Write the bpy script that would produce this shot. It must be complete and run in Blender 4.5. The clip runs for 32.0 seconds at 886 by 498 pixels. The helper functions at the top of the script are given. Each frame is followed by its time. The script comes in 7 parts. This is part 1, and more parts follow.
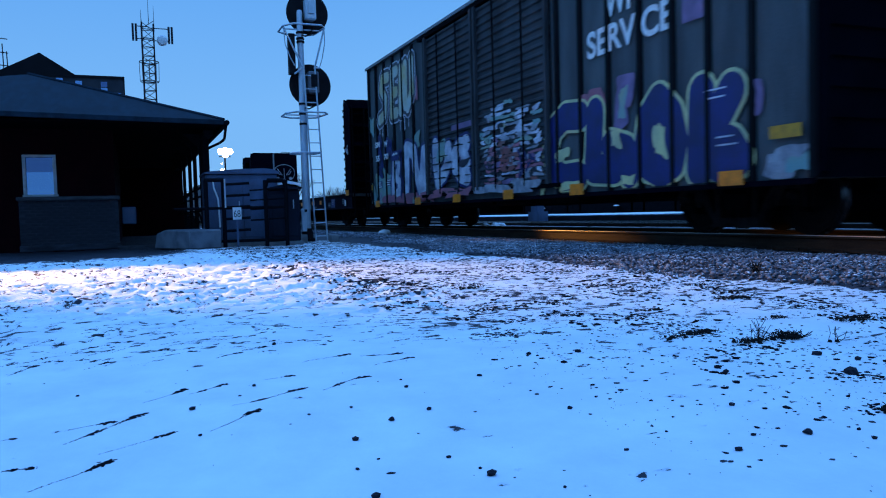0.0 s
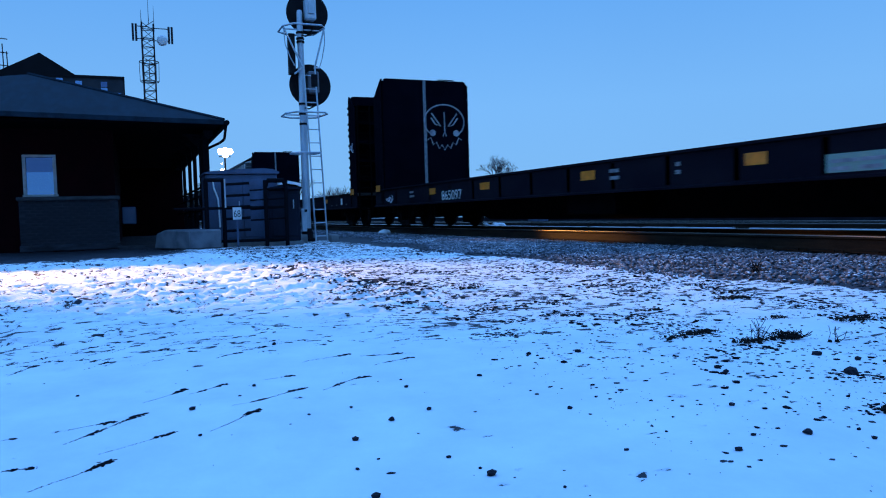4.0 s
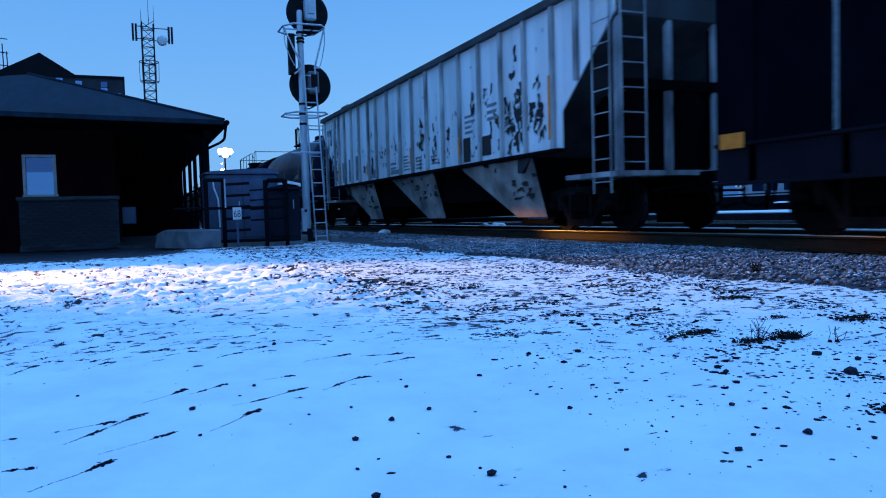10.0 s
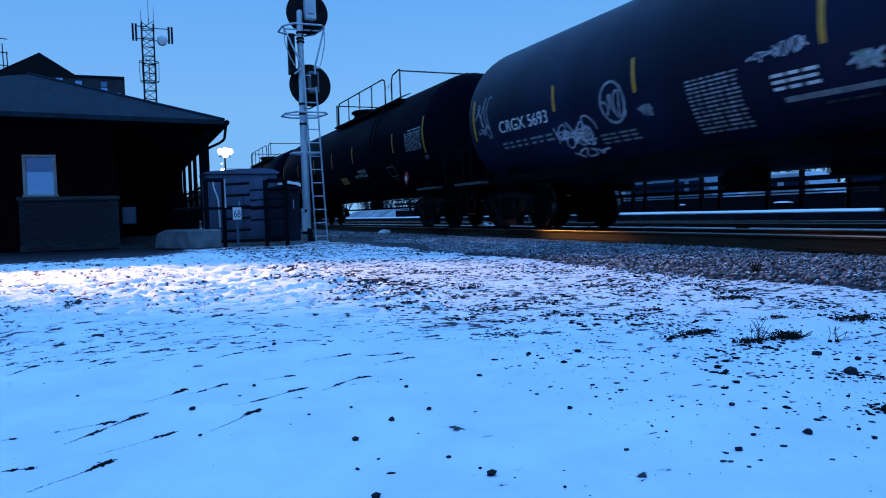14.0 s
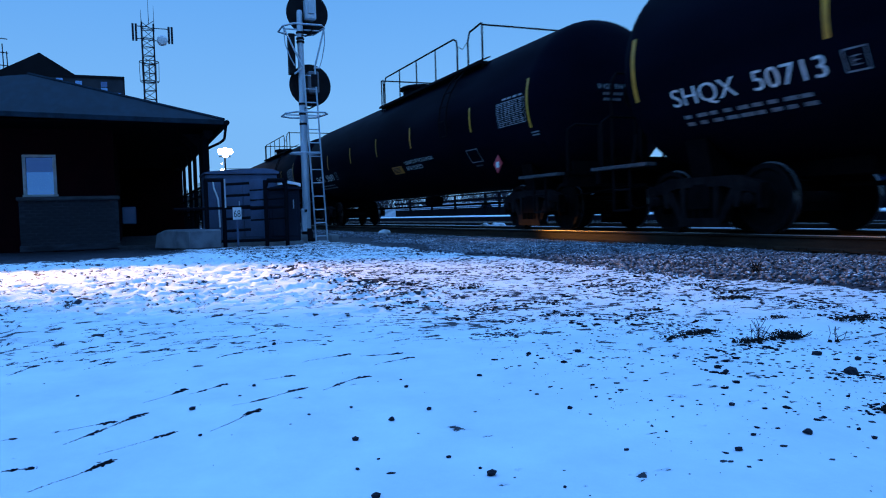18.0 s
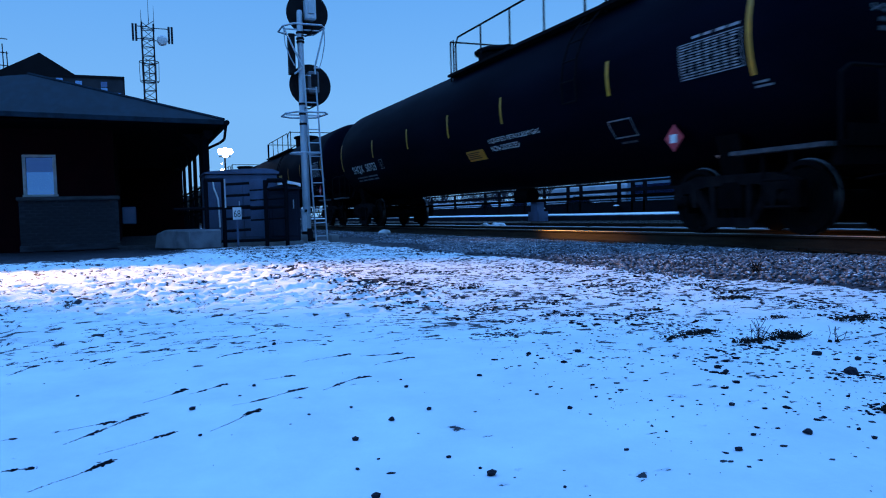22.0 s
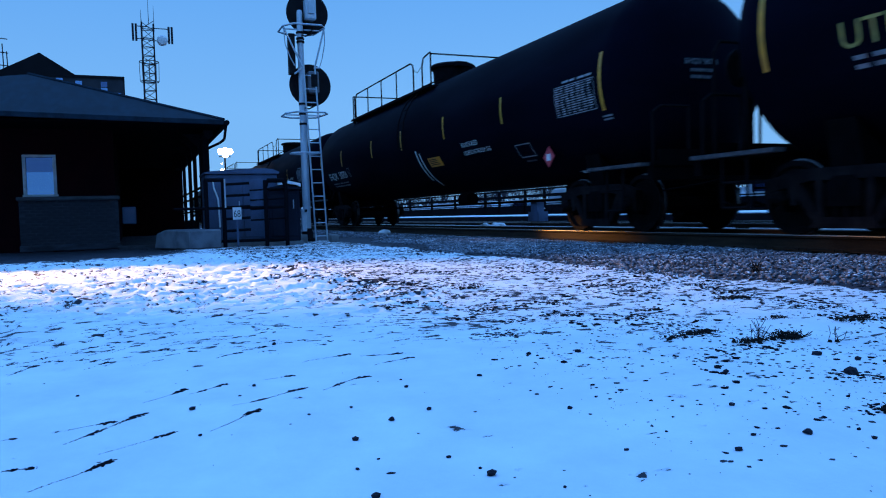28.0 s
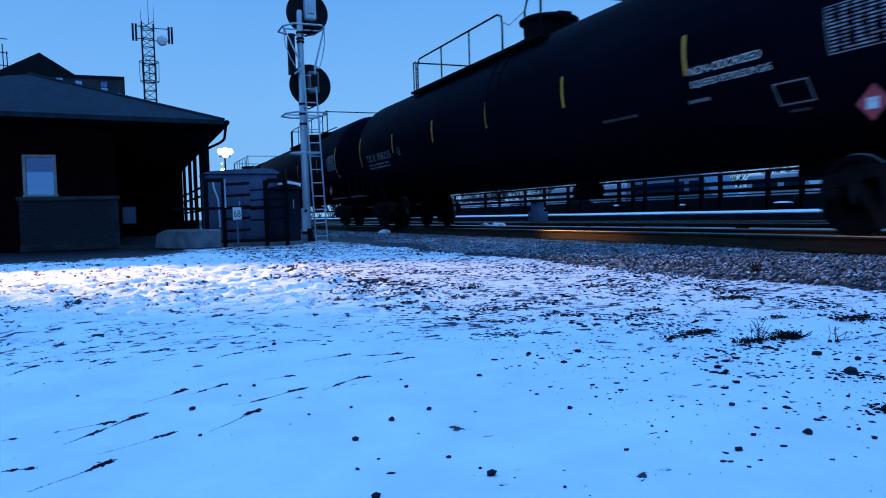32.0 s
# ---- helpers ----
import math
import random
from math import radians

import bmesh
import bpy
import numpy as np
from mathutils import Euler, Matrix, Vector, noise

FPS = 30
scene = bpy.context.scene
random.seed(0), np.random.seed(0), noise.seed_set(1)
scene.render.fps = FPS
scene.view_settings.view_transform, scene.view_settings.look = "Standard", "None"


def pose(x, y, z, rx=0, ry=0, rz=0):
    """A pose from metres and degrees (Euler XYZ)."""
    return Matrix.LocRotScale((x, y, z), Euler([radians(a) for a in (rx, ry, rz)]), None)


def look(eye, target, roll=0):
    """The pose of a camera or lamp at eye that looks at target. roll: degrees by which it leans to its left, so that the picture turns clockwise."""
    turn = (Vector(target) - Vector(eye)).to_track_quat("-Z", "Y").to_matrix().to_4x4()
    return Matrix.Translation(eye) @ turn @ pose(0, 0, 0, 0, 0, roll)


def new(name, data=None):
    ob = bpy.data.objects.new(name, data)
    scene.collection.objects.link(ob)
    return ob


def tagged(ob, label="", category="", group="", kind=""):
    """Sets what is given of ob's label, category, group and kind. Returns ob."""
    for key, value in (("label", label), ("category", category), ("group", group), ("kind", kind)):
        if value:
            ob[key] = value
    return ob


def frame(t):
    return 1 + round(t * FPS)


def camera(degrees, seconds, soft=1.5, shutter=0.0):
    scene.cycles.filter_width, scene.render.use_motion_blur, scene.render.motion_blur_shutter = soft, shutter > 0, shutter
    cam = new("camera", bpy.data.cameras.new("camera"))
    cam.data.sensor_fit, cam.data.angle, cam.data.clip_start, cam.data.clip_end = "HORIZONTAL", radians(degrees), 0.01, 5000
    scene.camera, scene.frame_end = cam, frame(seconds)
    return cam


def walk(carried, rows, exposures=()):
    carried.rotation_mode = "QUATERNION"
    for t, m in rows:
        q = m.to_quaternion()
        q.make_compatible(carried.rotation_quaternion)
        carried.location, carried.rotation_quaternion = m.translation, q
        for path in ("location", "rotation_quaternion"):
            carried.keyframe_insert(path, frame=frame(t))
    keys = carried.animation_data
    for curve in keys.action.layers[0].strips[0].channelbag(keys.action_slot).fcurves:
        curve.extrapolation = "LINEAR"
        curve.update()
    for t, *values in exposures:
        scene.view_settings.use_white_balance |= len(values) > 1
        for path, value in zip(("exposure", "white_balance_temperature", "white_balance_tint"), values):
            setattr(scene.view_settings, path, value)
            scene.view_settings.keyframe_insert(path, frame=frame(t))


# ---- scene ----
# ---------------------------------------------------------------- camera
EYE = (0.0, 0.0, 0.6)
TRACK_Y, RAIL_Z = 8.3, 0.21
cam = camera(62.19, 32.0, soft=1.1, shutter=0.35)
EYE_POSE = look(EYE, (-9.198, 3.892, 0.1105), -1.64)
walk(cam, [(0.0, EYE_POSE), (32.0, EYE_POSE)])

# the train's travel in metres since the start: it gathers speed gently
TIMES = (0.0, 4.0, 8.0, 12.0, 16.0, 20.0, 24.0, 28.0, 32.0)
GONE = (0.0, 25.42, 51.19, 77.31, 103.61, 129.99, 156.42, 182.94, 209.55)


def travel(t):
    """Metres gone at t: cubic pieces through the table, level with its neighbours' slopes."""
    k = min(max(int(t // 4.0), 0), len(TIMES) - 2)
    slope = [(GONE[min(i + 1, 8)] - GONE[max(i - 1, 0)]) / (TIMES[min(i + 1, 8)] - TIMES[max(i - 1, 0)]) for i in (k, k + 1)]
    u = (t - TIMES[k]) / 4.0
    return ((2 * u ** 3 - 3 * u * u + 1) * GONE[k] + (u ** 3 - 2 * u * u + u) * 4.0 * slope[0]
            + (3 * u * u - 2 * u ** 3) * GONE[k + 1] + (u ** 3 - u * u) * 4.0 * slope[1])


# ---------------------------------------------------------------- dusk sky and lamps
world = bpy.data.worlds.new("dusk_sky")
scene.world = world
world.use_nodes = True
wn, wl = world.node_tree.nodes, world.node_tree.links
wn.clear()
w_out, w_bg = wn.new("ShaderNodeOutputWorld"), wn.new("ShaderNodeBackground")
w_co, w_sep, w_ramp = wn.new("ShaderNodeTexCoord"), wn.new("ShaderNodeSeparateXYZ"), wn.new("ShaderNodeValToRGB")
w_noise, w_mix = wn.new("ShaderNodeTexNoise"), wn.new("ShaderNodeMix")
w_noise.inputs["Scale"].default_value = 1.6
w_noise.inputs["Detail"].default_value = 3.0
w_mix.data_type, w_mix.blend_type = "RGBA", "MULTIPLY"
w_mix.inputs["Factor"].default_value = 0.10
wl.new(w_co.outputs["Generated"], w_sep.inputs[0])
wl.new(w_co.outputs["Generated"], w_noise.inputs["Vector"])
wl.new(w_sep.outputs["Z"], w_ramp.inputs[0])
wl.new(w_ramp.outputs[0], w_mix.inputs["A"])
wl.new(w_noise.outputs[0], w_mix.inputs["B"])
wl.new(w_mix.outputs["Result"], w_bg.inputs["Color"])
wl.new(w_bg.outputs[0], w_out.inputs[0])
SKY = w_ramp.color_ramp          # overcast at dusk: even low down, brighter overhead
K = 0.3
for k, (z, c) in enumerate(((0.0, (0.225, 0.525, 0.95)), (0.14, (0.20, 0.51, 1.0)), (0.32, (0.12, 0.40, 0.95)), (0.60, (0.205, 0.66, 1.70)), (1.0, (0.265, 0.86, 2.30)))):
    e = SKY.elements[k] if k < 2 else SKY.elements.new(z)
    e.position, e.color = z, (*(v * K for v in c), 1)
w_bg.inputs["Strength"].default_value = 1.0 / K
scene.view_settings.exposure = 0.0


def lamp(name, kind, eye, target, watts, colour, size=0.3, cone=120, blend=1.0):
    data = bpy.data.lights.new(name, kind)
    data.energy, data.color = watts, colour
    if kind == "SPOT":
        data.spot_size, data.spot_blend = radians(cone), blend
    if kind == "AREA":
        data.size = size
    else:
        data.shadow_soft_size = size
    ob = new(name, data)
    ob.matrix_world = look(eye, target)
    return ob


# flood lamp on the building's side, and the warm platform lamp under the canopy
lamp("yard_lamp", "SPOT", (-13.2, -5.3, 3.6), (-8.6, 0.35, 0.0), 8200, (1.0, 0.57, 0.29), 0.10, 36, 1.0)
lamp("platform_lamp", "SPOT", (-24.5, 2.6, 1.5), (-11.6, 7.40, 0.0), 12000, (1.0, 0.42, 0.08), 0.10, 5.4, 1.0)


# ---------------------------------------------------------------- materials
MATS = {}


def mat(name, c, c2=None, rough=0.6, metal=0.0, scale=3.0, detail=6.0, fine=60.0, bump=0.15, stretch=(1, 1, 1), glow=None, power=0.0,
        contrast=(0.35, 0.65), var=0.12, spec=0.5):
    """Two tones mixed by a large noise, darkened and lightened by a fine one, with a fine relief."""
    if name in MATS:
        return MATS[name]
    m = bpy.data.materials.new(name)
    m.use_nodes = True
    n, l = m.node_tree.nodes, m.node_tree.links
    b = n["Principled BSDF"]
    co, mp = n.new("ShaderNodeTexCoord"), n.new("ShaderNodeMapping")
    mp.inputs["Scale"].default_value = stretch
    l.new(co.outputs["Object"], mp.inputs[0])
    big, ramp = n.new("ShaderNodeTexNoise"), n.new("ShaderNodeValToRGB")
    big.inputs["Scale"].default_value, big.inputs["Detail"].default_value = scale, detail
    l.new(mp.outputs[0], big.inputs["Vector"])
    l.new(big.outputs[0], ramp.inputs[0])
    c2 = c2 or tuple(v * 0.7 for v in c)
    ramp.color_ramp.elements[0].position, ramp.color_ramp.elements[0].color = contrast[0], (*c2, 1)
    ramp.color_ramp.elements[1].position, ramp.color_ramp.elements[1].color = contrast[1], (*c, 1)
    small, mix = n.new("ShaderNodeTexNoise"), n.new("ShaderNodeMix")
    small.inputs["Scale"].default_value, small.inputs["Detail"].default_value = fine, 3.0
    l.new(co.outputs["Object"], small.inputs["Vector"])
    mix.data_type, mix.blend_type = "RGBA", "OVERLAY"
    mix.inputs["Factor"].default_value = var * 3
    l.new(ramp.outputs[0], mix.inputs["A"])
    l.new(small.outputs[0], mix.inputs["B"])
    l.new(mix.outputs["Result"], b.inputs["Base Color"])
    rr = n.new("ShaderNodeMapRange")
    rr.inputs["To Min"].default_value, rr.inputs["To Max"].default_value = max(rough - 0.12, 0.03), min(rough + 0.15, 1)
    l.new(big.outputs[0], rr.inputs["Value"])
    l.new(rr.outputs[0], b.inputs["Roughness"])
    b.inputs["Metallic"].default_value = metal
    b.inputs["Specular IOR Level"].default_value = spec
    if bump:
        bp = n.new("ShaderNodeBump")
        bp.inputs["Strength"].default_value, bp.inputs["Distance"].default_value = bump, 0.02
        l.new(small.outputs[0], bp.inputs["Height"])
        l.new(bp.outputs[0], b.inputs["Normal"])
    if glow:
        b.inputs["Emission Color"].default_value, b.inputs["Emission Strength"].default_value = (*glow, 1), power
    MATS[name] = m
    return m


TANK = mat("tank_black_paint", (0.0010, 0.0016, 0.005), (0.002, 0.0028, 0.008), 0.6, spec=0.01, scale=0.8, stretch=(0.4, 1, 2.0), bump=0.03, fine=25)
TANK_MATT = mat("tank_weathered_black", (0.0020, 0.0044, 0.015), (0.0042, 0.0100, 0.034), 0.45, spec=0.10, scale=0.7, stretch=(1.2, 1, 0.25), bump=0.03, fine=25)
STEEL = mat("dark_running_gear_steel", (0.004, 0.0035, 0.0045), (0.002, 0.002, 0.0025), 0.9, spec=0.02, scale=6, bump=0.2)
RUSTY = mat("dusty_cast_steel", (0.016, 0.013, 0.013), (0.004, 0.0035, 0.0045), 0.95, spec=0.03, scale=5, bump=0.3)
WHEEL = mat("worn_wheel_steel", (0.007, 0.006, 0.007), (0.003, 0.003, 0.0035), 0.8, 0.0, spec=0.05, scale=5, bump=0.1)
TREAD = mat("polished_tread", (0.10, 0.095, 0.10), (0.05, 0.045, 0.045), 0.28, 1.0, scale=8, bump=0.02)
RAILBLK = mat("black_handrail_paint", (0.004, 0.004, 0.005), (0.007, 0.006, 0.007), 0.8, spec=0.03, scale=12)
AMBER = mat("amber_plate", (0.80, 0.24, 0.006), (0.60, 0.17, 0.005), 0.5, scale=9, bump=0.05)
YELLOW = mat("yellow_reflector", (0.62, 0.27, 0.010), (0.42, 0.18, 0.008), 0.45, scale=9, bump=0.05)
ORANGE = mat("orange_reflector", (0.90, 0.225, 0.005), (0.66, 0.16, 0.004), 0.4, scale=9, bump=0.05)
STENCIL = mat("white_stencil_paint", (0.80, 0.78, 0.74), (0.60, 0.58, 0.56), 0.6, scale=14, bump=0.05)
STENCIL_DIM = mat("faded_stencil_paint", (0.24, 0.25, 0.26), (0.12, 0.12, 0.13), 0.7, scale=14, bump=0.05)
GOLD = mat("yellow_stencil_paint", (0.45, 0.33, 0.06), (0.28, 0.2, 0.05), 0.6, scale=14, bump=0.05)
PLACARD = mat("red_placard", (0.62, 0.05, 0.06), (0.48, 0.03, 0.04), 0.5, scale=6, bump=0.02)
BOXGREEN = mat("grey_green_boxcar_paint", (0.082, 0.096, 0.098), (0.040, 0.046, 0.050), 0.7, spec=0.25, scale=1.4, stretch=(1.5, 1, 0.35), bump=0.12)
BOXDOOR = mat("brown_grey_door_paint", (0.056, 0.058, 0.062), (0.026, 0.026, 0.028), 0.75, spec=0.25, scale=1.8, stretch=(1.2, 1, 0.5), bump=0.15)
ROOFMET = mat("galvanised_roof", (0.20, 0.21, 0.22), (0.12, 0.12, 0.12), 0.5, 0.4, scale=3)
FLATBLK = mat("dark_flatcar_paint", (0.007, 0.006, 0.011), (0.012, 0.010, 0.015), 0.8, spec=0.03, scale=1.3, stretch=(0.6, 1, 1.4), bump=0.15)
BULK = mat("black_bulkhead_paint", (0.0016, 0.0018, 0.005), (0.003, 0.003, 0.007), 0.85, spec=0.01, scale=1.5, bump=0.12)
HOPPER = mat("chalky_white_hopper_paint", (0.80, 0.80, 0.80), (0.60, 0.60, 0.60), 0.8, spec=0.2, scale=1.0, stretch=(2.5, 1, 0.3), bump=0.08)
HOPRUNG = mat("grimy_grey_ladder_steel", (0.42, 0.42, 0.43), (0.14, 0.14, 0.15), 0.8, spec=0.1, scale=3, stretch=(1, 1, 0.4), bump=0.1)
HOPSTAKE = mat("grimy_white_stake", (0.52, 0.50, 0.49), (0.16, 0.15, 0.15), 0.8, scale=2.0, stretch=(1, 1, 0.4), bump=0.1)
HOPCHUTE = mat("dusty_grey_chute", (0.46, 0.38, 0.33), (0.13, 0.10, 0.09), 0.8, scale=1.5, bump=0.15)
RUSTSPOT = mat("rust_patch", (0.022, 0.015, 0.013), (0.010, 0.007, 0.007), 0.85, scale=10)
GREYPATCH = mat("grey_repaint_patch", (0.22, 0.23, 0.24), (0.15, 0.15, 0.16), 0.7, scale=4)
BOXRIB = mat("dark_rib_line_paint", (0.010, 0.011, 0.012), (0.005, 0.005, 0.006), 0.85, spec=0.12, scale=2, stretch=(1, 1, 0.3), bump=0.1)
G_PALE = mat("graffiti_chalk_white", (0.34, 0.34, 0.36), (0.16, 0.16, 0.18), 0.7, scale=6, bump=0.05)
G_WHITE = mat("graffiti_white", (0.62, 0.60, 0.64), (0.30, 0.29, 0.34), 0.6, scale=3, bump=0.05)
G_NAVY = mat("graffiti_navy", (0.006, 0.014, 0.12), (0.004, 0.008, 0.06), 0.5, scale=3, bump=0.05)
G_DARK = mat("graffiti_black", (0.010, 0.012, 0.020), (0.02, 0.02, 0.03), 0.5, scale=3, bump=0.05)
G_CREAM = mat("graffiti_pale_yellow", (0.62, 0.58, 0.26), (0.40, 0.40, 0.22), 0.6, scale=3, bump=0.05)
G_TEAL = mat("graffiti_teal", (0.14, 0.30, 0.30), (0.26, 0.30, 0.20), 0.6, scale=2, bump=0.05)
G_PINK = mat("graffiti_pink", (0.42, 0.12, 0.15), (0.24, 0.08, 0.11), 0.6, scale=2.5, bump=0.05)
G_OLIVE = mat("graffiti_silver_gold", (0.48, 0.50, 0.44), (0.42, 0.34, 0.14), 0.5, scale=2.2, bump=0.05)
G_LILAC = mat("graffiti_lilac", (0.22, 0.13, 0.24), (0.10, 0.06, 0.12), 0.6, scale=3, bump=0.05)
FAINT_GOLD = mat("faded_brown_print", (0.10, 0.08, 0.05), (0.06, 0.05, 0.04))
G_RED = mat("graffiti_brick_red", (0.26, 0.06, 0.05), (0.18, 0.08, 0.07), 0.6, scale=3, bump=0.05)
RAIL_SIDE = mat("brown_rail_web", (0.046, 0.028, 0.017), (0.018, 0.012, 0.009), 0.7, 0.0, spec=0.1, scale=4, stretch=(0.5, 3, 3), bump=0.15)
TIE = mat("creosoted_tie", (0.045, 0.036, 0.030), (0.025, 0.022, 0.020), 0.85, scale=4, stretch=(4, 0.6, 2), bump=0.4)
PEBBLE = mat("dark_pebble", (0.020, 0.021, 0.030), (0.009, 0.010, 0.015), 0.9, spec=0.15, scale=12, bump=0.5, fine=90)
SOIL = mat("frozen_soil", (0.008, 0.009, 0.017), (0.004, 0.005, 0.009), 0.95, spec=0.1, scale=25, bump=0.8, fine=120)
WEED = mat("dry_weed", (0.016, 0.013, 0.012), (0.009, 0.008, 0.008), 0.95, spec=0.1, scale=20)
SNOWCAP = mat("settled_snow", (0.82, 0.83, 0.85), (0.74, 0.75, 0.78), 0.7, scale=4, fine=90, bump=0.2, var=0.02)
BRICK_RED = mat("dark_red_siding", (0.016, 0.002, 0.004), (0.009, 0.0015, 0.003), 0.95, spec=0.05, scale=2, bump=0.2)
CONC = mat("weathered_concrete", (0.22, 0.22, 0.22), (0.11, 0.11, 0.11), 0.85, scale=2.2, bump=0.4)
STONE_CAP = mat("limestone_cap", (0.070, 0.072, 0.082), (0.040, 0.040, 0.048), 0.8, scale=4, bump=0.3)
ROOF = mat("green_grey_roof_sheet", (0.015, 0.030, 0.044), (0.008, 0.016, 0.024), 0.85, 0.0, spec=0.08, scale=1.2, stretch=(1, 4, 1), bump=0.1)
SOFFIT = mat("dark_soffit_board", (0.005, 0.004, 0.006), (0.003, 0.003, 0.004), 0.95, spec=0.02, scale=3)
TRIM = mat("white_window_paint", (0.55, 0.55, 0.55), (0.40, 0.40, 0.40), 0.5, scale=6)
DARKPOST = mat("dark_green_post_paint", (0.006, 0.007, 0.010), (0.003, 0.004, 0.006), 0.8, spec=0.04, scale=8)
CABINET = mat("grey_cabinet_paint", (0.075, 0.11, 0.19), (0.035, 0.052, 0.095), 0.6, 0.0, scale=1.6, stretch=(1, 1, 0.4), bump=0.08)
CABINET_DARK = mat("dark_cabinet_face", (0.016, 0.020, 0.034), (0.008, 0.010, 0.018), 0.7, 0.0, spec=0.1, scale=1.6, stretch=(1, 1, 0.4), bump=0.08)
GALV = mat("galvanised_mast", (0.50, 0.55, 0.60), (0.36, 0.40, 0.44), 0.45, 0.3, scale=5, stretch=(1, 1, 0.3), bump=0.08)
TARGET = mat("matt_black_target", (0.005, 0.005, 0.007), (0.009, 0.009, 0.010), 0.8, spec=0.15, scale=4)
SIGN_W = mat("white_sign_face", (0.70, 0.70, 0.70), (0.55, 0.55, 0.55), 0.45, scale=6)
BLACKINK = mat("black_ink", (0.010, 0.010, 0.010), (0.015, 0.015, 0.015), 0.6, scale=6)
LATTICE = mat("grey_tower_steel", (0.022, 0.024, 0.030), (0.014, 0.016, 0.020), 0.8, 0.0, spec=0.2, scale=1)
FAR_DARK = mat("far_dark_wall", (0.028, 0.024, 0.026), (0.018, 0.016, 0.018), 0.9, spec=0.15, scale=0.4, bump=0.1)
FAR_ROOF = mat("far_shingle_roof", (0.012, 0.011, 0.013), (0.008, 0.008, 0.009), 0.95, spec=0.1, scale=0.8, bump=0.2)
FAR_GREY = mat("far_grey_wall", (0.040, 0.044, 0.052), (0.026, 0.028, 0.034), 0.9, spec=0.15, scale=0.5)
# twigs lightened and blued: distance haze mixed into their colour
TWIG = mat("hazed_twig_bark", (0.050, 0.050, 0.066), (0.030, 0.030, 0.040), 0.95, spec=0.05, scale=3)
LAMPGLOW = mat("sodium_lamp_glass", (1.0, 0.8, 0.5), (1.0, 0.75, 0.45), 0.4, glow=(1.0, 0.86, 0.62), power=20.0, bump=0)
VAN_WHITE = mat("pale_van_paint", (0.46, 0.48, 0.52), (0.30, 0.33, 0.38), 0.35, scale=1, bump=0.02)
VAN_BLUE = mat("blue_grey_van_paint", (0.12, 0.22, 0.30), (0.09, 0.17, 0.24), 0.35, scale=1, bump=0.02)
CAR_DARK = mat("dark_car_paint", (0.020, 0.022, 0.030), (0.015, 0.016, 0.020), 0.25, 0.3, scale=1, bump=0.01)
TYRE = mat("tyre_rubber", (0.016, 0.016, 0.016), (0.022, 0.022, 0.022), 0.85, scale=10)

GLASS = bpy.data.materials.new("window_glass")
GLASS.use_nodes = True
gb = GLASS.node_tree.nodes["Principled BSDF"]
# blue base colour imitates the sky reflected in the pane
gb.inputs["Base Color"].default_value = (0.05, 0.10, 0.24, 1)
gb.inputs["Metallic"].default_value = 0.8
gb.inputs["Roughness"].default_value = 0.06
gb.inputs["Specular IOR Level"].default_value = 0.9
gb.inputs["Coat Weight"].default_value = 0.6

RAIL_TOP = bpy.data.materials.new("polished_rail_head")
RAIL_TOP.use_nodes = True
rb = RAIL_TOP.node_tree.nodes["Principled BSDF"]
rb.inputs["Base Color"].default_value = (0.16, 0.15, 0.15, 1)
rb.inputs["Metallic"].default_value, rb.inputs["Roughness"].default_value = 1.0, 0.3


# ---------------------------------------------------------------- mesh helpers
def box(bm, x0, x1, y0, y1, z0, z1):
    v = [bm.verts.new((x, y, z)) for x in (x0, x1) for y in (y0, y1) for z in (z0, z1)]
    for q in ((0, 1, 3, 2), (4, 6, 7, 5), (0, 4, 5, 1), (2, 3, 7, 6), (0, 2, 6, 4), (1, 5, 7, 3)):
        bm.faces.new([v[i] for i in q])
    return bm


def rod(bm, a, b, r, seg=8, r2=None):
    """A round bar from a to b."""
    a, b = Vector(a), Vector(b)
    r2 = r if r2 is None else r2
    q = (b - a).to_track_quat("Z", "Y")
    rings = []
    for p, rad in ((a, r), (b, r2)):
        rings.append([bm.verts.new(p + q @ Vector((rad * math.cos(k * math.tau / seg), rad * math.sin(k * math.tau / seg), 0))) for k in range(seg)])
    for k in range(seg):
        bm.faces.new((rings[0][k], rings[0][(k + 1) % seg], rings[1][(k + 1) % seg], rings[1][k]))
    bm.faces.new(rings[0][::-1])
    bm.faces.new(rings[1])
    return bm


def pipe(bm, pts, r, seg=6):
    for a, b in zip(pts, pts[1:]):
        rod(bm, a, b, r, seg)
    return bm


def turn(bm, profile, axis="X", centre=(0, 0, 0), seg=32):
    """A body of revolution: profile holds (along, radius)."""
    rings = []
    cx, cy, cz = centre
    for a, r in profile:
        ring = []
        for k in range(seg):
            c, s = r * math.cos(k * math.tau / seg), r * math.sin(k * math.tau / seg)
            p = {"X": (cx + a, cy + c, cz + s), "Y": (cx + c, cy + a, cz - s), "Z": (cx + c, cy + s, cz + a)}[axis]
            ring.append(bm.verts.new(p))
        rings.append(ring)
    for r0, r1 in zip(rings, rings[1:]):
        for k in range(seg):
            bm.faces.new((r0[k], r0[(k + 1) % seg], r1[(k + 1) % seg], r1[k]))
    bm.faces.new(rings[0][::-1])
    bm.faces.new(rings[-1])
    return bm


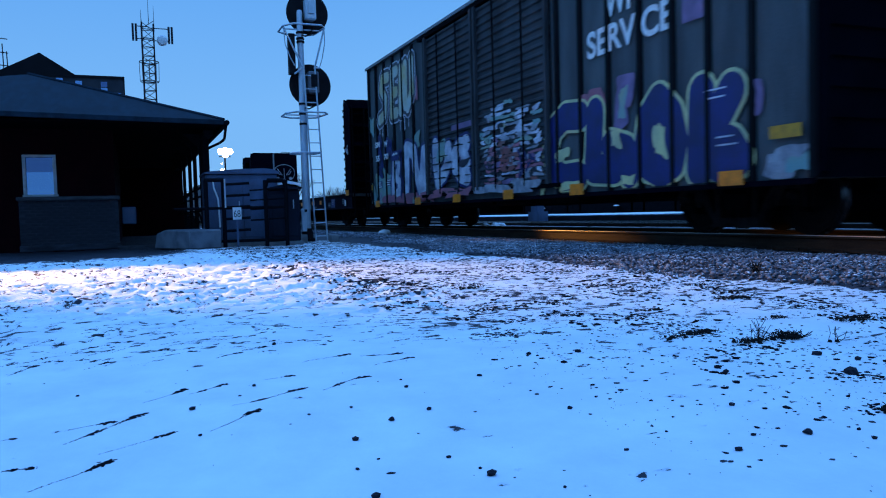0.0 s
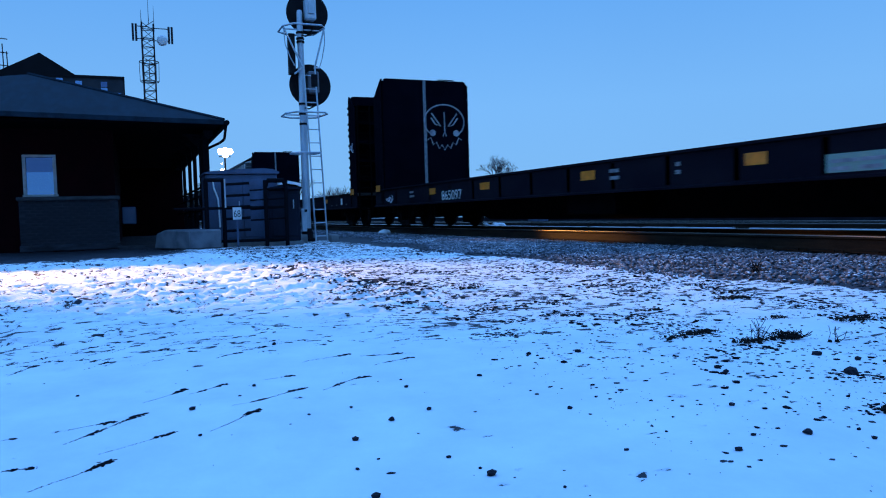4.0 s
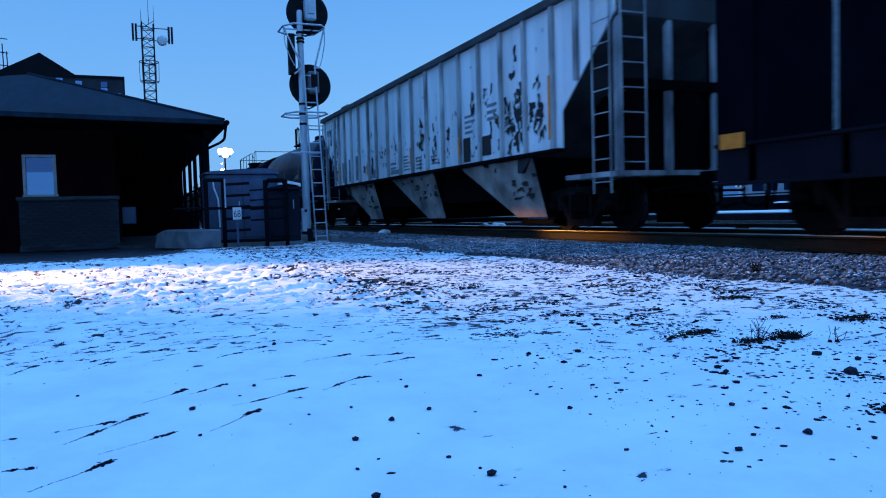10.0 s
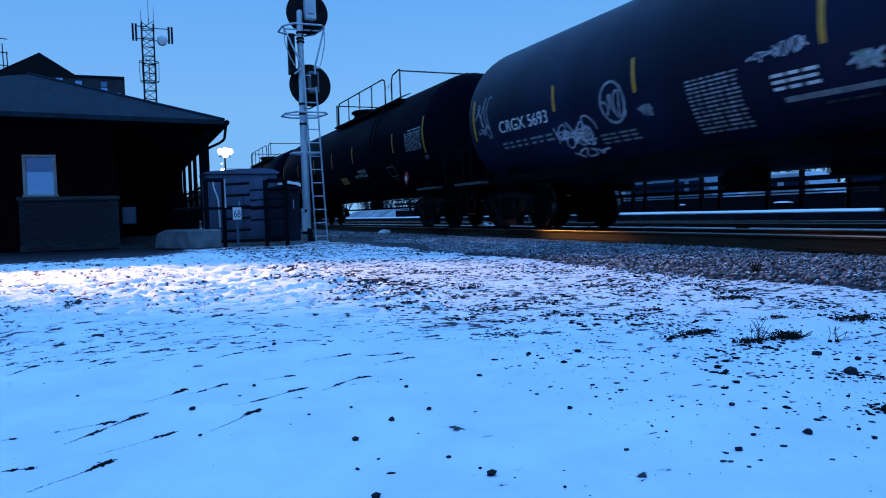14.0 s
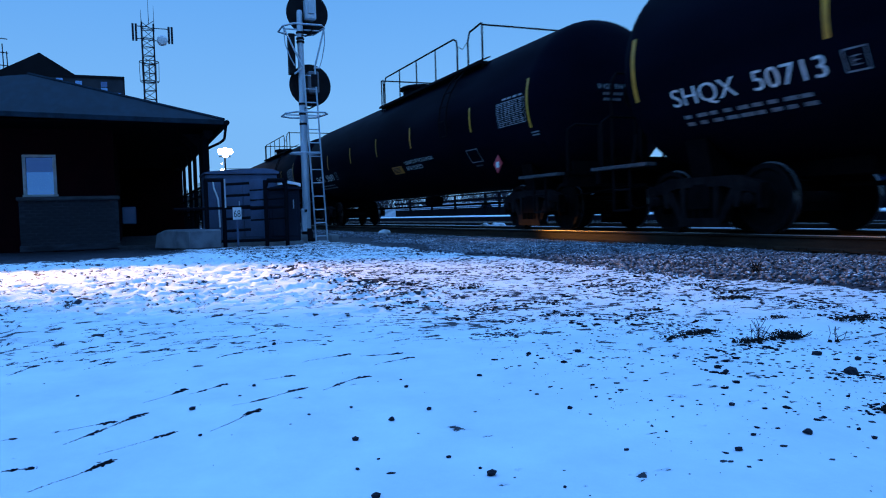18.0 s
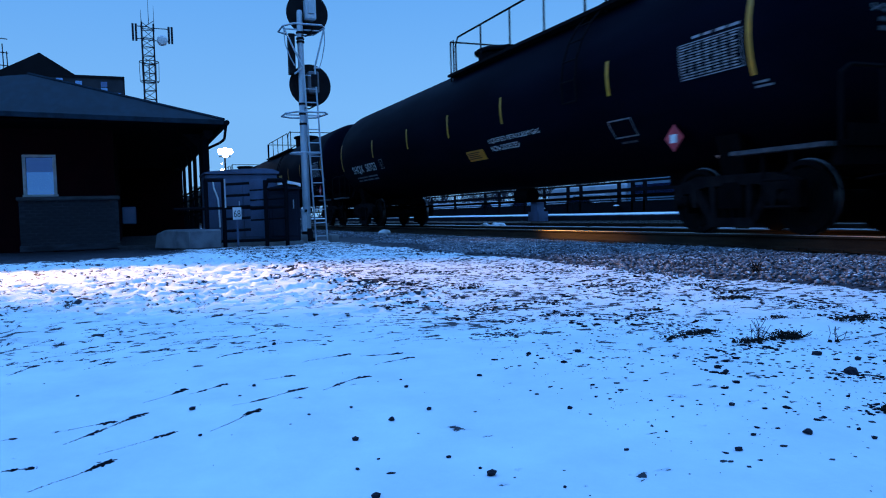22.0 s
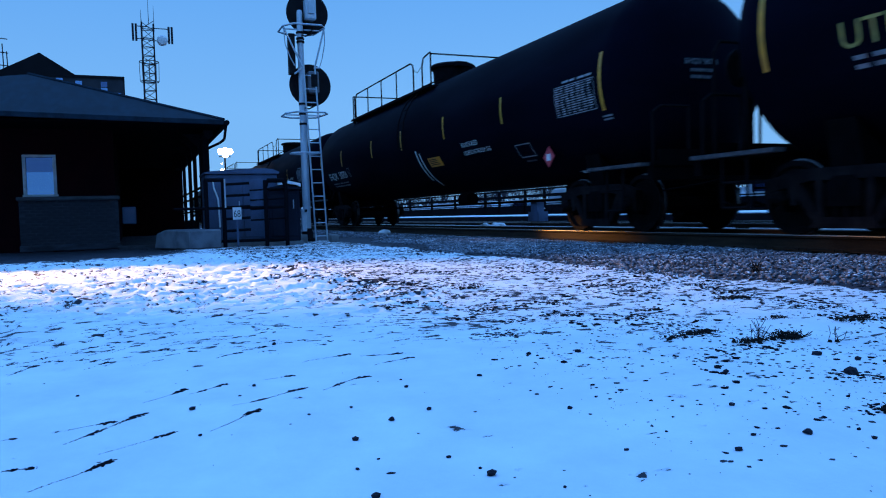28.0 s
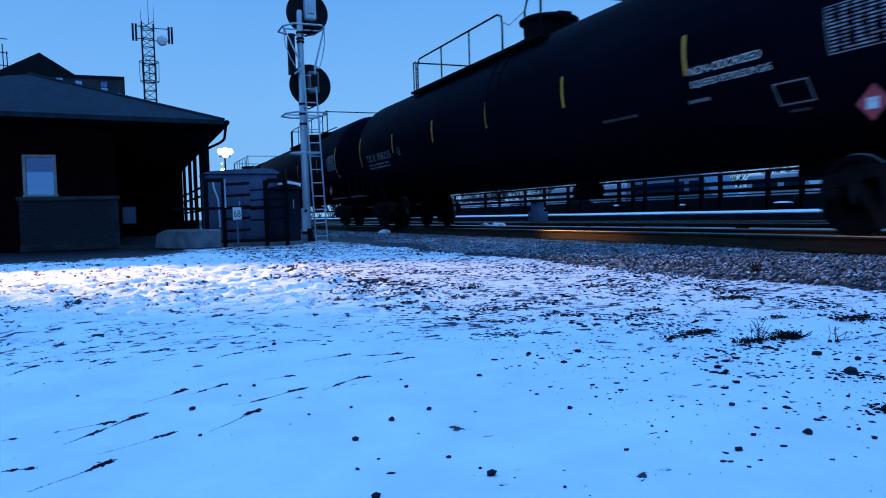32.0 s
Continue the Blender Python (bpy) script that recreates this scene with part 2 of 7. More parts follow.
def prism(bm, outline, y0, y1, axis="Y"):
    """An outline of (x, z) pushed from y0 to y1 (axis X: outline of (y, z))."""
    def at(p, d):
        return (p[0], d, p[1]) if axis == "Y" else (d, p[0], p[1])
    a = [bm.verts.new(at(p, y0)) for p in outline]
    b = [bm.verts.new(at(p, y1)) for p in outline]
    n = len(outline)
    for k in range(n):
        bm.faces.new((a[k], a[(k + 1) % n], b[(k + 1) % n], b[k]))
    bm.faces.new(a[::-1])
    bm.faces.new(b)
    return bm


def finish(bm, name, smooth=False, bevel=0.0):
    if bevel:
        bmesh.ops.bevel(bm, geom=list(bm.edges), offset=bevel, segments=1, affect="EDGES", clamp_overlap=True)
    bmesh.ops.recalc_face_normals(bm, faces=bm.faces)
    me = bpy.data.meshes.new(name)
    bm.to_mesh(me)
    bm.free()
    if smooth:
        for p in me.polygons:
            p.use_smooth = True
        me.set_sharp_from_angle(angle=radians(35))
    return me


def part(name, bm, material, parent=None, label="", smooth=False, bevel=0.0):
    """Links a bmesh (or a mesh already made) as one mesh object under its thing or part."""
    me = bm if isinstance(bm, bpy.types.Mesh) else finish(bm, name, smooth, bevel)
    if material and not me.materials:
        me.materials.append(material)
    ob = new(name, me)
    ob.parent = parent
    if label:
        ob["label"] = label
    if name in ("small_print", "head_print"):
        ob["kind"] = "stuff"
    return ob


def thing(name, label, category, m=None, group="", kind=""):
    ob = new(name)
    ob.empty_display_size = 0.2
    if m is not None:
        ob.matrix_basis = m
    return tagged(ob, label, category, group, kind)


def solid(name, bm, material, label, category, group="", kind="", smooth=False, bevel=0.0):
    return tagged(part(name, bm, material, None, "", smooth, bevel), label, category, group, kind)


B = bmesh.new


def letters(text, size, width=None, offset=0.0, spacing=1.0, deep=0.004):
    """A flat mesh of the words, in x and z, standing on the origin; width stretches it to that length."""
    cu = bpy.data.curves.new("words", "FONT")
    cu.body, cu.size, cu.offset, cu.space_character, cu.extrude = text, size, offset, spacing, 0.0
    ob = new("words", cu)
    bpy.context.view_layer.update()
    me = bpy.data.meshes.new_from_object(ob.evaluated_get(bpy.context.evaluated_depsgraph_get()))
    bpy.data.objects.remove(ob)
    co = np.empty(len(me.vertices) * 3)
    me.vertices.foreach_get("co", co)
    co = co.reshape(-1, 3)
    low, high = co.min(0), co.max(0)
    k = (width / (high[0] - low[0])) if width else 1.0
    out = np.zeros_like(co)
    out[:, 0] = (co[:, 0] - low[0]) * k
    out[:, 2] = (co[:, 1] - low[1]) * (size / max(high[1] - low[1], 1e-6))
    me.vertices.foreach_set("co", out.ravel())
    me.update()
    return me


def wrap(me, x, z, r=None, yc=0.0, zc=0.0, y=None, lift=0.006, lean=0.0):
    """Lays a flat mesh on the near side of a tank of radius r, or on a plane at y."""
    for v in me.vertices:
        v.co.x, v.co.z = v.co.x + x, v.co.z + z + lean * v.co.x
        if r:
            v.co.y = yc - math.sqrt(max(r * r - (v.co.z - zc) ** 2, 0.01)) - lift
        else:
            v.co.y = y - lift
    me.update()
    return me


def patch(x0, x1, z0, z1, r=None, zc=0.0, y=None, lift=0.005, rows=6, thick=0.0):
    """A strip of paint or a plate lying on the near side."""
    bm = bmesh.new()
    line = []
    for i in range(rows + 1):
        z = z0 + (z1 - z0) * i / rows
        yy = (-math.sqrt(r * r - (z - zc) ** 2) - lift) if r else y - lift
        line.append((bm.verts.new((x0, yy, z)), bm.verts.new((x1, yy, z))))
    for a, b in zip(line, line[1:]):
        bm.faces.new((a[0], a[1], b[1], b[0]))
    return bm


# ---------------------------------------------------------------- railway cars
# each car's own space: x forwards from the front coupling plane (so the body lies at negative x), y across, z above the rail
TRAIN, WHEELS, SHARED = [], [], {}
WHEEL_R = 0.457


def shared(key, build):
    if key not in SHARED:
        SHARED[key] = build()
    return SHARED[key]


def wheel_mesh():
    bm = B()
    for s in (-1, 1):
        prof = [(0.66, 0.10), (0.66, 0.17), (0.70, 0.20), (0.705, 0.36), (0.68, 0.40), (0.68, 0.475), (0.715, 0.475), (0.72, WHEEL_R), (0.80, WHEEL_R - 0.006),
                (0.805, 0.39), (0.765, 0.36), (0.755, 0.21), (0.79, 0.17), (0.79, 0.10)]
        turn(bm, [(s * a, r) for a, r in prof], "Y", seg=36)
    turn(bm, [(-1.02, 0.075), (-0.8, 0.08), (-0.6, 0.085), (0.6, 0.085), (0.8, 0.08), (1.02, 0.075)], "Y", seg=12)
    me = finish(bm, "wheelset", True)
    me.materials.append(WHEEL)
    me.materials.append(TREAD)
    for p in me.polygons:
        r_ = math.hypot(p.center.x, p.center.z)
        if r_ > 0.43 and abs(p.center.y) > 0.717:
            p.material_index = 1
    return me


def cap_mesh():
    bm = B()
    turn(bm, [(-0.02, 0.085), (0.08, 0.085), (0.11, 0.06), (0.12, 0.03)], "Y", seg=12)
    for k in range(3):
        a = k * math.tau / 3
        rod(bm, (0.055 * math.cos(a), 0.08, 0.055 * math.sin(a)), (0.055 * math.cos(a), 0.135, 0.055 * math.sin(a)), 0.014, 6)
    return finish(bm, "bearing_cap", True)


def frame_mesh():
    """One cast side frame: top chord, pedestal jaws, sloping tension members, open windows."""
    bm = B()
    y0, y1 = -0.07, 0.07
    prism(bm, [(-1.08, 0.52), (-1.08, 0.66), (-0.62, 0.78), (0.62, 0.78), (1.08, 0.66), (1.08, 0.52), (0.70, 0.58), (0.45, 0.64), (-0.45, 0.64), (-0.70, 0.58)], y0, y1)
    for s in (-1, 1):
        prism(bm, [(s * 1.08, 0.54), (s * 1.08, 0.34), (s * 1.02, 0.34), (s * 1.00, 0.54)], y0, y1)
        prism(bm, [(s * 0.78, 0.60), (s * 0.70, 0.36), (s * 0.64, 0.36), (s * 0.60, 0.62)], y0, y1)
        prism(bm, [(s * 0.74, 0.60), (s * 0.58, 0.62), (s * 0.30, 0.16), (s * 0.38, 0.12)], y0 + 0.01, y1 - 0.01)
        prism(bm, [(s * 0.36, 0.66), (s * 0.28, 0.66), (s * 0.26, 0.20), (s * 0.34, 0.20)], y0 - 0.01, y1 + 0.01)
    prism(bm, [(-0.42, 0.10), (0.42, 0.10), (0.38, 0.22), (-0.38, 0.22)], y0 - 0.02, y1 + 0.02)
    return finish(bm, "side_frame", False)


def bolster_mesh():
    bm = B()
    prism(bm, [(-0.22, 0.34), (0.22, 0.34), (0.22, 0.60), (0.12, 0.68), (-0.12, 0.68), (-0.22, 0.60)], -1.08, 1.08)
    box(bm, -0.95, -0.88, -0.95, 0.95, 0.28, 0.42)
    box(bm, 0.88, 0.95, -0.95, 0.95, 0.28, 0.42)
    for s in (-1, 1):
        for x in (-0.14, 0.0, 0.14):
            turn(bm, [(0.0, 0.055), (0.14, 0.06)], "Z", (x, s * 1.0, 0.21), 8)
    return finish(bm, "truck", False)


def truck(car, x):
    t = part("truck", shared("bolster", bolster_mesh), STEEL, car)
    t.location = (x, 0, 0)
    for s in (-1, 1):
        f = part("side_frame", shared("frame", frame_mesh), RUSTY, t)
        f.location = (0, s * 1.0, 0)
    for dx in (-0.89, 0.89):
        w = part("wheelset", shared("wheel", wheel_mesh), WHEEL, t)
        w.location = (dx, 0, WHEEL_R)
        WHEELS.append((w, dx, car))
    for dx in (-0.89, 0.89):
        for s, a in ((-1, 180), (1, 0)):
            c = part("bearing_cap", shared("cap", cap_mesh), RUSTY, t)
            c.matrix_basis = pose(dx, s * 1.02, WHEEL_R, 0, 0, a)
    return t


def coupler_mesh():
    bm = B()
    box(bm, -0.75, -0.28, -0.09, 0.09, 0.76, 0.92)
    prism(bm, [(-0.30, 0.74), (-0.02, 0.74), (0.05, 0.80), (0.05, 0.94), (-0.30, 0.94)], -0.15, 0.10)
    box(bm, -0.10, 0.06, 0.04, 0.16, 0.75, 0.93)
    pipe(bm, [(-0.55, -0.12, 0.72), (-0.4, -0.2, 0.45), (-0.15, -0.16, 0.36), (0.05, -0.1, 0.42)], 0.025)
    pipe(bm, [(-0.3, -1.35, 0.62), (-0.3, -0.7, 0.70), (-0.3, -0.1, 0.80)], 0.016)
    return finish(bm, "coupler", False)


def couplers(car, length):
    part("coupler", shared("coupler", coupler_mesh), STEEL, car)
    c = part("coupler", shared("coupler", coupler_mesh), STEEL, car)
    c.matrix_basis = pose(-length, 0, 0, 0, 0, 180)


def new_car(name, label, category, front):
    car = thing(name, label, category, pose(-front, TRACK_Y, RAIL_Z), "cars of the freight train")
    TRAIN.append((car, front))
    return car


def ladder(bm, x, y, z0, z1, w=0.42, rungs=5, across="X", r=0.018):
    d = Vector((1, 0, 0)) if across == "X" else Vector((0, 1, 0))
    a, b = Vector((x, y, 0)) - d * w / 2, Vector((x, y, 0)) + d * w / 2
    for p in (a, b):
        rod(bm, p + Vector((0, 0, z0)), p + Vector((0, 0, z1)), r * 1.5, 6)
    for i in range(rungs):
        z = z0 + (z1 - z0) * (i + 0.5) / rungs
        rod(bm, a + Vector((0, 0, z)), b + Vector((0, 0, z)), r, 6)


def bars(bm, x0, x1, z0, z1, n, r, zc, rag=0.25, seed=1, cols=1, y=None):
    """Rows of unreadable small print as plain bars."""
    rnd = random.Random(seed)
    h = (z1 - z0) / n
    for i in range(n):
        za, zb = z0 + h * (i + 0.28), z0 + h * (i + 0.78)
        for c in range(cols):
            wa = x0 + (x1 - x0) * c / cols
            wb = wa + (x1 - x0) / cols * (0.94 - rag * rnd.random())
            pts = []
            for z in (za, zb):
                yy = (-math.sqrt(r * r - (z - zc) ** 2) - 0.007) if r else y - 0.007
                pts.append((yy, z))
            v = [bm.verts.new(p) for p in ((wa, *pts[0]), (wb, *pts[0]), (wb, *pts[1]), (wa, *pts[1]))]
            bm.faces.new(v)
    return bm


def tank_shell(length, r, zc, head=0.75, start=0.0, seg=56):
    bm = B()
    n = 12
    front = [(-start - head * (1 - math.cos(math.pi / 2 * k / n)), max(r * math.sin(math.pi / 2 * k / n) ** 0.9, 0.03)) for k in range(n + 1)]
    back = [(-(start + length) + (-(x + start)), rr) for x, rr in front][::-1]
    mids = [(-start - head - (length - 2 * head) * k / 8, r) for k in range(1, 8)]
    turn(bm, front + mids + back, "X", (0, 0, zc), seg)
    return finish(bm, "tank", True)


PLATFORM = {"shqx": (11.2, 5.6, 5.0, 4.26, 10.7), "twin": (16.55, 10.75, 10.1, 9.5, 10.5), "U": (15.5, 9.9, 9.85, 9.2, 10.5), "T": (16.15, 11.05, 10.1, 9.5, 10.95), "short": (7.45, 6.65, 5.98, 5.93, 5.2)}
LPG, NON_ODOUR = "LIQUEFIED PETROLEUM GAS", "NON-ODORIZED"
# what is painted on each long tank, in metres behind its front coupling and above the rail:
# stripes, the reporting mark (from, to, foot), the small square by it, the data block, the warning plate, lines of words, the outlined panel, the placard
PAINT = {
    "SHQX 50713": dict(stripes=(1.46, 3.78, 7.80, 10.45, 13.28, 16.28, 19.48), mark=(18.78, 16.36, 1.69), square=(16.15, 15.87, 1.72, 1.96), block=(2.77, 1.60, 2.04, 2.50), plate=(9.92, 9.14, 1.49, 1.70),
                       words=((NON_ODOUR, 7.60, 6.75, 1.74), (LPG, 8.15, 6.76, 1.60)), panel=(4.75, 4.15, 1.48, 1.76), placard=(3.30, 1.37)),
    "SHQX 50691": dict(stripes=(1.55, 4.03, 7.70, 10.57, 13.36, 16.38, 19.56), mark=(18.58, 16.07, 1.65), square=(15.75, 15.45, 1.70, 1.95), block=(2.77, 1.66, 2.04, 2.50), plate=(9.66, 8.85, 1.52, 1.72),
                       words=((LPG, 8.54, 6.49, 1.71), (NON_ODOUR, 8.56, 7.40, 1.57)), panel=(4.58, 4.02, 1.48, 1.76), placard=(3.19, 1.36)),
    "SHQX 50703": dict(stripes=(1.57, 4.36, 7.87, 10.50, 13.21, 16.21, 19.71), mark=(18.65, 16.22, 1.71), square=(15.82, 15.51, 1.75, 2.02), block=(2.77, 1.68, 2.04, 2.50), plate=(9.87, 9.02, 1.51, 1.72),
                       words=((LPG, 8.64, 6.59, 1.78), (NON_ODOUR, 8.64, 7.48, 1.63)), panel=(4.59, 4.02, 1.47, 1.74), placard=(3.16, 1.34)),
    "UTLX 957968": dict(stripes=(1.53, 5.29, 7.79, 11.17, 13.43, 16.07, 19.88), mark=(18.88, 16.67, 1.95), square=(15.86, 15.60, 1.92, 2.21), block=(2.99, 1.87, 1.96, 2.44), plate=(10.00, 9.20, 2.12, 2.41),
                        words=((LPG, 4.99, 3.52, 1.92), (NON_ODOUR, 5.00, 4.15, 1.80)), panel=(3.67, 3.25, 1.47, 1.68), placard=(2.43, 1.42)),
    "SHQX 50701": dict(stripes=(1.52, 4.83, 7.73, 10.64, 13.27, 16.70, 19.65), mark=(18.80, 16.52, 1.66), square=(16.27, 16.05, 1.72, 2.00), block=(2.84, 1.68, 1.96, 2.46), plate=(9.10, 8.31, 1.54, 1.76),
                       words=((NON_ODOUR, 6.95, 6.12, 1.83), (LPG, 6.97, 5.63, 1.65)), panel=(4.65, 4.07, 1.42, 1.67), placard=(3.44, 1.35)),
    "TILX 308255": dict(stripes=(1.48, 5.12, 8.08, 10.99, 13.90, 16.83, 19.95), mark=(19.33, 17.10, 2.00), square=(16.5, 16.3, 2.0, 2.2), block=(3.00, 1.88, 1.93, 2.42), plate=None,
                        words=((NON_ODOUR, 5.06, 3.87, 2.08), (LPG, 5.07, 3.76, 1.91)), panel=(3.82, 3.33, 1.52, 1.77), placard=(2.60, 1.39)),
}
PAINT["SHQX 50706"] = PAINT["SHQX 50703"]


def tank_car(front, length, kind, label, mark, seed, r=1.53, zc=2.42):
    """A tank car: jacketed shell, stub sills, top platform with dome and railing, ladders, stripes, stencils."""
    rnd = random.Random(seed)
    car = new_car("tank_car", label, "tank car", front)
    short = kind == "short"
    gap = 0.74 if not short else 0.62
    body = length - 2 * gap
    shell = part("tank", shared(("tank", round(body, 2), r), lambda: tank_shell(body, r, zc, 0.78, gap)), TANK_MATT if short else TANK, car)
    # sills, end platforms, saddles
    for e in (0, 1):
        sgn, base = (1, 0) if e == 0 else (-1, -length)
        X = lambda d: base - sgn * d
        bm = B()
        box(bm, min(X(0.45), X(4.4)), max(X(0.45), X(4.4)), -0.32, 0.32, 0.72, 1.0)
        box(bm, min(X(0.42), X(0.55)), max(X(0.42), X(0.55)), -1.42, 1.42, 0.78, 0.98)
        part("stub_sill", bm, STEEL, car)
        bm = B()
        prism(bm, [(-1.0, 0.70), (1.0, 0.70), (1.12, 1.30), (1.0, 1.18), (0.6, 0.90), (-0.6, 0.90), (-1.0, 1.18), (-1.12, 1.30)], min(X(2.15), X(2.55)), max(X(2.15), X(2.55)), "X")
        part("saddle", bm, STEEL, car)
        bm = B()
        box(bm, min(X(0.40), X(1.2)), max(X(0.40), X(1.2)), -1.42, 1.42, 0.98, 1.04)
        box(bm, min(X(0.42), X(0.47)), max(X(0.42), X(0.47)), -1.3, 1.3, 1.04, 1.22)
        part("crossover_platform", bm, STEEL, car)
        for s in (-1, 1):
            bm = B()
            box(bm, min(X(0.5), X(1.85)), max(X(0.5), X(1.85)), s * 1.48 - 0.09, s * 1.48 + 0.09, 0.98, 1.03)
            part("step_board", bm, FADED if s < 0 else STEEL, car, "dusty grey step board")
            bm = B()
            pipe(bm, [(X(0.5), s * 1.35, 1.0), (X(0.5), s * 1.35, 1.75), (X(0.5), s * 1.2, 1.85), (X(0.5), s * 0.7, 1.85), (X(0.5), s * 0.7, 1.0)], 0.022)
            part("end_railing", bm, RAILBLK, car)
            bm = B()
            pipe(bm, [(X(1.0), s * 1.5, 1.0), (X(1.0), s * 1.5, 0.35), (X(1.4), s * 1.5, 0.35), (X(1.4), s * 1.5, 1.0)], 0.02)
            rod(bm, (X(1.0), s * 1.5, 0.66), (X(1.4), s * 1.5, 0.66), 0.018)
            part("sill_step", bm, RAILBLK, car)
        truck(car, X(2.35) if not short else X(2.05))
    couplers(car, length)
    # brake gear under the belly
    bm = B()
    if short:
        box(bm, -length + 0.6, -0.6, -1.25, -1.12, 0.95, 1.12)
    turn(bm, [(-0.3, 0.16), (0.3, 0.16)], "X", (-length * 0.42, -0.4, 0.72), 10)
    rod(bm, (-length + 3.5, 0.0, 0.60), (-3.5, 0.0, 0.60), 0.03)
    part("brake_gear", bm, STEEL, car)
    if short:
        bm = B()
        turn(bm, [(-0.55, 0.2), (0.55, 0.2)], "X", (-3.1, -1.3, 1.25), 16)
        part("air_reservoir", bm, TANK, car)
    # stripes
    if short:
        stripes = [(0.75, 0.42), (3.5, 0.24), (6.65, 0.25), (8.84, 0.22), (12.0, 0.42)]
    else:
        at = PAINT[mark]["stripes"]
        stripes = [(q, 0.45 if q in (at[0], at[-1]) else 0.26) for q in at]
    for s, h in stripes:
        if s < length - 0.6:
            part("yellow_stripe", patch(-s - 0.037, -s + 0.037, zc - h - 0.06, zc + h - 0.06, r, zc, rows=8), YELLOW, shell, "yellow vertical reflector stripe")
    # loading dome, top platform and railing
    top = zc + r
    rear, gap_a, gap_b, fore, dome_at = PLATFORM[kind]
    bm = B()
    if short:
        turn(bm, [(-0.1, 0.34), (0.16, 0.34), (0.20, 0.28), (0.22, 0.1)], "Z", (-dome_at, 0, top), 20)
    else:
        hh = 0.26 if kind == "shqx" else 0.44
        turn(bm, [(-0.1, 0.52), (hh - 0.1, 0.54), (hh - 0.08, 0.62), (hh - 0.02, 0.63), (hh + 0.03, 0.55), (hh + 0.05, 0.1)], "Z", (-dome_at, 0.0, top), 24)
        box(bm, -dome_at - 0.85, -dome_at - 0.55, -0.06, 0.06, top + hh - 0.12, top + hh - 0.05)
        box(bm, -dome_at + 0.5, -dome_at + 0.72, -0.2, 0.1, top + hh - 0.12, top + hh)
    part("dome", bm, RAILBLK, car, smooth=True)
    y0 = -1.06 if not short else -0.75
    deck_z = zc + math.sqrt(r * r - y0 * y0) + 0.13
    zr = deck_z + 0.84
    for s in (-1, 1):
        part("platform", box(B(), -rear - 0.05, -fore + 0.05, s * y0 - 0.10, s * y0 + 0.26, deck_z - 0.03, deck_z + 0.03) if s > 0 else box(B(), -rear - 0.05, -fore + 0.05, -y0 - 0.26, -y0 + 0.10, deck_z - 0.03, deck_z + 0.03), RAILBLK, car)
        n = max(2, int((rear - gap_a) / 1.35))
        rail = part("top_railing", pipe(B(), [(-rear + 0.25, s * y0, deck_z), (-rear + 0.25, s * y0, zr - 0.15), (-rear + 0.38, s * y0, zr), (-gap_a - 0.2, s * y0, zr), (-gap_a - 0.03, s * y0, zr - 0.08), (-gap_a, s * y0, zr - 0.25), (-gap_a, s * y0, deck_z)], 0.021), RAILBLK, car)
        for k in range(1, n):
            x = -rear + 0.25 + (rear - gap_a - 0.25) * k / n
            part("railing_post", rod(B(), (x, s * y0, deck_z - 0.1), (x, s * y0, zr), 0.019), RAILBLK, rail)
        for x in (-rear - 0.05, -rear + 0.12):
            part("railing_post", rod(B(), (x, s * y0, deck_z - 0.12), (x, s * y0, zr - 0.02), 0.019), RAILBLK, rail)
        part("end_loop", pipe(B(), [(-gap_b, s * y0, deck_z - 0.1), (-gap_b, s * y0, zr - 0.22), (-gap_b + 0.10, s * y0, zr - 0.04), (-fore - 0.05, s * y0, zr + 0.02), (-fore, s * y0, zr), (-fore, s * y0, deck_z - 0.1)], 0.021), RAILBLK, car)
        if gap_a - gap_b > 0.3 and not short:
            part("safety_chain", pipe(B(), [(-gap_a, s * y0, zr - 0.2), (-gap_a + 0.3, s * y0, zr - 0.34), (-gap_b, s * y0, zr - 0.22)], 0.008, 4), RAILBLK, car)
    for x in (-rear - 0.05, -fore):
        part("cross_rail", rod(B(), (x, y0, zr - 0.02), (x, -y0, zr - 0.02), 0.02), RAILBLK, car)
    # side ladder down to the sill
    pts = [(-(r + 0.10) * math.cos(radians(a)), zc + (r + 0.10) * math.sin(radians(a))) for a in range(-10, 75, 12)]
    lx = -(gap_a + gap_b) / 2
    for dx in (-0.2, 0.2) if not short else ():
        lad = part("ladder_rail", pipe(B(), [(lx + dx, *p) for p in pts], 0.018), RAILBLK, car)
    for p in pts if not short else ():
        part("rung", rod(B(), (lx - 0.2, *p), (lx + 0.2, *p), 0.014), RAILBLK, lad)

    def words(text, size, width, x, z, m, name="lettering", lean=0.0):
        part(name, wrap(letters(text, size, width), x, z, r, 0, zc, lean=lean), m, shell)

    def print_block(x0, x1, z0, z1, n, m=STENCIL_DIM, cols=1, rag=0.25):
        part("small_print", bars(B(), x0, x1, z0, z1, n, r, zc, rag, seed + n, cols), m, shell, "rows of small stencilled print")

    def framed(x0, x1, z0, z1, m, w=0.03, lean=0.0):
        bm = B()
        for a in (patch(x0, x1, z0, z0 + w, r, zc), patch(x0, x1, z1 - w, z1, r, zc), patch(x0, x0 + w, z0, z1, r, zc), patch(x1 - w, x1, z0, z1, r, zc)):
            me = finish(a, "t")
            bm.from_mesh(me)
        part("plate_frame", bm, m, shell, "white outlined panel")

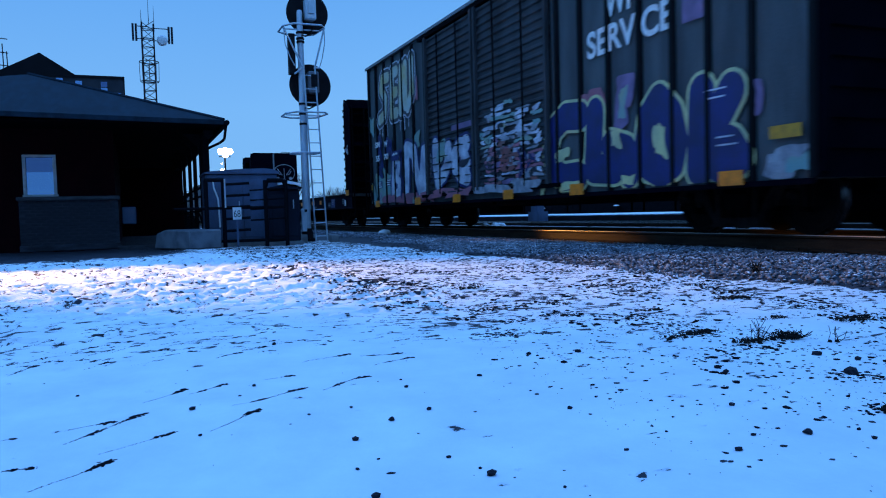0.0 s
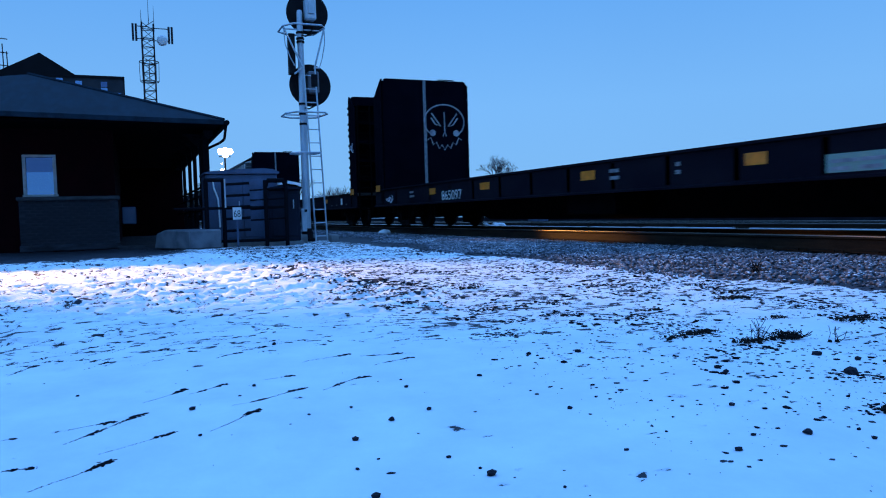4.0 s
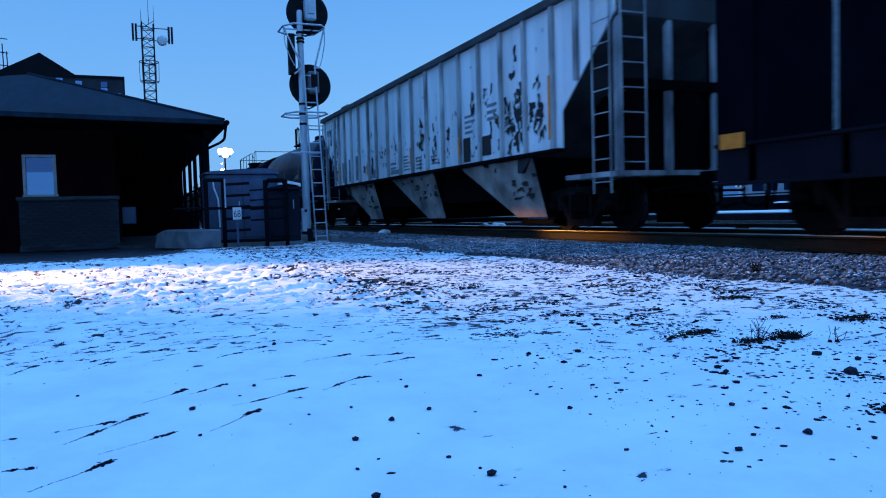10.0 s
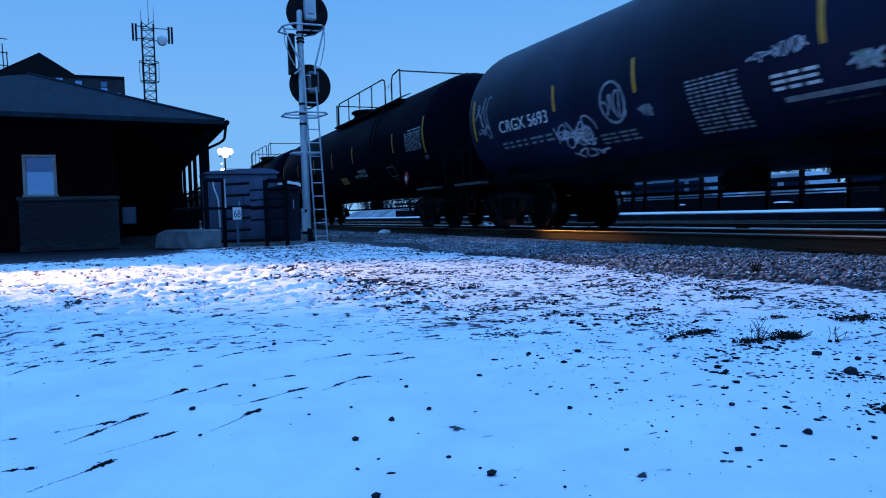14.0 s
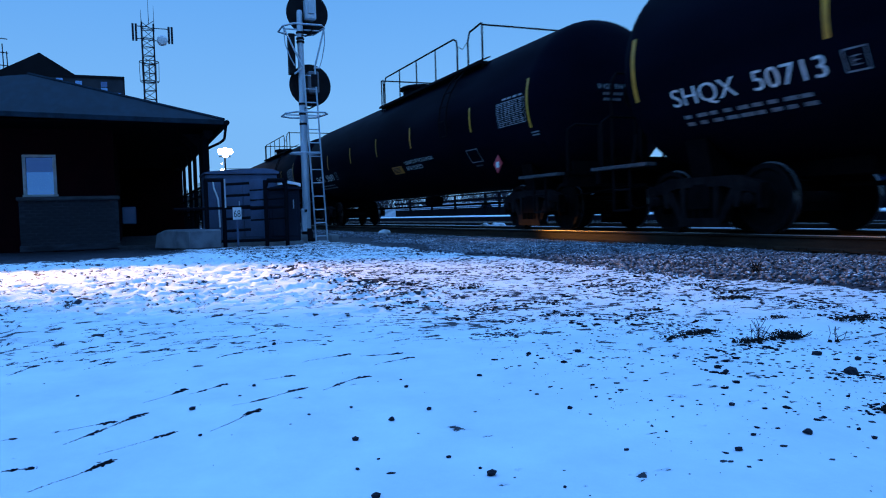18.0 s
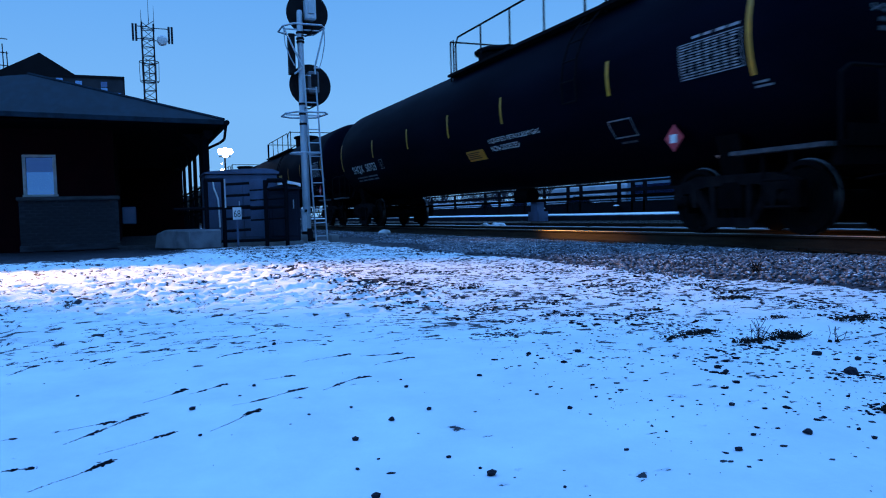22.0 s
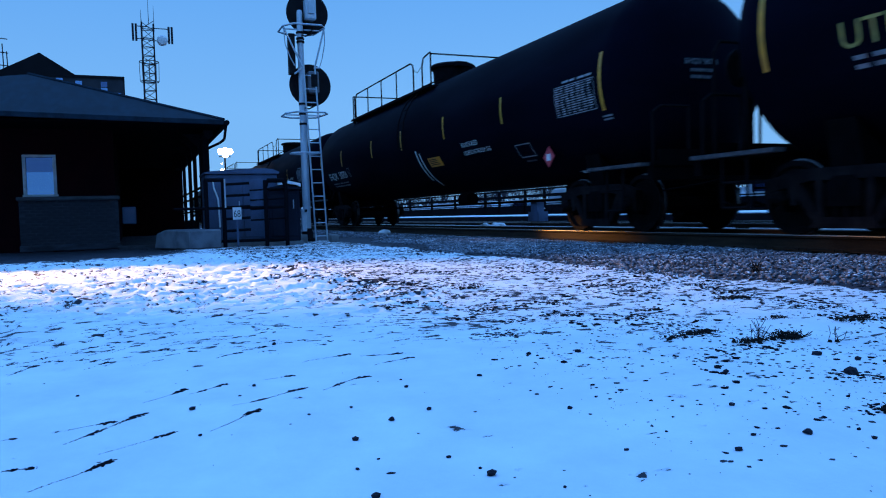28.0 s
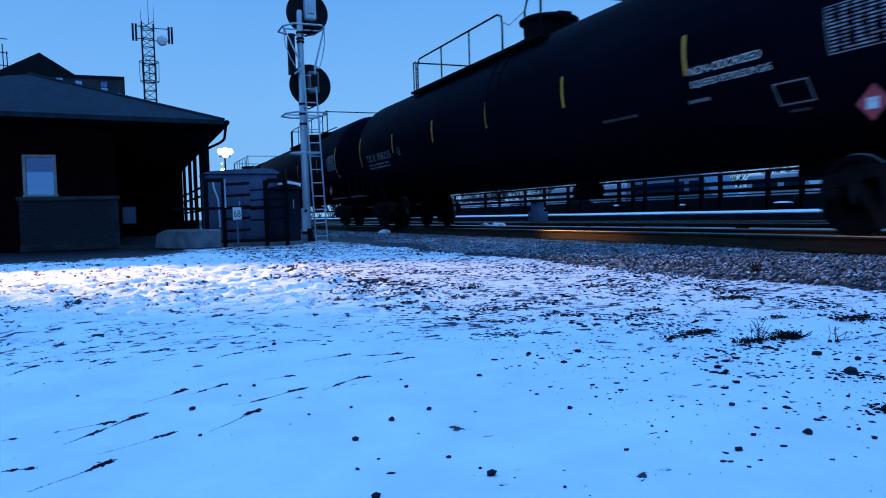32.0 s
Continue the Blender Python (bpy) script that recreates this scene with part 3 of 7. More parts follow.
    def placard(x, z, m=PLACARD):
        bm = B()
        rr = 0.19
        yy = -math.sqrt(max(r * r - (z + rr - zc) ** 2, 0.2)) - 0.05
        prism(bm, [(x, z - rr), (x + rr, z), (x, z + rr), (x - rr, z)], yy, yy + 0.02)
        p = part("hazard_placard", bm, m, shell, "red and white diamond hazard placard")
        part("placard_print", patch(x - 0.07, x + 0.07, z - 0.07, z + 0.05, None, y=yy, rows=1), STENCIL, p)
        return p

    # data block by the front stripe
    def data_block(s0, s1, z0, z1, m=STENCIL):
        framed(-s1, -s0, z0, z1, G_PALE, 0.012)
        print_block(-s1 + 0.03, -s0 - 0.03, z0 + 0.02, z1 - 0.02, 12, G_PALE, 7, 0.5)
        part("small_print", bars(B(), -s1 + 0.25, -s0, z1 + 0.02, z1 + 0.09, 1, r, zc, 0.3, seed, 4), G_PALE, shell)

    if not short:
        paint = PAINT[mark]
        gold, dim = kind == "U", kind == "T"
        ink = GOLD if gold else STENCIL_DIM if dim else STENCIL
        s0, s1, foot = paint["mark"]
        words(mark.replace(" ", " " if gold or dim else "  "), 0.20 if dim else 0.27, s0 - s1, -s0, foot, ink)
        s0, s1, z0, z1 = paint["square"]
        framed(-s0, -s1, z0, z1, STENCIL_DIM, 0.018)
        words("C" if kind == "twin" else "E", (z1 - z0) * 0.42, (s0 - s1) * 0.35, -s0 + (s0 - s1) * 0.32, z0 + (z1 - z0) * 0.25, STENCIL_DIM)
        s0, s1, foot = paint["mark"]
        print_block(-s0 + 0.10, -s1 - 0.20, foot - 0.24, foot - 0.06, 2, STENCIL_DIM, 9, 0.5)
        data_block(paint["block"][1], paint["block"][0], *paint["block"][2:])
        if paint["plate"]:
            s0, s1, z0, z1 = paint["plate"]
            part("warning_plate", patch(-s0, -s1, z0, z1, r, zc, lift=0.012), YELLOW if gold else AMBER, shell, "amber printed warning plate")
            part("small_print", bars(B(), -s0 + 0.06, -s1 - 0.06, z0 + 0.03, z1 - 0.03, 4, r + 0.008, zc, 0.3, seed + 5), RUSTSPOT, shell)
        for text, s0, s1, foot in paint["words"]:
            words(text, 0.10, s0 - s1, -s0, foot, FAINT_GOLD if gold else STENCIL)
        s0, s1, z0, z1 = paint["panel"]
        framed(-s0, -s1, z0, z1, STENCIL_DIM, 0.02)
        print_block(-s0 + 0.08, -s1 - 0.05, z0 - 0.10, z0 - 0.04, 1, FADED)
        placard(-paint["placard"][0], paint["placard"][1])
        s0 = paint["placard"][0]
        part("small_print", bars(B(), -s0 + 0.2, -s0 + 1.2, 1.02, 1.10, 1, r, zc, 0.02, seed), STENCIL, shell, "dashed white reflective strip")
        print_block(-1.6, -1.3, 1.75, 1.85, 2)
        if kind == "twin":
            for dx, top_z, low_z in ((-9.74, 2.0, 1.24), (-9.53, 1.92, 1.10)):
                part("painted_stripe", patch(dx, dx + 0.07, low_z, top_z, r, zc), STENCIL, shell, "curving white painted stripe")
        if dim:
            print_block(-5.2, -4.72, 1.72, 1.80, 1)
            print_block(-7.15, -6.1, 1.70, 1.78, 1, FADED)
    if short:
        words(mark, 0.22, 1.80, -10.90, 1.93, STENCIL)
        print_block(-10.95, -9.05, 1.60, 1.76, 2, STENCIL_DIM, 7, 0.5)
        data_block(0.95, 2.15, 1.62, 2.16)
        print_block(-5.62, -4.70, 1.33, 2.04, 14, G_PALE, 7, 0.45)
        print_block(-4.25, -3.58, 1.66, 1.88, 3, STENCIL, 3, 0.3)
        print_block(-7.78, -6.8, 1.40, 1.58, 3, STENCIL_DIM, 4, 0.4)
        part("painted_stripe", patch(-4.15, -2.2, 1.54, 1.60, r, zc), STENCIL_DIM, shell)
        print_block(-3.66, -3.0, 1.36, 1.50, 2, FADED, 4)
        print_block(-2.1, -1.4, 1.12, 1.3, 1, STENCIL_DIM)
        for k in range(4):
            scrawl(shell, -4.55 + 0.2 * k, 2.0 + 0.01 * k, 0.26, 0.2, r, zc, 31 + k, G_WHITE, thick=0.017)
        for k in range(4):
            scrawl(shell, -9.05 + 0.25 * k, 1.42, 0.4, 0.5 - 0.05 * k, r, zc, 41 + k, G_WHITE, thick=0.022)
        scrawl(shell, -8.75, 1.26, 1.0, 0.16, r, zc, 11, G_WHITE, thick=0.03)
        scrawl(shell, -8.95, 1.36, 1.15, 0.60, r, zc, 19, G_WHITE, thick=0.026, n=90)
        scrawl(shell, -8.90, 1.40, 1.05, 0.50, r, zc, 23, G_WHITE, thick=0.022, n=90)
        ring = B()
        loop = [[ring.verts.new((-7.22 + q * math.cos(t * math.tau / 28), -math.sqrt(r * r - (2.0 + q * 1.05 * math.sin(t * math.tau / 28) - zc) ** 2) - 0.009, 2.0 + q * 1.05 * math.sin(t * math.tau / 28))) for q in (0.27, 0.31)] for t in range(28)]
        for p, q in zip(loop, loop[1:] + loop[:1]):
            ring.faces.new((p[0], p[1], q[1], q[0]))
        part("painted_tag", ring, G_PALE, shell, "round spray-painted loop")
        scrawl(shell, -7.5, 1.70, 0.55, 0.5, r, zc, 12, G_PALE)
        scrawl(shell, -6.65, 1.68, 0.3, 0.2, r, zc, 15, G_PALE)
        scrawl(shell, -11.9, 2.0, 0.7, 0.8, r, zc, 13, G_PALE, thick=0.03)
        scrawl(shell, -11.85, 1.8, 0.6, 0.5, r, zc, 16, G_PALE, thick=0.03)
        scrawl(shell, -3.25, 1.70, 0.4, 0.22, r, zc, 14, G_WHITE)
        scrawl(shell, -3.2, 1.72, 0.35, 0.2, r, zc, 17, G_TEAL)
    # marks on the leading head, where they can be read from ahead
    def on_head(me, y, z):
        for v in me.vertices:
            yy, zz = y + v.co.x, z + v.co.z
            q = min(1.0, (math.hypot(yy, zz - zc) / r) ** (1 / 0.9))
            v.co = Vector((-gap - 0.78 * (1 - math.sqrt(1 - q * q)) + 0.012, yy, zz))
        me.update()
        return me
    part("head_print", on_head(letters(mark, 0.10, 0.60), -0.52, zc + 0.10), STENCIL_DIM, shell, "small white print on the tank head")
    low = B()
    for w, zz in ((0.42, 0.0), (0.38, -0.10)):
        for k in range(6):
            box(low, w * k / 6, w * (k + 0.8) / 6, -0.001, 0.001, zz, zz + 0.05)
    part("head_print", on_head(finish(low, "head_print"), -0.42, zc), STENCIL_DIM, shell, "small white print on the tank head")
    # brake stand on the trailing platform
    bm = B()
    box(bm, -length + 0.46, -length + 0.54, -0.60, -0.50, 1.0, 2.75)
    box(bm, -length + 0.43, -length + 0.57, -0.64, -0.46, 2.10, 2.36)
    pipe(bm, [(-length + 0.5, -0.55, 2.55), (-length + 0.5, -1.05, 2.55), (-length + 0.5, -1.15, 2.40), (-length + 0.5, -1.15, 1.0)], 0.022)
    pipe(bm, [(-length + 0.75, -0.95, 1.05), (-length + 0.62, -0.75, 1.55)], 0.03)
    stand = part("brake_stand", bm, RAILBLK, car)
    part("brake_wheel", turn(B(), [(-0.02, 0.26), (0.02, 0.26), (0.03, 0.20), (0.01, 0.06)], "X", (-length + 0.36, -0.55, 2.25), 18), RAILBLK, stand)
    return car


def scrawl(parent, x, z, w, h, r, zc, seed, m, y=None, thick=0.035, n=46, name="painted_tag", lift=0.008):
    """A looping sprayed line."""
    rnd = random.Random(seed)
    bm = B()
    f1, f2, p1, p2 = rnd.uniform(2.2, 3.4), rnd.uniform(3.3, 5.2), rnd.random() * 6, rnd.random() * 6
    pts = []
    for k in range(n + 1):
        t = k / n
        px = x + w * (0.5 + 0.42 * (2 * t - 1) + 0.10 * math.sin(f2 * 2 * math.pi * t + p1))
        pz = z + h * (0.5 + 0.42 * math.sin(f1 * 2 * math.pi * t + p2) * (0.6 + 0.4 * math.cos(3 * t + p1)))
        pts.append((px, pz))
    prev = None
    for k, (px, pz) in enumerate(pts):
        a, b = pts[max(k - 1, 0)], pts[min(k + 1, n)]
        d = Vector((b[0] - a[0], b[1] - a[1]))
        d = d.normalized() if d.length else Vector((1, 0))
        o = Vector((-d.y, d.x)) * thick / 2
        row = []
        for s in (-1, 1):
            q = (px + s * o.x, pz + s * o.y)
            yy = (-math.sqrt(max(r * r - (q[1] - zc) ** 2, 0.05)) - lift) if r else y - lift - k * 0.00003
            row.append(bm.verts.new((q[0], yy, q[1])))
        if prev:
            bm.faces.new((prev[0], row[0], row[1], prev[1]))
        prev = row
    part(name, bm, m, parent, "looping spray-painted line")


# ---------------------------------------------------------------- box car
def sprayed(parent, strokes, layers, y, up=0.0):
    """Fat round-ended spray strokes laid in layers, the widest at the bottom."""
    for m, width, lift in layers:
        bm = B()
        k = 0
        for line in strokes:
            for a, b in zip(line, line[1:]):
                a_, b_ = Vector(a), Vector(b)
                d = (b_ - a_).normalized()
                base = math.atan2(d.y, d.x)
                yy = y - lift - up - 0.00006 * k
                vs = []
                for c, start in ((b_, base - math.pi / 2), (a_, base + math.pi / 2)):
                    for q in range(9):
                        t = start + math.pi * q / 8
                        vs.append(bm.verts.new((c.x + width / 2 * math.cos(t), yy, max(c.y + width / 2 * math.sin(t), 0.68))))
                bm.faces.new(vs)
                k += 1
        part("graffiti_letter", bm, m, parent, "spray-painted bubble letter")


def blob(parent, x, z, w, h, y, m, seed, lift=0.006, n=40, name="graffiti_patch", rough=0.16):
    rnd = random.Random(seed)
    ph = [rnd.random() * 6.28 for _ in range(5)]
    bm = B()
    vs = []
    for k in range(n):
        a = k * math.tau / n
        q = 1 + rough * sum(math.sin((j + 2) * a + ph[j]) / (j + 1) for j in range(5))
        e = 0.5
        c, s = math.cos(a), math.sin(a)
        vs.append(bm.verts.new((x + w / 2 + w / 2 * q * math.copysign(abs(c) ** e, c), y - lift, z + h / 2 + h / 2 * q * math.copysign(abs(s) ** e, s))))
    bm.faces.new(vs)
    part(name, bm, m, parent, "patch of sprayed paint")


def box_car(front, length, label, plain):
    car = new_car("box_car", label, "box car", front)
    L0, L1, hw = -1.40, -length + 1.55, 1.54
    zs, ze = 0.72, 4.74
    d0, d1, dm = (-6.75, -12.4, -9.62) if not plain else (-6.6, -11.0, -8.8)
    body = B()
    box(body, L1, L0, -hw + 0.06, hw - 0.06, zs - 0.06, ze)
    shell = part("body", body, BOXGREEN if not plain else BULK, car)
    # roof with ridge and overhang
    bm = B()
    prism(bm, [(-hw - 0.03, ze), (-hw - 0.03, ze + 0.07), (0, ze + 0.22), (hw + 0.03, ze + 0.07), (hw + 0.03, ze)], L1 - 0.04, L0 + 0.04, "X")
    x = L1 + 0.5
    while x < L0:
        prism(bm, [(-hw, ze + 0.07), (0, ze + 0.26), (hw, ze + 0.07), (0, ze + 0.2)], x, x + 0.06, "X")
        x += 1.0
    part("roof", bm, ROOFMET, car)
    # sill along the bottom, cut away near the trucks
    for s in (-1, 1):
        bm = B()
        prism(bm, [(L1, zs - 0.13), (L0, zs - 0.13), (L0, zs - 0.065), (L1, zs - 0.065)], s * hw - 0.05, s * hw + 0.02)
        part("side_sill", bm, BULK, car)
        bm = B()
        prism(bm, [(-length / 2 - 3.6, zs - 0.06), (-length / 2 - 3.2, zs - 0.22), (-length / 2 + 3.2, zs - 0.22), (-length / 2 + 3.6, zs - 0.06)], s * (hw - 0.25), s * (hw - 0.2))
        part("sill_web", bm, STEEL, car)
        # ribs, near black: grime and their shadow line both put into the colour
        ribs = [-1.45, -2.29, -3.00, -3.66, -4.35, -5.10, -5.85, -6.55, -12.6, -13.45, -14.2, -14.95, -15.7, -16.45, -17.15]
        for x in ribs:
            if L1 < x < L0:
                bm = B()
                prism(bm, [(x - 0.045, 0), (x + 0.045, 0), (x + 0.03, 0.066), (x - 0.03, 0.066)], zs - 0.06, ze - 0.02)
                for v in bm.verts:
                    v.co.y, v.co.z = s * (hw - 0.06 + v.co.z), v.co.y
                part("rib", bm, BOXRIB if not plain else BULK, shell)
        # two corrugated doors with rails, posts and locking bars
        for a, b in ((d0, dm), (dm - 0.1, d1)):
            bm = B()
            lo, hi = min(a, b), max(a, b)
            n = 24
            zz = zs + 0.12
            step = (ze - 0.15 - zz) / n
            prof = []
            for k in range(n):
                z = zz + k * step
                prof += [(z, 0.0), (z + step * 0.45, 0.0), (z + step * 0.6, 0.04), (z + step * 0.85, 0.04)]
            prof.append((zz + n * step, 0.0))
            rows = [(bm.verts.new((lo, s * (hw - 0.02 + d), z)), bm.verts.new((hi, s * (hw - 0.02 + d), z))) for z, d in prof]
            for p, q in zip(rows, rows[1:]):
                bm.faces.new((p[0], p[1], q[1], q[0]))
            box(bm, lo, lo + 0.07, s * (hw + 0.03) - 0.05, s * (hw + 0.03) + 0.03, zz, ze - 0.12)
            box(bm, hi - 0.07, hi, s * (hw + 0.03) - 0.05, s * (hw + 0.03) + 0.03, zz, ze - 0.12)
            door = part("sliding_door", bm, BOXDOOR if not plain else BULK, car)
            bm = B()
            for q in (0.3, 0.7):
                rod(bm, (lo + (hi - lo) * q, s * (hw + 0.06), zz), (lo + (hi - lo) * q, s * (hw + 0.06), ze - 0.2), 0.018)
            part("locking_bar", bm, STEEL, door)
        for z in (zs + 0.06, ze - 0.13):
            part("door_track", box(B(), d1 - 0.4, d0 + 0.3, s * (hw + 0.02) - 0.04, s * (hw + 0.02) + 0.05, z, z + 0.07), STEEL, car)
        for x in (L1 + 0.3,):
            bm = B()
            ladder(bm, x, s * (hw + 0.06), zs - 0.3, 2.1, 0.42, 6, r=0.012)
            part("ladder", bm, STEEL, car)
    for e in (L0, L1):
        bm = B()
        sg = 1 if e == L0 else -1
        for k in range(12):
            z = zs + 0.25 + k * 0.33
            box(bm, min(e, e + sg * 0.05), max(e, e + sg * 0.05), -hw + 0.15, hw - 0.15, z, z + 0.16)
        for y in (-hw + 0.12, hw - 0.12):
            box(bm, min(e, e + sg * 0.06), max(e, e + sg * 0.06), y - 0.05, y + 0.05, zs, ze)
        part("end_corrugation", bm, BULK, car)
    # plates cover the body's ends, much darker than its sides
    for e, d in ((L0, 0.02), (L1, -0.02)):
        part("end_sheet", box(B(), min(e, e + d), max(e, e + d), -hw + 0.05, hw - 0.05, zs - 0.06, ze), BULK, car, "near-black plate covering the body's end")
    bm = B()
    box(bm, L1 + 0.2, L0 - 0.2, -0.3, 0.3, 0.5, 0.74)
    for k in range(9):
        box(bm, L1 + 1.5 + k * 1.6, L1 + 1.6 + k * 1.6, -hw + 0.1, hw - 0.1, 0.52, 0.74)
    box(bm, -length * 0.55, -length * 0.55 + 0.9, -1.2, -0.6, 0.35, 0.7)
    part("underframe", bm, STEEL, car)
    truck(car, -3.0)
    truck(car, -length + 3.0)
    couplers(car, length)
    if plain:
        return car
    Y = -hw - 0.005
    P = -hw + 0.055
    for k, s in enumerate((6.82, 10.15, 12.50, 14.92, 17.32, 20.58)):
        part("reflector", patch(-s + 4.3 - 0.2, -s + 4.3 + 0.2, 0.62, 0.80, None, y=Y - 0.075, rows=1), ORANGE, shell, "orange reflective sticker")
    part("reflector", patch(-2.02, -1.58, 1.12, 1.27, None, y=P, rows=1, lift=0.045), YELLOW, shell, "torn yellow notice")
    part("reflector", patch(-17.12, -16.95, 1.12, 1.3, None, y=P, rows=1, lift=0.045), YELLOW, shell, "small yellow notice")
    # big stencils
    part("lettering", wrap(letters("SERVICE", 0.42, 2.0, 0.012), -5.63, 2.74, y=P, lift=0.034, lean=0.02), STENCIL, shell)
    part("lettering", wrap(letters("WI", 0.42, 0.62, 0.012), -5.15, 3.27, y=P, lift=0.034), STENCIL, shell)
    part("painted_panel", patch(-3.45, -3.0, 2.78, 3.35, None, y=P, lift=0.032, rows=1), G_LILAC, shell, "faded lilac square")
    part("painted_panel", patch(-2.7, -2.1, 3.0, 3.4, None, y=P, lift=0.032, rows=1), G_TEAL, shell, "pale green painted square")
    part("painted_panel", patch(-15.02, -14.48, 1.86, 2.12, None, y=P, lift=0.075, rows=1), G_NAVY, shell, "dark blue stencil panel")
    for txt, x, z, w in (("SM", -16.46, 2.34, 0.42), ("W", -15.65, 2.30, 0.30), ("55", -16.44, 1.94, 0.36), ("70", -15.69, 1.94, 0.38), ("99", -14.96, 1.90, 0.40)):
        part("lettering", wrap(letters(txt, 0.17, w, 0.008), x, z, y=P, lift=0.100), STENCIL, shell)
    # graffiti: washes first, then letters
    for x, z, w, h, m, sd in ((-5.75, 1.85, 0.5, 0.45, G_PINK, 3), (-4.95, 1.6, 0.42, 0.75, G_LILAC, 22), (-4.85, 1.75, 0.2, 0.4, G_TEAL, 23), (-2.1, 0.70, 0.5, 0.32, G_PALE, 2), (-1.75, 0.72, 0.28, 0.22, G_TEAL, 21), (-2.25, 1.5, 0.14, 0.3, G_LILAC, 26),
                              (-16.55, 0.68, 1.25, 0.95, G_TEAL, 4), (-16.5, 1.86, 0.5, 0.76, G_NAVY, 5), (-15.75, 1.88, 0.5, 0.72, G_NAVY, 51), (-15.1, 1.86, 0.65, 0.26, G_NAVY, 52), (-13.5, 2.12, 0.5, 0.3, G_TEAL, 6), (-12.65, 2.0, 0.5, 0.32, G_PINK, 61),
                              (-13.35, 3.2, 0.22, 0.75, G_PINK, 7), (-15.4, 0.68, 3.2, 0.32, G_PINK, 8), (-13.9, 0.68, 0.9, 0.14, G_TEAL, 24), (-17.15, 2.75, 0.4, 0.6, G_TEAL, 25), (-16.4, 1.5, 0.35, 0.3, G_NAVY, 27), (-7.15, 0.7, 0.35, 0.9, G_CREAM, 28), (-17.12, 0.70, 0.42, 0.55, G_TEAL, 29), (-15.95, 1.1, 0.5, 0.5, G_TEAL, 30), (-16.5, 0.75, 0.3, 0.3, G_PALE, 31)):
        blob(shell, x, z, w, h, P, m, sd, 0.0305 + 0.00004 * sd, rough=0.3)
    # navy letters edged in pale yellow
    edge = ((G_CREAM, 0.55, 0.036), (G_NAVY, 0.45, 0.041))
    sprayed(shell, (((-5.84, 1.90), (-6.30, 1.94), (-6.64, 1.78), (-6.80, 1.44), (-6.73, 1.10), (-6.38, 0.93), (-5.90, 0.94)),), edge, P)
    sprayed(shell, (((-5.44, 1.90), (-5.52, 1.02), (-4.95, 0.98)), ((-5.05, 1.35), (-4.66, 1.24), (-4.60, 0.90))), edge, P, 0.002)
    sprayed(shell, (((-3.93, 1.86), (-4.15, 1.66), (-4.24, 1.29), (-4.15, 0.98), (-3.91, 0.86), (-3.66, 0.98), (-3.58, 1.26), (-3.68, 1.63), (-3.93, 1.86)),), edge, P, 0.001)
    sprayed(shell, (((-3.10, 1.84), (-3.16, 0.86)), ((-3.08, 1.26), (-2.76, 1.56), (-2.60, 1.78)), ((-2.98, 1.25), (-2.62, 1.13), (-2.50, 0.95), (-2.80, 0.88))), edge, P, 0.003)
    for x, z, w, h, sd in ((-6.62, 1.22, 0.42, 0.20, 31), (-6.5, 0.72, 0.55, 0.14, 32), (-5.02, 1.30, 0.25, 0.25, 33), (-4.05, 1.10, 0.28, 0.40, 35), (-4.75, 0.72, 0.25, 0.16, 36)):
        blob(shell, x, z, w, h, P, G_CREAM, sd, 0.048 + sd * 0.00005, name="graffiti_patch", rough=0.25)
    for x, z, w in ((-3.05, 1.82, 0.38), (-3.02, 1.72, 0.32), (-2.85, 1.12, 0.35), (-2.85, 1.22, 0.3)):
        part("graffiti_line", patch(x, x + w, z, z + 0.022, None, y=P, lift=0.052, rows=1), G_WHITE, shell, "thin pale sprayed line")
    # high piece in silver and olive with a white halo
    high = ((G_WHITE, 0.56, 0.036), (G_DARK, 0.48, 0.038), (G_OLIVE, 0.30, 0.042))
    sprayed(shell, (((-15.35, 4.22), (-15.80, 4.24), (-15.95, 3.97), (-15.58, 3.65), (-15.68, 3.22), (-16.15, 3.12)),), high, P)
    sprayed(shell, (((-14.95, 4.25), (-15.05, 3.15), (-14.66, 3.15)), ((-15.02, 3.72), (-14.68, 3.71)), ((-14.95, 4.25), (-14.62, 4.26))), high, P, 0.001)
    sprayed(shell, (((-14.24, 4.25), (-14.34, 3.14)), ((-14.22, 4.2), (-13.97, 3.24)), ((-13.92, 4.28), (-13.96, 3.3))), high, P, 0.002)
    sprayed(shell, (((-13.46, 4.32), (-13.48, 3.52), (-13.80, 3.16)),), high, P, 0.003)
    for k, (x, z, h) in enumerate(((-16.2, 2.72, 0.4), (-15.95, 2.62, 0.35), (-15.5, 2.6, 0.4), (-15.0, 2.68, 0.3), (-14.45, 2.62, 0.35), (-14.1, 2.6, 0.35), (-13.8, 2.66, 0.3))):
        part("graffiti_drip", patch(x, x + 0.045, z, z + h, None, y=P, lift=0.034, rows=1), G_WHITE, shell, "white paint drip")
    # low silver letters, navy edge, pink feet
    low = ((G_NAVY, 0.56, 0.0365), (G_WHITE, 0.40, 0.042))
    sprayed(shell, (((-14.98, 1.92), (-15.10, 1.42), (-15.16, 0.98)), ((-14.95, 1.92), (-14.62, 1.86), (-14.68, 1.56), (-14.99, 1.45)), ((-14.99, 1.45), (-14.62, 1.28), (-14.66, 0.98), (-15.1, 0.95))), ((G_NAVY, 0.46, 0.0365), (G_WHITE, 0.25, 0.042)), P)
    sprayed(shell, (((-13.98, 2.10), (-14.06, 1.09)), ((-13.90, 2.10), (-13.45, 1.98), (-13.34, 1.50), (-13.02, 1.0))), low, P, 0.001)
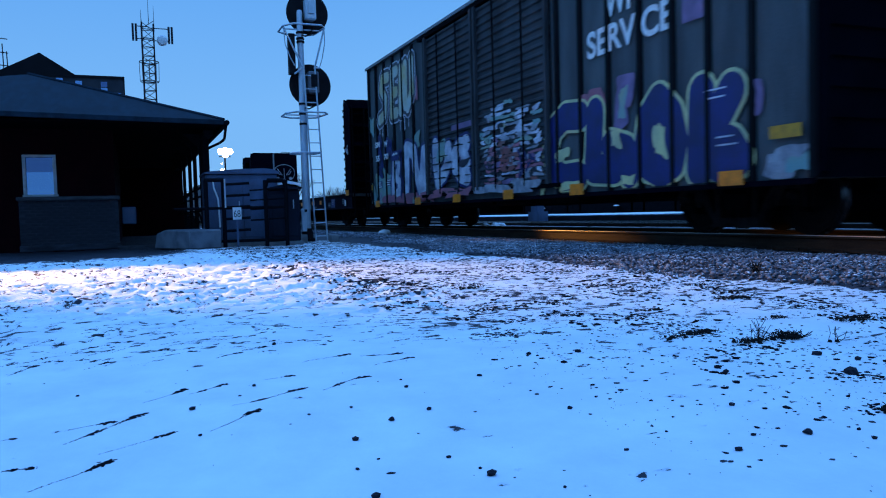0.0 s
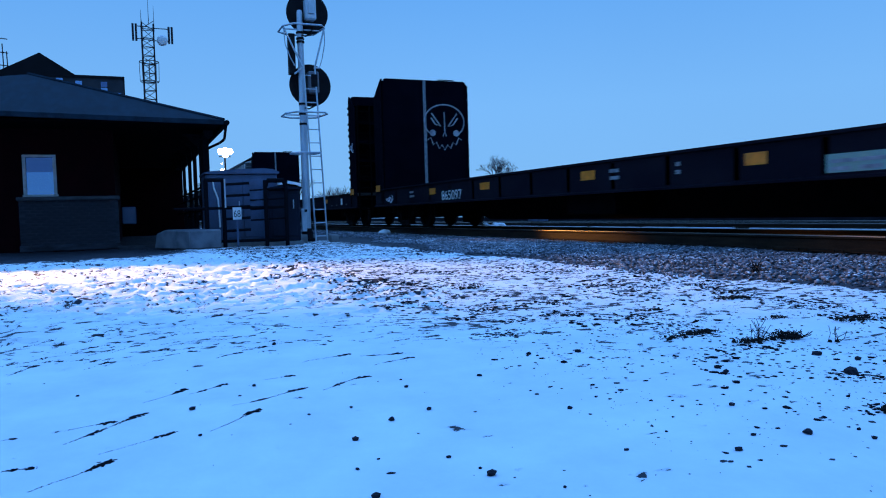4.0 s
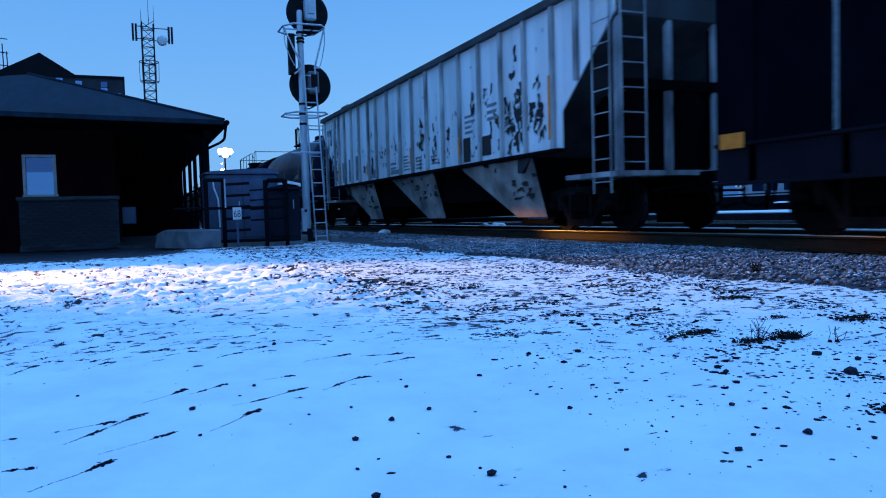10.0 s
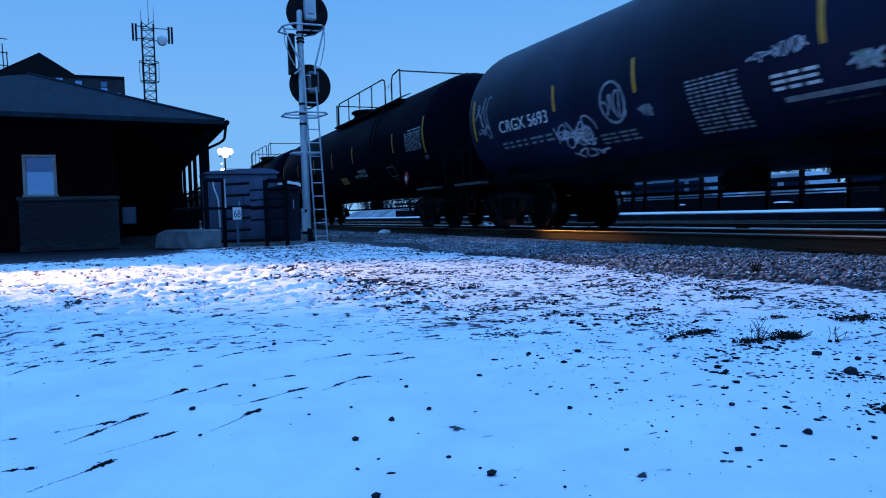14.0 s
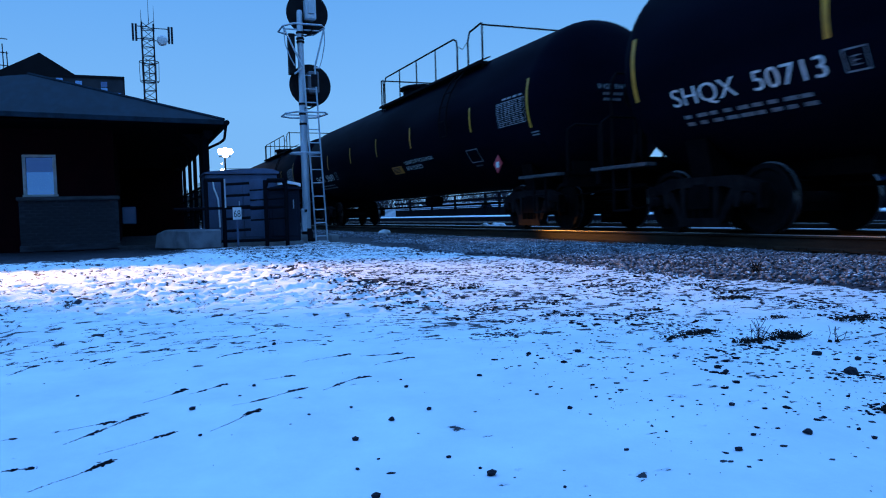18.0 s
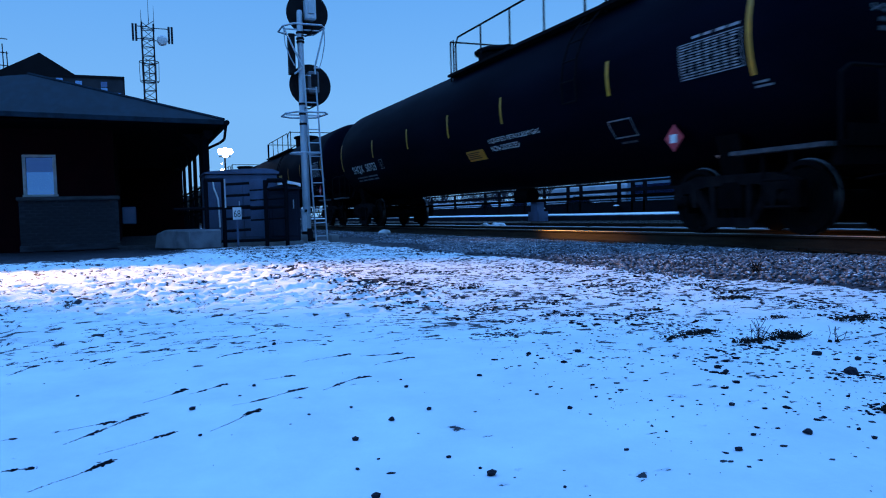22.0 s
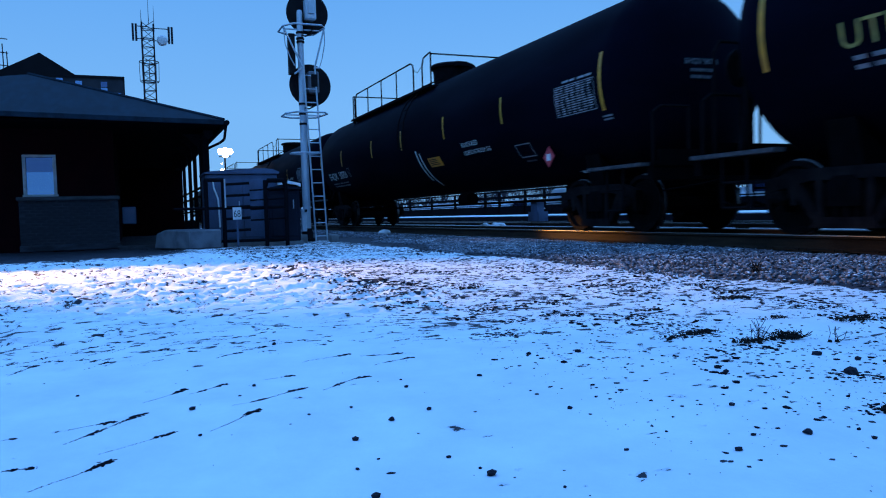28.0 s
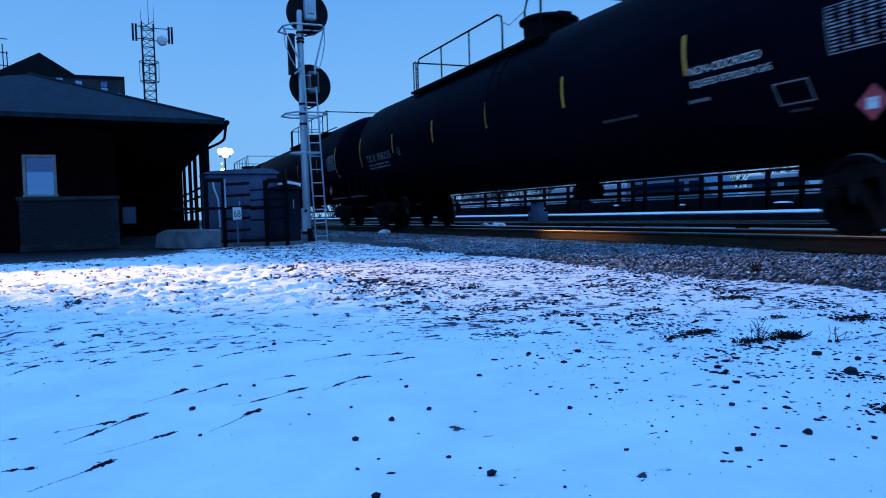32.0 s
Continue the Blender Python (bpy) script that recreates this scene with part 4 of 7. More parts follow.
    sprayed(shell, (((-12.74, 1.90), (-12.86, 1.42), (-12.80, 1.08)), ((-12.70, 1.9), (-12.45, 1.70), (-12.58, 1.08))), low, P, 0.002)
    for x, sd in ((-15.25, 41), (-14.2, 42), (-13.25, 43), (-12.85, 44)):
        blob(shell, x, 0.70, 0.62, 0.22, P, G_PINK, sd, 0.0475 + sd * 0.00002, rough=0.3)
    for x0, x1, z, k in ((-16.54, -16.1, 1.16, 1), (-15.73, -15.3, 1.2, 2)):
        part("painted_panel", patch(x0, x1, z, z + 0.2, None, y=P, lift=0.034, rows=1), G_NAVY, shell, "dark blue consolidated stencil panel")
        part("small_print", bars(B(), x0 + 0.03, x1 - 0.02, z + 0.01, z + 0.19, 3, None, 0, 0.2, k, 1, P - 0.03), STENCIL, shell, "rows of small stencilled print")
    D = -hw - 0.03
    lowd = ((G_NAVY, 0.50, 0.014), (G_WHITE, 0.38, 0.018))
    sprayed(shell, (((-11.85, 1.98), (-11.84, 1.50), (-11.72, 1.10)), ((-11.10, 1.85), (-11.12, 1.54), (-11.38, 1.30), (-11.66, 1.2))), lowd, D)
    sprayed(shell, (((-10.12, 1.88), (-10.50, 1.84), (-10.75, 1.66), (-10.72, 1.40), (-10.46, 1.22), (-10.12, 1.15)), ((-10.25, 1.65), (-10.12, 1.45))), lowd, D, 0.001)
    blob(shell, -10.45, 1.38, 0.42, 0.17, D, G_DARK, 55, 0.027, rough=0.3)
    blob(shell, -11.75, 1.6, 0.5, 0.42, D, G_TEAL, 56, 0.0215, rough=0.3)
    for x, w, sd, m in ((-12.2, 0.7, 57, G_PINK), (-11.4, 0.8, 58, G_PINK), (-10.5, 0.5, 59, G_PINK), (-9.5, 1.2, 60, G_PALE), (-8.2, 1.1, 62, G_PALE)):
        blob(shell, x, 0.74, w, 0.2, D, m, sd, 0.0295 + sd * 0.00002, rough=0.3)
    rnd = random.Random(19)
    # paint broken by the ridges of the second door: white above, pink and brown below
    k = 0
    for row in range(20):
        z = 0.92 + row * 0.084
        x = -9.45 + 0.25 * rnd.random() + max(0.0, z - 1.9) * 0.5
        end = -7.0 - max(0.0, z - 2.1) * 0.5
        while x < end - 0.1:
            w = min(rnd.uniform(0.08, 0.42), end - x)
            up = z > 1.6 + 0.2 * math.sin(x * 2)
            m = rnd.choice((G_WHITE, G_WHITE, G_WHITE, G_PALE, G_TEAL, None)) if up else rnd.choice((G_WHITE, G_PALE, G_PALE, G_PINK, G_RED, G_LILAC, G_DARK, None, G_PINK))
            if m and not (z > 2.25 and rnd.random() < 0.5):
                blob(shell, x, z, w * 1.1, rnd.uniform(0.045, 0.10), D, m, 300 + k, 0.014 + k * 0.00004, 12, rough=0.35)
            x += w + rnd.uniform(0.0, 0.06)
            k += 1
    for k in range(46):
        z = 0.85 + 0.168 * rnd.randrange(0, 8)
        x = rnd.uniform(-12.3, -9.9)
        part("graffiti_patch", patch(x, x + rnd.uniform(0.08, 0.5), z, z + rnd.uniform(0.015, 0.04), None, y=D, lift=0.034 + k * 0.00006, rows=1), rnd.choice((BOXDOOR, G_DARK, BOXDOOR, BOXRIB)), shell, "patch of sprayed paint")
    part("graffiti_patch", patch(-10.9, -9.85, 2.22, 2.34, None, y=D, lift=0.014, rows=1), G_LILAC, shell, "lilac sprayed band")
    for k in range(3):
        scrawl(shell, -9.3 + 0.7 * k, 0.95 + 0.1 * (k % 2), 0.7, 0.7, None, 0, 70 + k, (G_DARK, G_RED, G_NAVY)[k], y=D, thick=0.045, lift=0.026)
    return car


# ---------------------------------------------------------------- bulkhead flat car
FADED = mat("worn_off_stencil_paint", (0.07, 0.065, 0.07), (0.02, 0.02, 0.022), 0.8, scale=12, bump=0.05)
F2_STICKERS = ((67.30, 0.17), (63.89, 0.21), (60.20, 0.24), (56.43, 0.18), (53.14, 0.24))


def flat_car(front, length, label, variant):
    car = new_car("flat_car", label, "flat car", front)
    hw = 1.37
    F, R = (-0.97 if variant == 1 else -0.90), -length + (1.15 if variant == 1 else 0.97)
    zd, zb = 1.14, 0.66
    bm = B()
    box(bm, R, F, -hw + 0.02, hw - 0.02, zd - 0.09, zd)
    part("deck", bm, TIE, car, "dark timber deck")
    for s in (-1, 1):
        bm = B()
        prism(bm, [(s * q, z) for q, z in ((hw - 0.10, zb - 0.03), (hw + 0.04, zb - 0.03), (hw + 0.04, zb), (hw, zb + 0.012), (hw, zd - 0.04), (hw + 0.04, zd - 0.025), (hw + 0.04, zd + 0.012), (hw - 0.02, zd + 0.012), (hw - 0.02, zb), (hw - 0.10, zb))], R, F, "X")
        side = part("side_sill", bm, FLATBLK, car)
        n = 18
        for k in range(n):
            x = R + 0.6 + (F - R - 1.2) * k / (n - 1)
            bm = B()
            box(bm, x - 0.05, x + 0.05, s * hw - 0.0, s * hw + 0.05, zb + 0.03, zd - 0.05)
            part("stake_pocket", bm, FLATBLK, side)
    bm = B()
    prism(bm, [(R + 0.3, 0.5), (R + 4.4, 0.5), (R + 5.6, 0.2), (F - 5.6, 0.2), (F - 4.4, 0.5), (F - 0.3, 0.5), (F - 0.3, 1.0), (R + 0.3, 1.0)], -0.3, 0.3)
    box(bm, -length / 2 - 1.0, -length / 2 + 0.4, -1.1, -0.5, 0.3, 0.62)
    part("centre_sill", bm, STEEL, car)
    H = 4.40
    for e, x0 in ((0, F), (1, R)):
        sg = 1 if e == 0 else -1
        x1 = x0 - sg * (0.70 if e == 0 else (0.80 if variant == 1 else 0.62))
        inner, outer = x1, x0
        bm = B()
        cut = 0.14
        hb = hw + 0.07
        out = [(-hw, zd - 0.5), (hb, zd - 0.5), (hb, H - cut), (hb - cut, H), (-hw + cut, H), (-hw, H - cut)]
        prism(bm, out, min(inner, inner + sg * 0.09), max(inner, inner + sg * 0.09), "X")
        head = part("bulkhead", bm, BULK, car)
        for s in (-1, 1):
            bm = B()
            prism(bm, [(inner, zb), (outer, zb), (outer, H - 0.5), (inner + sg * 0.1, H - 0.02), (inner, H - 0.02)], s * hw - 0.03 * s - 0.015, s * hw - 0.03 * s + 0.015)
            wing = part("side_plate", bm, BULK, head)
            bm = B()
            k = 0
            z = zd + 0.1
            while z < H - 0.3:
                box(bm, min(inner, inner - sg * 0.012), max(inner, inner - sg * 0.012), s * hw - 0.03, s * hw + 0.015, z, z + 0.08)
                z += 0.2 + 0.13 * (k % 3 == 0)
                k += 1
            part("edge_lug", bm, BULK, head, "row of small tie-down lugs")
            if s < 0:
                c = (inner + outer) / 2
                part("reflector", patch(c - 0.2, c + 0.2, 1.08, 1.27, None, y=-hw - 0.05, rows=1), ORANGE, head, "orange reflective sticker")
        for k in range(5):
            z = zd + 0.4 + k * 0.62
            bm = B()
            box(bm, min(inner + sg * 0.09, outer), max(inner + sg * 0.09, outer), -hw + 0.1, hw - 0.1, z, z + 0.1)
            part("stiffener", bm, BULK, head)
        bm = B()
        xi = inner - sg * 0.012
        box(bm, min(xi, inner), max(xi, inner), -0.045, 0.045, zd + 0.1, H - 0.01)
        part("centre_strip", bm, GREYPATCH if e == 0 else STENCIL_DIM, head, "worn grey centre strip")
        bm = B()
        pipe(bm, [(inner + sg * 0.2, 0.55, H - 0.05), (inner + sg * 0.2, 0.55, H + 0.06), (inner + sg * 0.2, 1.05, H + 0.06), (inner + sg * 0.2, 1.05, H - 0.05)], 0.016)
        part("grab_iron", bm, STEEL, head)
        bm = B()
        ladder(bm, outer + sg * 0.05, -hw + 0.3, 0.4, H - 0.4, 0.42, 10, "Y")
        part("ladder", bm, STEEL, head)
        if e == 1 and variant == 1:
            skull(head, inner - sg * 0.03)
        if e == 0:
            scrawl(head, (inner + outer) / 2 - 0.25, 2.45, 0.4, 0.4, None, 0, 81, G_WHITE, y=-hw - 0.004, thick=0.03)
    truck(car, -2.9)
    truck(car, -length + 2.9)
    couplers(car, length)
    Y = -hw - 0.003
    if variant == 1:
        for s, w in ((28.62, 0.15), (29.88, 0.26), (32.09, 0.17), (35.61, 0.2), (39.42, 0.22), (42.35, 0.2)):
            x = -(s - front)
            part("reflector", patch(x - w, x + w, 0.86, 1.01, None, y=Y, rows=1), ORANGE, car, "orange reflective sticker")
        part("lettering", wrap(letters("865097", 0.22, 1.15), -(41.76 - front), 0.70, y=Y, lift=0.006), STENCIL, car)
        for x0, x1, z0, z1, m in ((-7.9, -7.1, 0.70, 0.90, G_TEAL), (-3.75, -3.2, 0.70, 1.02, G_NAVY), (-4.2, -3.8, 0.72, 0.90, G_DARK), (-1.87, -1.72, 0.74, 0.94, STENCIL)):
            part("painted_panel", patch(x0, x1, z0, z1, None, y=Y, rows=1, lift=0.002), m, car, "small painted panel")
        for x0, x1, z0, z1, n_ in ((-7.85, -7.15, 0.70, 0.86, 2), (-3.6, -3.25, 0.80, 0.98, 3), (-2.15, -1.9, 0.80, 1.0, 3), (-4.15, -3.9, 0.76, 0.84, 1), (-6.4, -6.1, 0.74, 0.8, 1)):
            part("small_print", bars(B(), x0, x1, z0, z1, n_, None, 0, 0.25, n_, 2, Y), G_PALE, car, "rows of small stencilled print")
        for s, w in ((33.50, 0.12), (35.01, 0.3), (43.96, 0.35)):
            part("small_print", bars(B(), -(s - front), -(s - front) + w, 0.8, 1.02, 2, None, 0, 0.2, int(s), 1, Y), STENCIL_DIM, car, "rows of small stencilled print")
        scrawl(car, -22.65, 0.70, 0.65, 0.24, None, 0, 82, G_WHITE, y=Y - 0.03, thick=0.05)
    else:
        for s, w in F2_STICKERS:
            x = -(s - front)
            part("reflector", patch(x - w, x + w, 0.88, 1.02, None, y=Y, rows=1), ORANGE, car, "orange reflective sticker")
        part("lettering", wrap(letters("06628", 0.16, 0.95), -(66.61 - front), 0.72, y=Y, lift=0.006), FADED, car)
        part("painted_panel", patch(-(67.60 - front), -(66.80 - front), 0.68, 0.90, None, y=Y, rows=1, lift=0.002), G_TEAL, car, "faded teal painted strip")
        part("lettering", wrap(letters("TTR", 0.17, 0.6), -(67.45 - front), 0.71, y=Y, lift=0.008), STENCIL_DIM, car)
        part("painted_panel", patch(-2.92, -2.70, 0.78, 1.0, None, y=Y, rows=1, lift=0.004), STENCIL, car, "white painted rectangle")
        part("small_print", bars(B(), -17.0, -8.9, 0.70, 0.86, 1, None, 0, 0.75, 3, 24, Y), FADED, car, "row of large worn-off letters")
        for x in (-3.6, -5.2, -4.3, -2.3):
            part("small_print", bars(B(), x, x + 0.22, 0.74, 0.82, 1, None, 0, 0.2, 7, 2, Y), FADED, car, "small worn print")
        part("painted_panel", patch(-(68.57 - front), -(68.26 - front), 0.66, 0.94, None, y=Y, rows=1, lift=0.005), STENCIL, car, "white painted square")
        part("painted_panel", patch(-(68.49 - front), -(68.34 - front), 0.74, 0.86, None, y=Y, rows=1, lift=0.009), FLATBLK, car)
        for s in (65.66, 62.78, 58.46, 55.39):
            part("small_print", bars(B(), -(s - front), -(s - front) + 0.45, 0.76, 0.94, 3, None, 0, 0.3, int(s), 2, Y), FADED, car, "rows of small stencilled print")
    return car


def skull(parent, x):
    """The sprayed white face on the loading side of one bulkhead: outline, eyes, nose, teeth."""
    def stroke(pts, w=0.06):
        bm = B()
        prev = None
        for k, (y, z) in enumerate(pts):
            a, b = pts[max(k - 1, 0)], pts[min(k + 1, len(pts) - 1)]
            d = Vector((b[0] - a[0], b[1] - a[1])).normalized()
            row = [bm.verts.new((x + 0.006, y - d.y * s * w / 2, z + d.x * s * w / 2)) for s in (-1, 1)]
            if prev:
                bm.faces.new((prev[0], row[0], row[1], prev[1]))
            prev = row
        part("graffiti_line", bm, G_PALE, parent, "white sprayed outline")
    cy = 0.62
    stroke([(cy - 0.66 * math.cos(math.radians(a)), 3.16 + 0.52 * math.sin(math.radians(a))) for a in range(-40, 225, 12)], 0.04)
    for sg in (-1, 1):
        stroke([(cy + sg * 0.42, 3.42), (cy + sg * 0.12, 3.02), (cy + sg * 0.30, 3.08), (cy + sg * 0.44, 3.28)], 0.045)
        bm = B()
        turn(bm, [(0.0, 0.10), (0.006, 0.10)], "X", (x, cy + sg * 0.39, 2.82), 16)
        part("graffiti_dot", bm, G_PALE, parent, "white sprayed eye")
    stroke([(cy, 3.45), (cy + 0.01, 2.80)], 0.04)
    stroke([(cy - 0.06, 2.72), (cy, 2.86), (cy + 0.06, 2.72)], 0.04)
    stroke([(cy - 0.56 + 1.12 * k / 12, 2.66 - 0.30 * math.sin(math.pi * k / 12) + (0.10 if k % 2 else -0.05)) for k in range(13)], 0.035)


# ---------------------------------------------------------------- covered hopper
def hopper_car(front, length):
    car = new_car("hopper_car", "chalky white covered hopper car with rust patches", "hopper car", front)
    hw = 1.50
    F, R = -0.95, -length + 1.1
    zt, zb = 3.90, 1.42
    for s in (-1, 1):
        bm = B()
        prism(bm, [(F, zt), (F, zt - 0.55), (F - 1.5, 2.05), (F - 1.5, zb), (R + 1.5, zb), (R + 1.5, 2.05), (R, zt - 0.55), (R, zt)], s * (hw - 0.03), s * hw)
        side = part("side_sheet", bm, HOPPER, car)
        n = 19
        stakes = [-(q - front) for q in (77.08, 78.06, 79.06, 80.02, 81.01, 82.03, 82.97, 83.99, 85.03, 85.79, 86.78, 87.66, 88.48, 89.18, 76.15, 75.18, 74.44, 89.75)]
        for x in stakes:
            bm = B()
            lo = zb if R + 1.5 < x < F - 1.5 else 2.3
            if x > F - 1.5 or x < R + 1.5:
                lo = 2.1 + 0.75 * (x - (F - 1.5)) if x > F - 1.5 else 2.1 + 0.75 * ((R + 1.5) - x)
            box(bm, x - 0.045, x + 0.045, s * hw - 0.01, s * (hw + 0.075), lo, zt - 0.02)
            part("side_stake", bm, HOPSTAKE, side, "grime-streaked side stake")
        bm = B()
        box(bm, R, F, s * (hw + 0.03) - 0.08, s * (hw + 0.03) + 0.08, zt - 0.04, zt + 0.09)
        part("top_chord", bm, BOXDOOR, car, "dark grimy top chord")
        bm = B()
        box(bm, R + 1.5, F - 1.5, s * (hw + 0.03) - 0.07, s * (hw + 0.03) + 0.06, zb - 0.05, zb + 0.015)
        part("side_sill", bm, STEEL, car)
    bm = B()
    prism(bm, [(-hw, zt + 0.06), (-hw * 0.6, zt + 0.22), (0, zt + 0.28), (hw * 0.6, zt + 0.22), (hw, zt + 0.06)], R, F, "X")
    part("roof", bm, HOPPER, car)
    bm = B()
    for k in range(4):
        x = R + 2.6 + k * 4.1
        turn(bm, [(0.24, 0.45), (0.38, 0.45), (0.42, 0.3)], "Z", (x, 0, zt), 18)
    part("roof_hatch", bm, HOPPER, car)
    bm = B()
    for y in (-0.85, 0.85):
        box(bm, R + 0.1, F - 0.1, y - 0.18, y + 0.18, zt + 0.36, zt + 0.40)
    x = R
    while x < F:
        box(bm, x, x + 0.05, -1.03, 1.03, zt + 0.2, zt + 0.37)
        x += 1.8
    part("running_board", bm, STEEL, car)
    for e in (0, 1):
        sg, b = (1, F) if e == 0 else (-1, R)
        X = lambda d: b - sg * d
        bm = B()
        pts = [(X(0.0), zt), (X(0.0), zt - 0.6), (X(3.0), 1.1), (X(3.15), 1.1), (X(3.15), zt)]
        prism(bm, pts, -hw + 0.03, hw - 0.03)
        # dark colour stands in for the shade under the overhanging end
        part("slope_sheet", bm, BOXDOOR, car, "slope sheet with underside shade in its dark colour")
        bm = B()
        for y in (-hw + 0.1, hw - 0.1, -0.45, 0.45):
            box(bm, min(X(0.02), X(0.12)), max(X(0.02), X(0.12)), y - 0.05, y + 0.05, 0.95, zt - 0.55)
        part("end_post", bm, HOPRUNG, car)
        bm = B()
        box(bm, min(X(0.0), X(1.45)), max(X(0.0), X(1.45)), -hw + 0.02, hw - 0.02, 0.88, 0.96)
        part("end_platform", bm, HOPRUNG, car)
        for s in (-1, 1):
            bm = B()
            ladder(bm, X(0.3), s * (hw + 0.05), 0.62, zt - 0.1, 0.46, 9, r=0.011)
            part("side_ladder", bm, HOPRUNG, car, "pale steel corner ladder")
            bm = B()
            ladder(bm, X(-0.04), s * (hw - 0.3), 0.9, zt, 0.46, 8, "Y", r=0.011)
            part("end_ladder", bm, HOPRUNG, car, "pale steel end ladder")
            part("grab_iron", pipe(B(), [(X(0.1), s * 0.8, zt + 0.1), (X(0.1), s * 0.8, zt + 0.55), (X(1.0), s * 0.8, zt + 0.55), (X(1.0), s * 0.8, zt + 0.3)], 0.018), STEEL, car)
        bm = B()
        turn(bm, [(-0.35, 0.2), (0.35, 0.2)], "Y", (X(1.2), 0.2, 1.35), 14)
        box(bm, min(X(0.6), X(1.0)), max(X(0.6), X(1.0)), -0.8, -0.4, 1.0, 1.5)
        part("brake_gear", bm, STEEL, car)
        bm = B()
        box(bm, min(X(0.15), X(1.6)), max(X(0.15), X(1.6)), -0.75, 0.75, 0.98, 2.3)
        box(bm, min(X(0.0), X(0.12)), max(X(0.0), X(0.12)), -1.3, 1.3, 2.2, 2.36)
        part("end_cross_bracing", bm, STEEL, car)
        for y in (-0.15, 0.35):
            bm = B()
            turn(bm, [(0, 0.27), (0.04, 0.27)], "X", (X(-0.08), y, 1.9), 14) if e == 0 and y < 0 else box(bm, X(0.1), X(0.1) + 0.02, y, y + 0.1, 1.0, 3.2)
            part("hand_brake" if e == 0 and y < 0 else "air_pipe", bm, STEEL, car)
    for k, (s0, s1) in enumerate(((76.06, 79.24), (80.85, 83.98), (85.68, 89.00))):
        x1, x0 = -(s0 - front), -(s1 - front)
        for s in (-1, 1):
            bm = B()
            yo, yi = s * (hw - 0.05), s * 1.15
            top = [(x0, yo, zb - 0.06), (x1, yo, zb - 0.06)]
            low = [(x1 - 1.15, yi, 0.26), (x1 - 0.02, yi, 0.26)]
            v = [bm.verts.new(p) for p in (top[0], top[1], low[1], low[0])]
            bm.faces.new(v)
            w = [bm.verts.new((p[0], 0.0, p[2])) for p in (top[0], top[1], low[1], low[0])]
            bm.faces.new(w[::-1])
            for a in (0, 2, 3):
                bm.faces.new((v[a], w[a], w[(a + 1) % 4], v[(a + 1) % 4]))
            chute = part("discharge_chute", bm, HOPCHUTE, car)
            # black sheet over the chute's front face: shadow and grime as colour
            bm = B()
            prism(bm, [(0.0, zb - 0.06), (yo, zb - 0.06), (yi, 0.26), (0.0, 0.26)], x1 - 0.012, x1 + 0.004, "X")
            part("end_sheet", bm, STEEL, chute, "black end sheet standing in for shade and grime")
            if s < 0:
                rs = random.Random(60 + k)
                for j in range(14):
                    u = rs.random()
                    zz = 0.5 + 0.8 * u
                    xx = x1 - rs.uniform(0.1, 0.9 + 1.7 * u)
                    yy = yi + (yo - yi) * (zz - 0.26) / (zb - 0.32)
                    blob(chute, xx, zz, rs.uniform(0.06, 0.3), rs.uniform(0.04, 0.16), yy, RUSTSPOT, 700 + 20 * k + j, 0.02 + 0.0005 * j, 14, "grime_patch", 0.4)
        bm = B()
        box(bm, x1 - 1.3, x1 - 0.05, -1.0, 1.0, 0.14, 0.21)
        part("chute_gate", bm, STEEL, car)
    bm = B()
    box(bm, R + 0.1, F - 0.1, -0.28, 0.28, 0.6, 1.0)
    part("centre_sill", bm, STEEL, car)
    part("hopper_bottom", prism(B(), [(R + 2.6, 1.4), (F - 2.6, 1.4), (F - 4.0, 0.62), (R + 4.0, 0.62)], -1.2, 1.2), STEEL, car)
    truck(car, -2.6)
    truck(car, -length + 2.6)
    couplers(car, length)
    # rust, patches, stencils on the near side, in the panels between the stakes
    rnd = random.Random(8)
    Y = -hw
    for k in range(240):
        s = rnd.choice((76.58, 76.58, 75.83, 90.02, 90.31)) if k > 180 else rnd.choice((77.56, 78.53, 78.53, 76.58, 79.49, 80.53, 81.47, 82.51, 83.44, 84.48, 85.41, 86.31, 75.72, 76.58))
        heavy = (1.5 if k > 180 else 1.0) if s < 78 else 0.55
        x = -(s - front) + rnd.gauss(0.0, 0.14)
        z = 1.9 + rnd.gauss(0, 0.32) + (rnd.random() < 0.12) * rnd.uniform(0.3, 1.2)
        big = (0.25 + rnd.random() ** 3 * 1.6) * heavy
        if 1.5 < z < 3.6:
            blob(side_of(car), x, z, 0.07 * big, 0.10 * big * rnd.uniform(0.7, 1.6), Y, RUSTSPOT, 100 + k, 0.004 + k * 0.00002, 14, "rust_patch", 0.45)
    for k in range(46):
        x, z = -(rnd.uniform(89.28, 91.00) - front), rnd.uniform(1.6, 3.7)
        if z > 1.6 + 0.9 * max(0.0, -(89.92 - front) - x):
            blob(side_of(car), x, z, rnd.uniform(0.03, 0.16), rnd.uniform(0.06, 0.34), Y, rnd.choice((RUSTSPOT, GREYPATCH, HOPSTAKE, HOPRUNG)), 500 + k, 0.009 + k * 0.00003, 14, "rust_patch", 0.45)
    S = side_of(car)
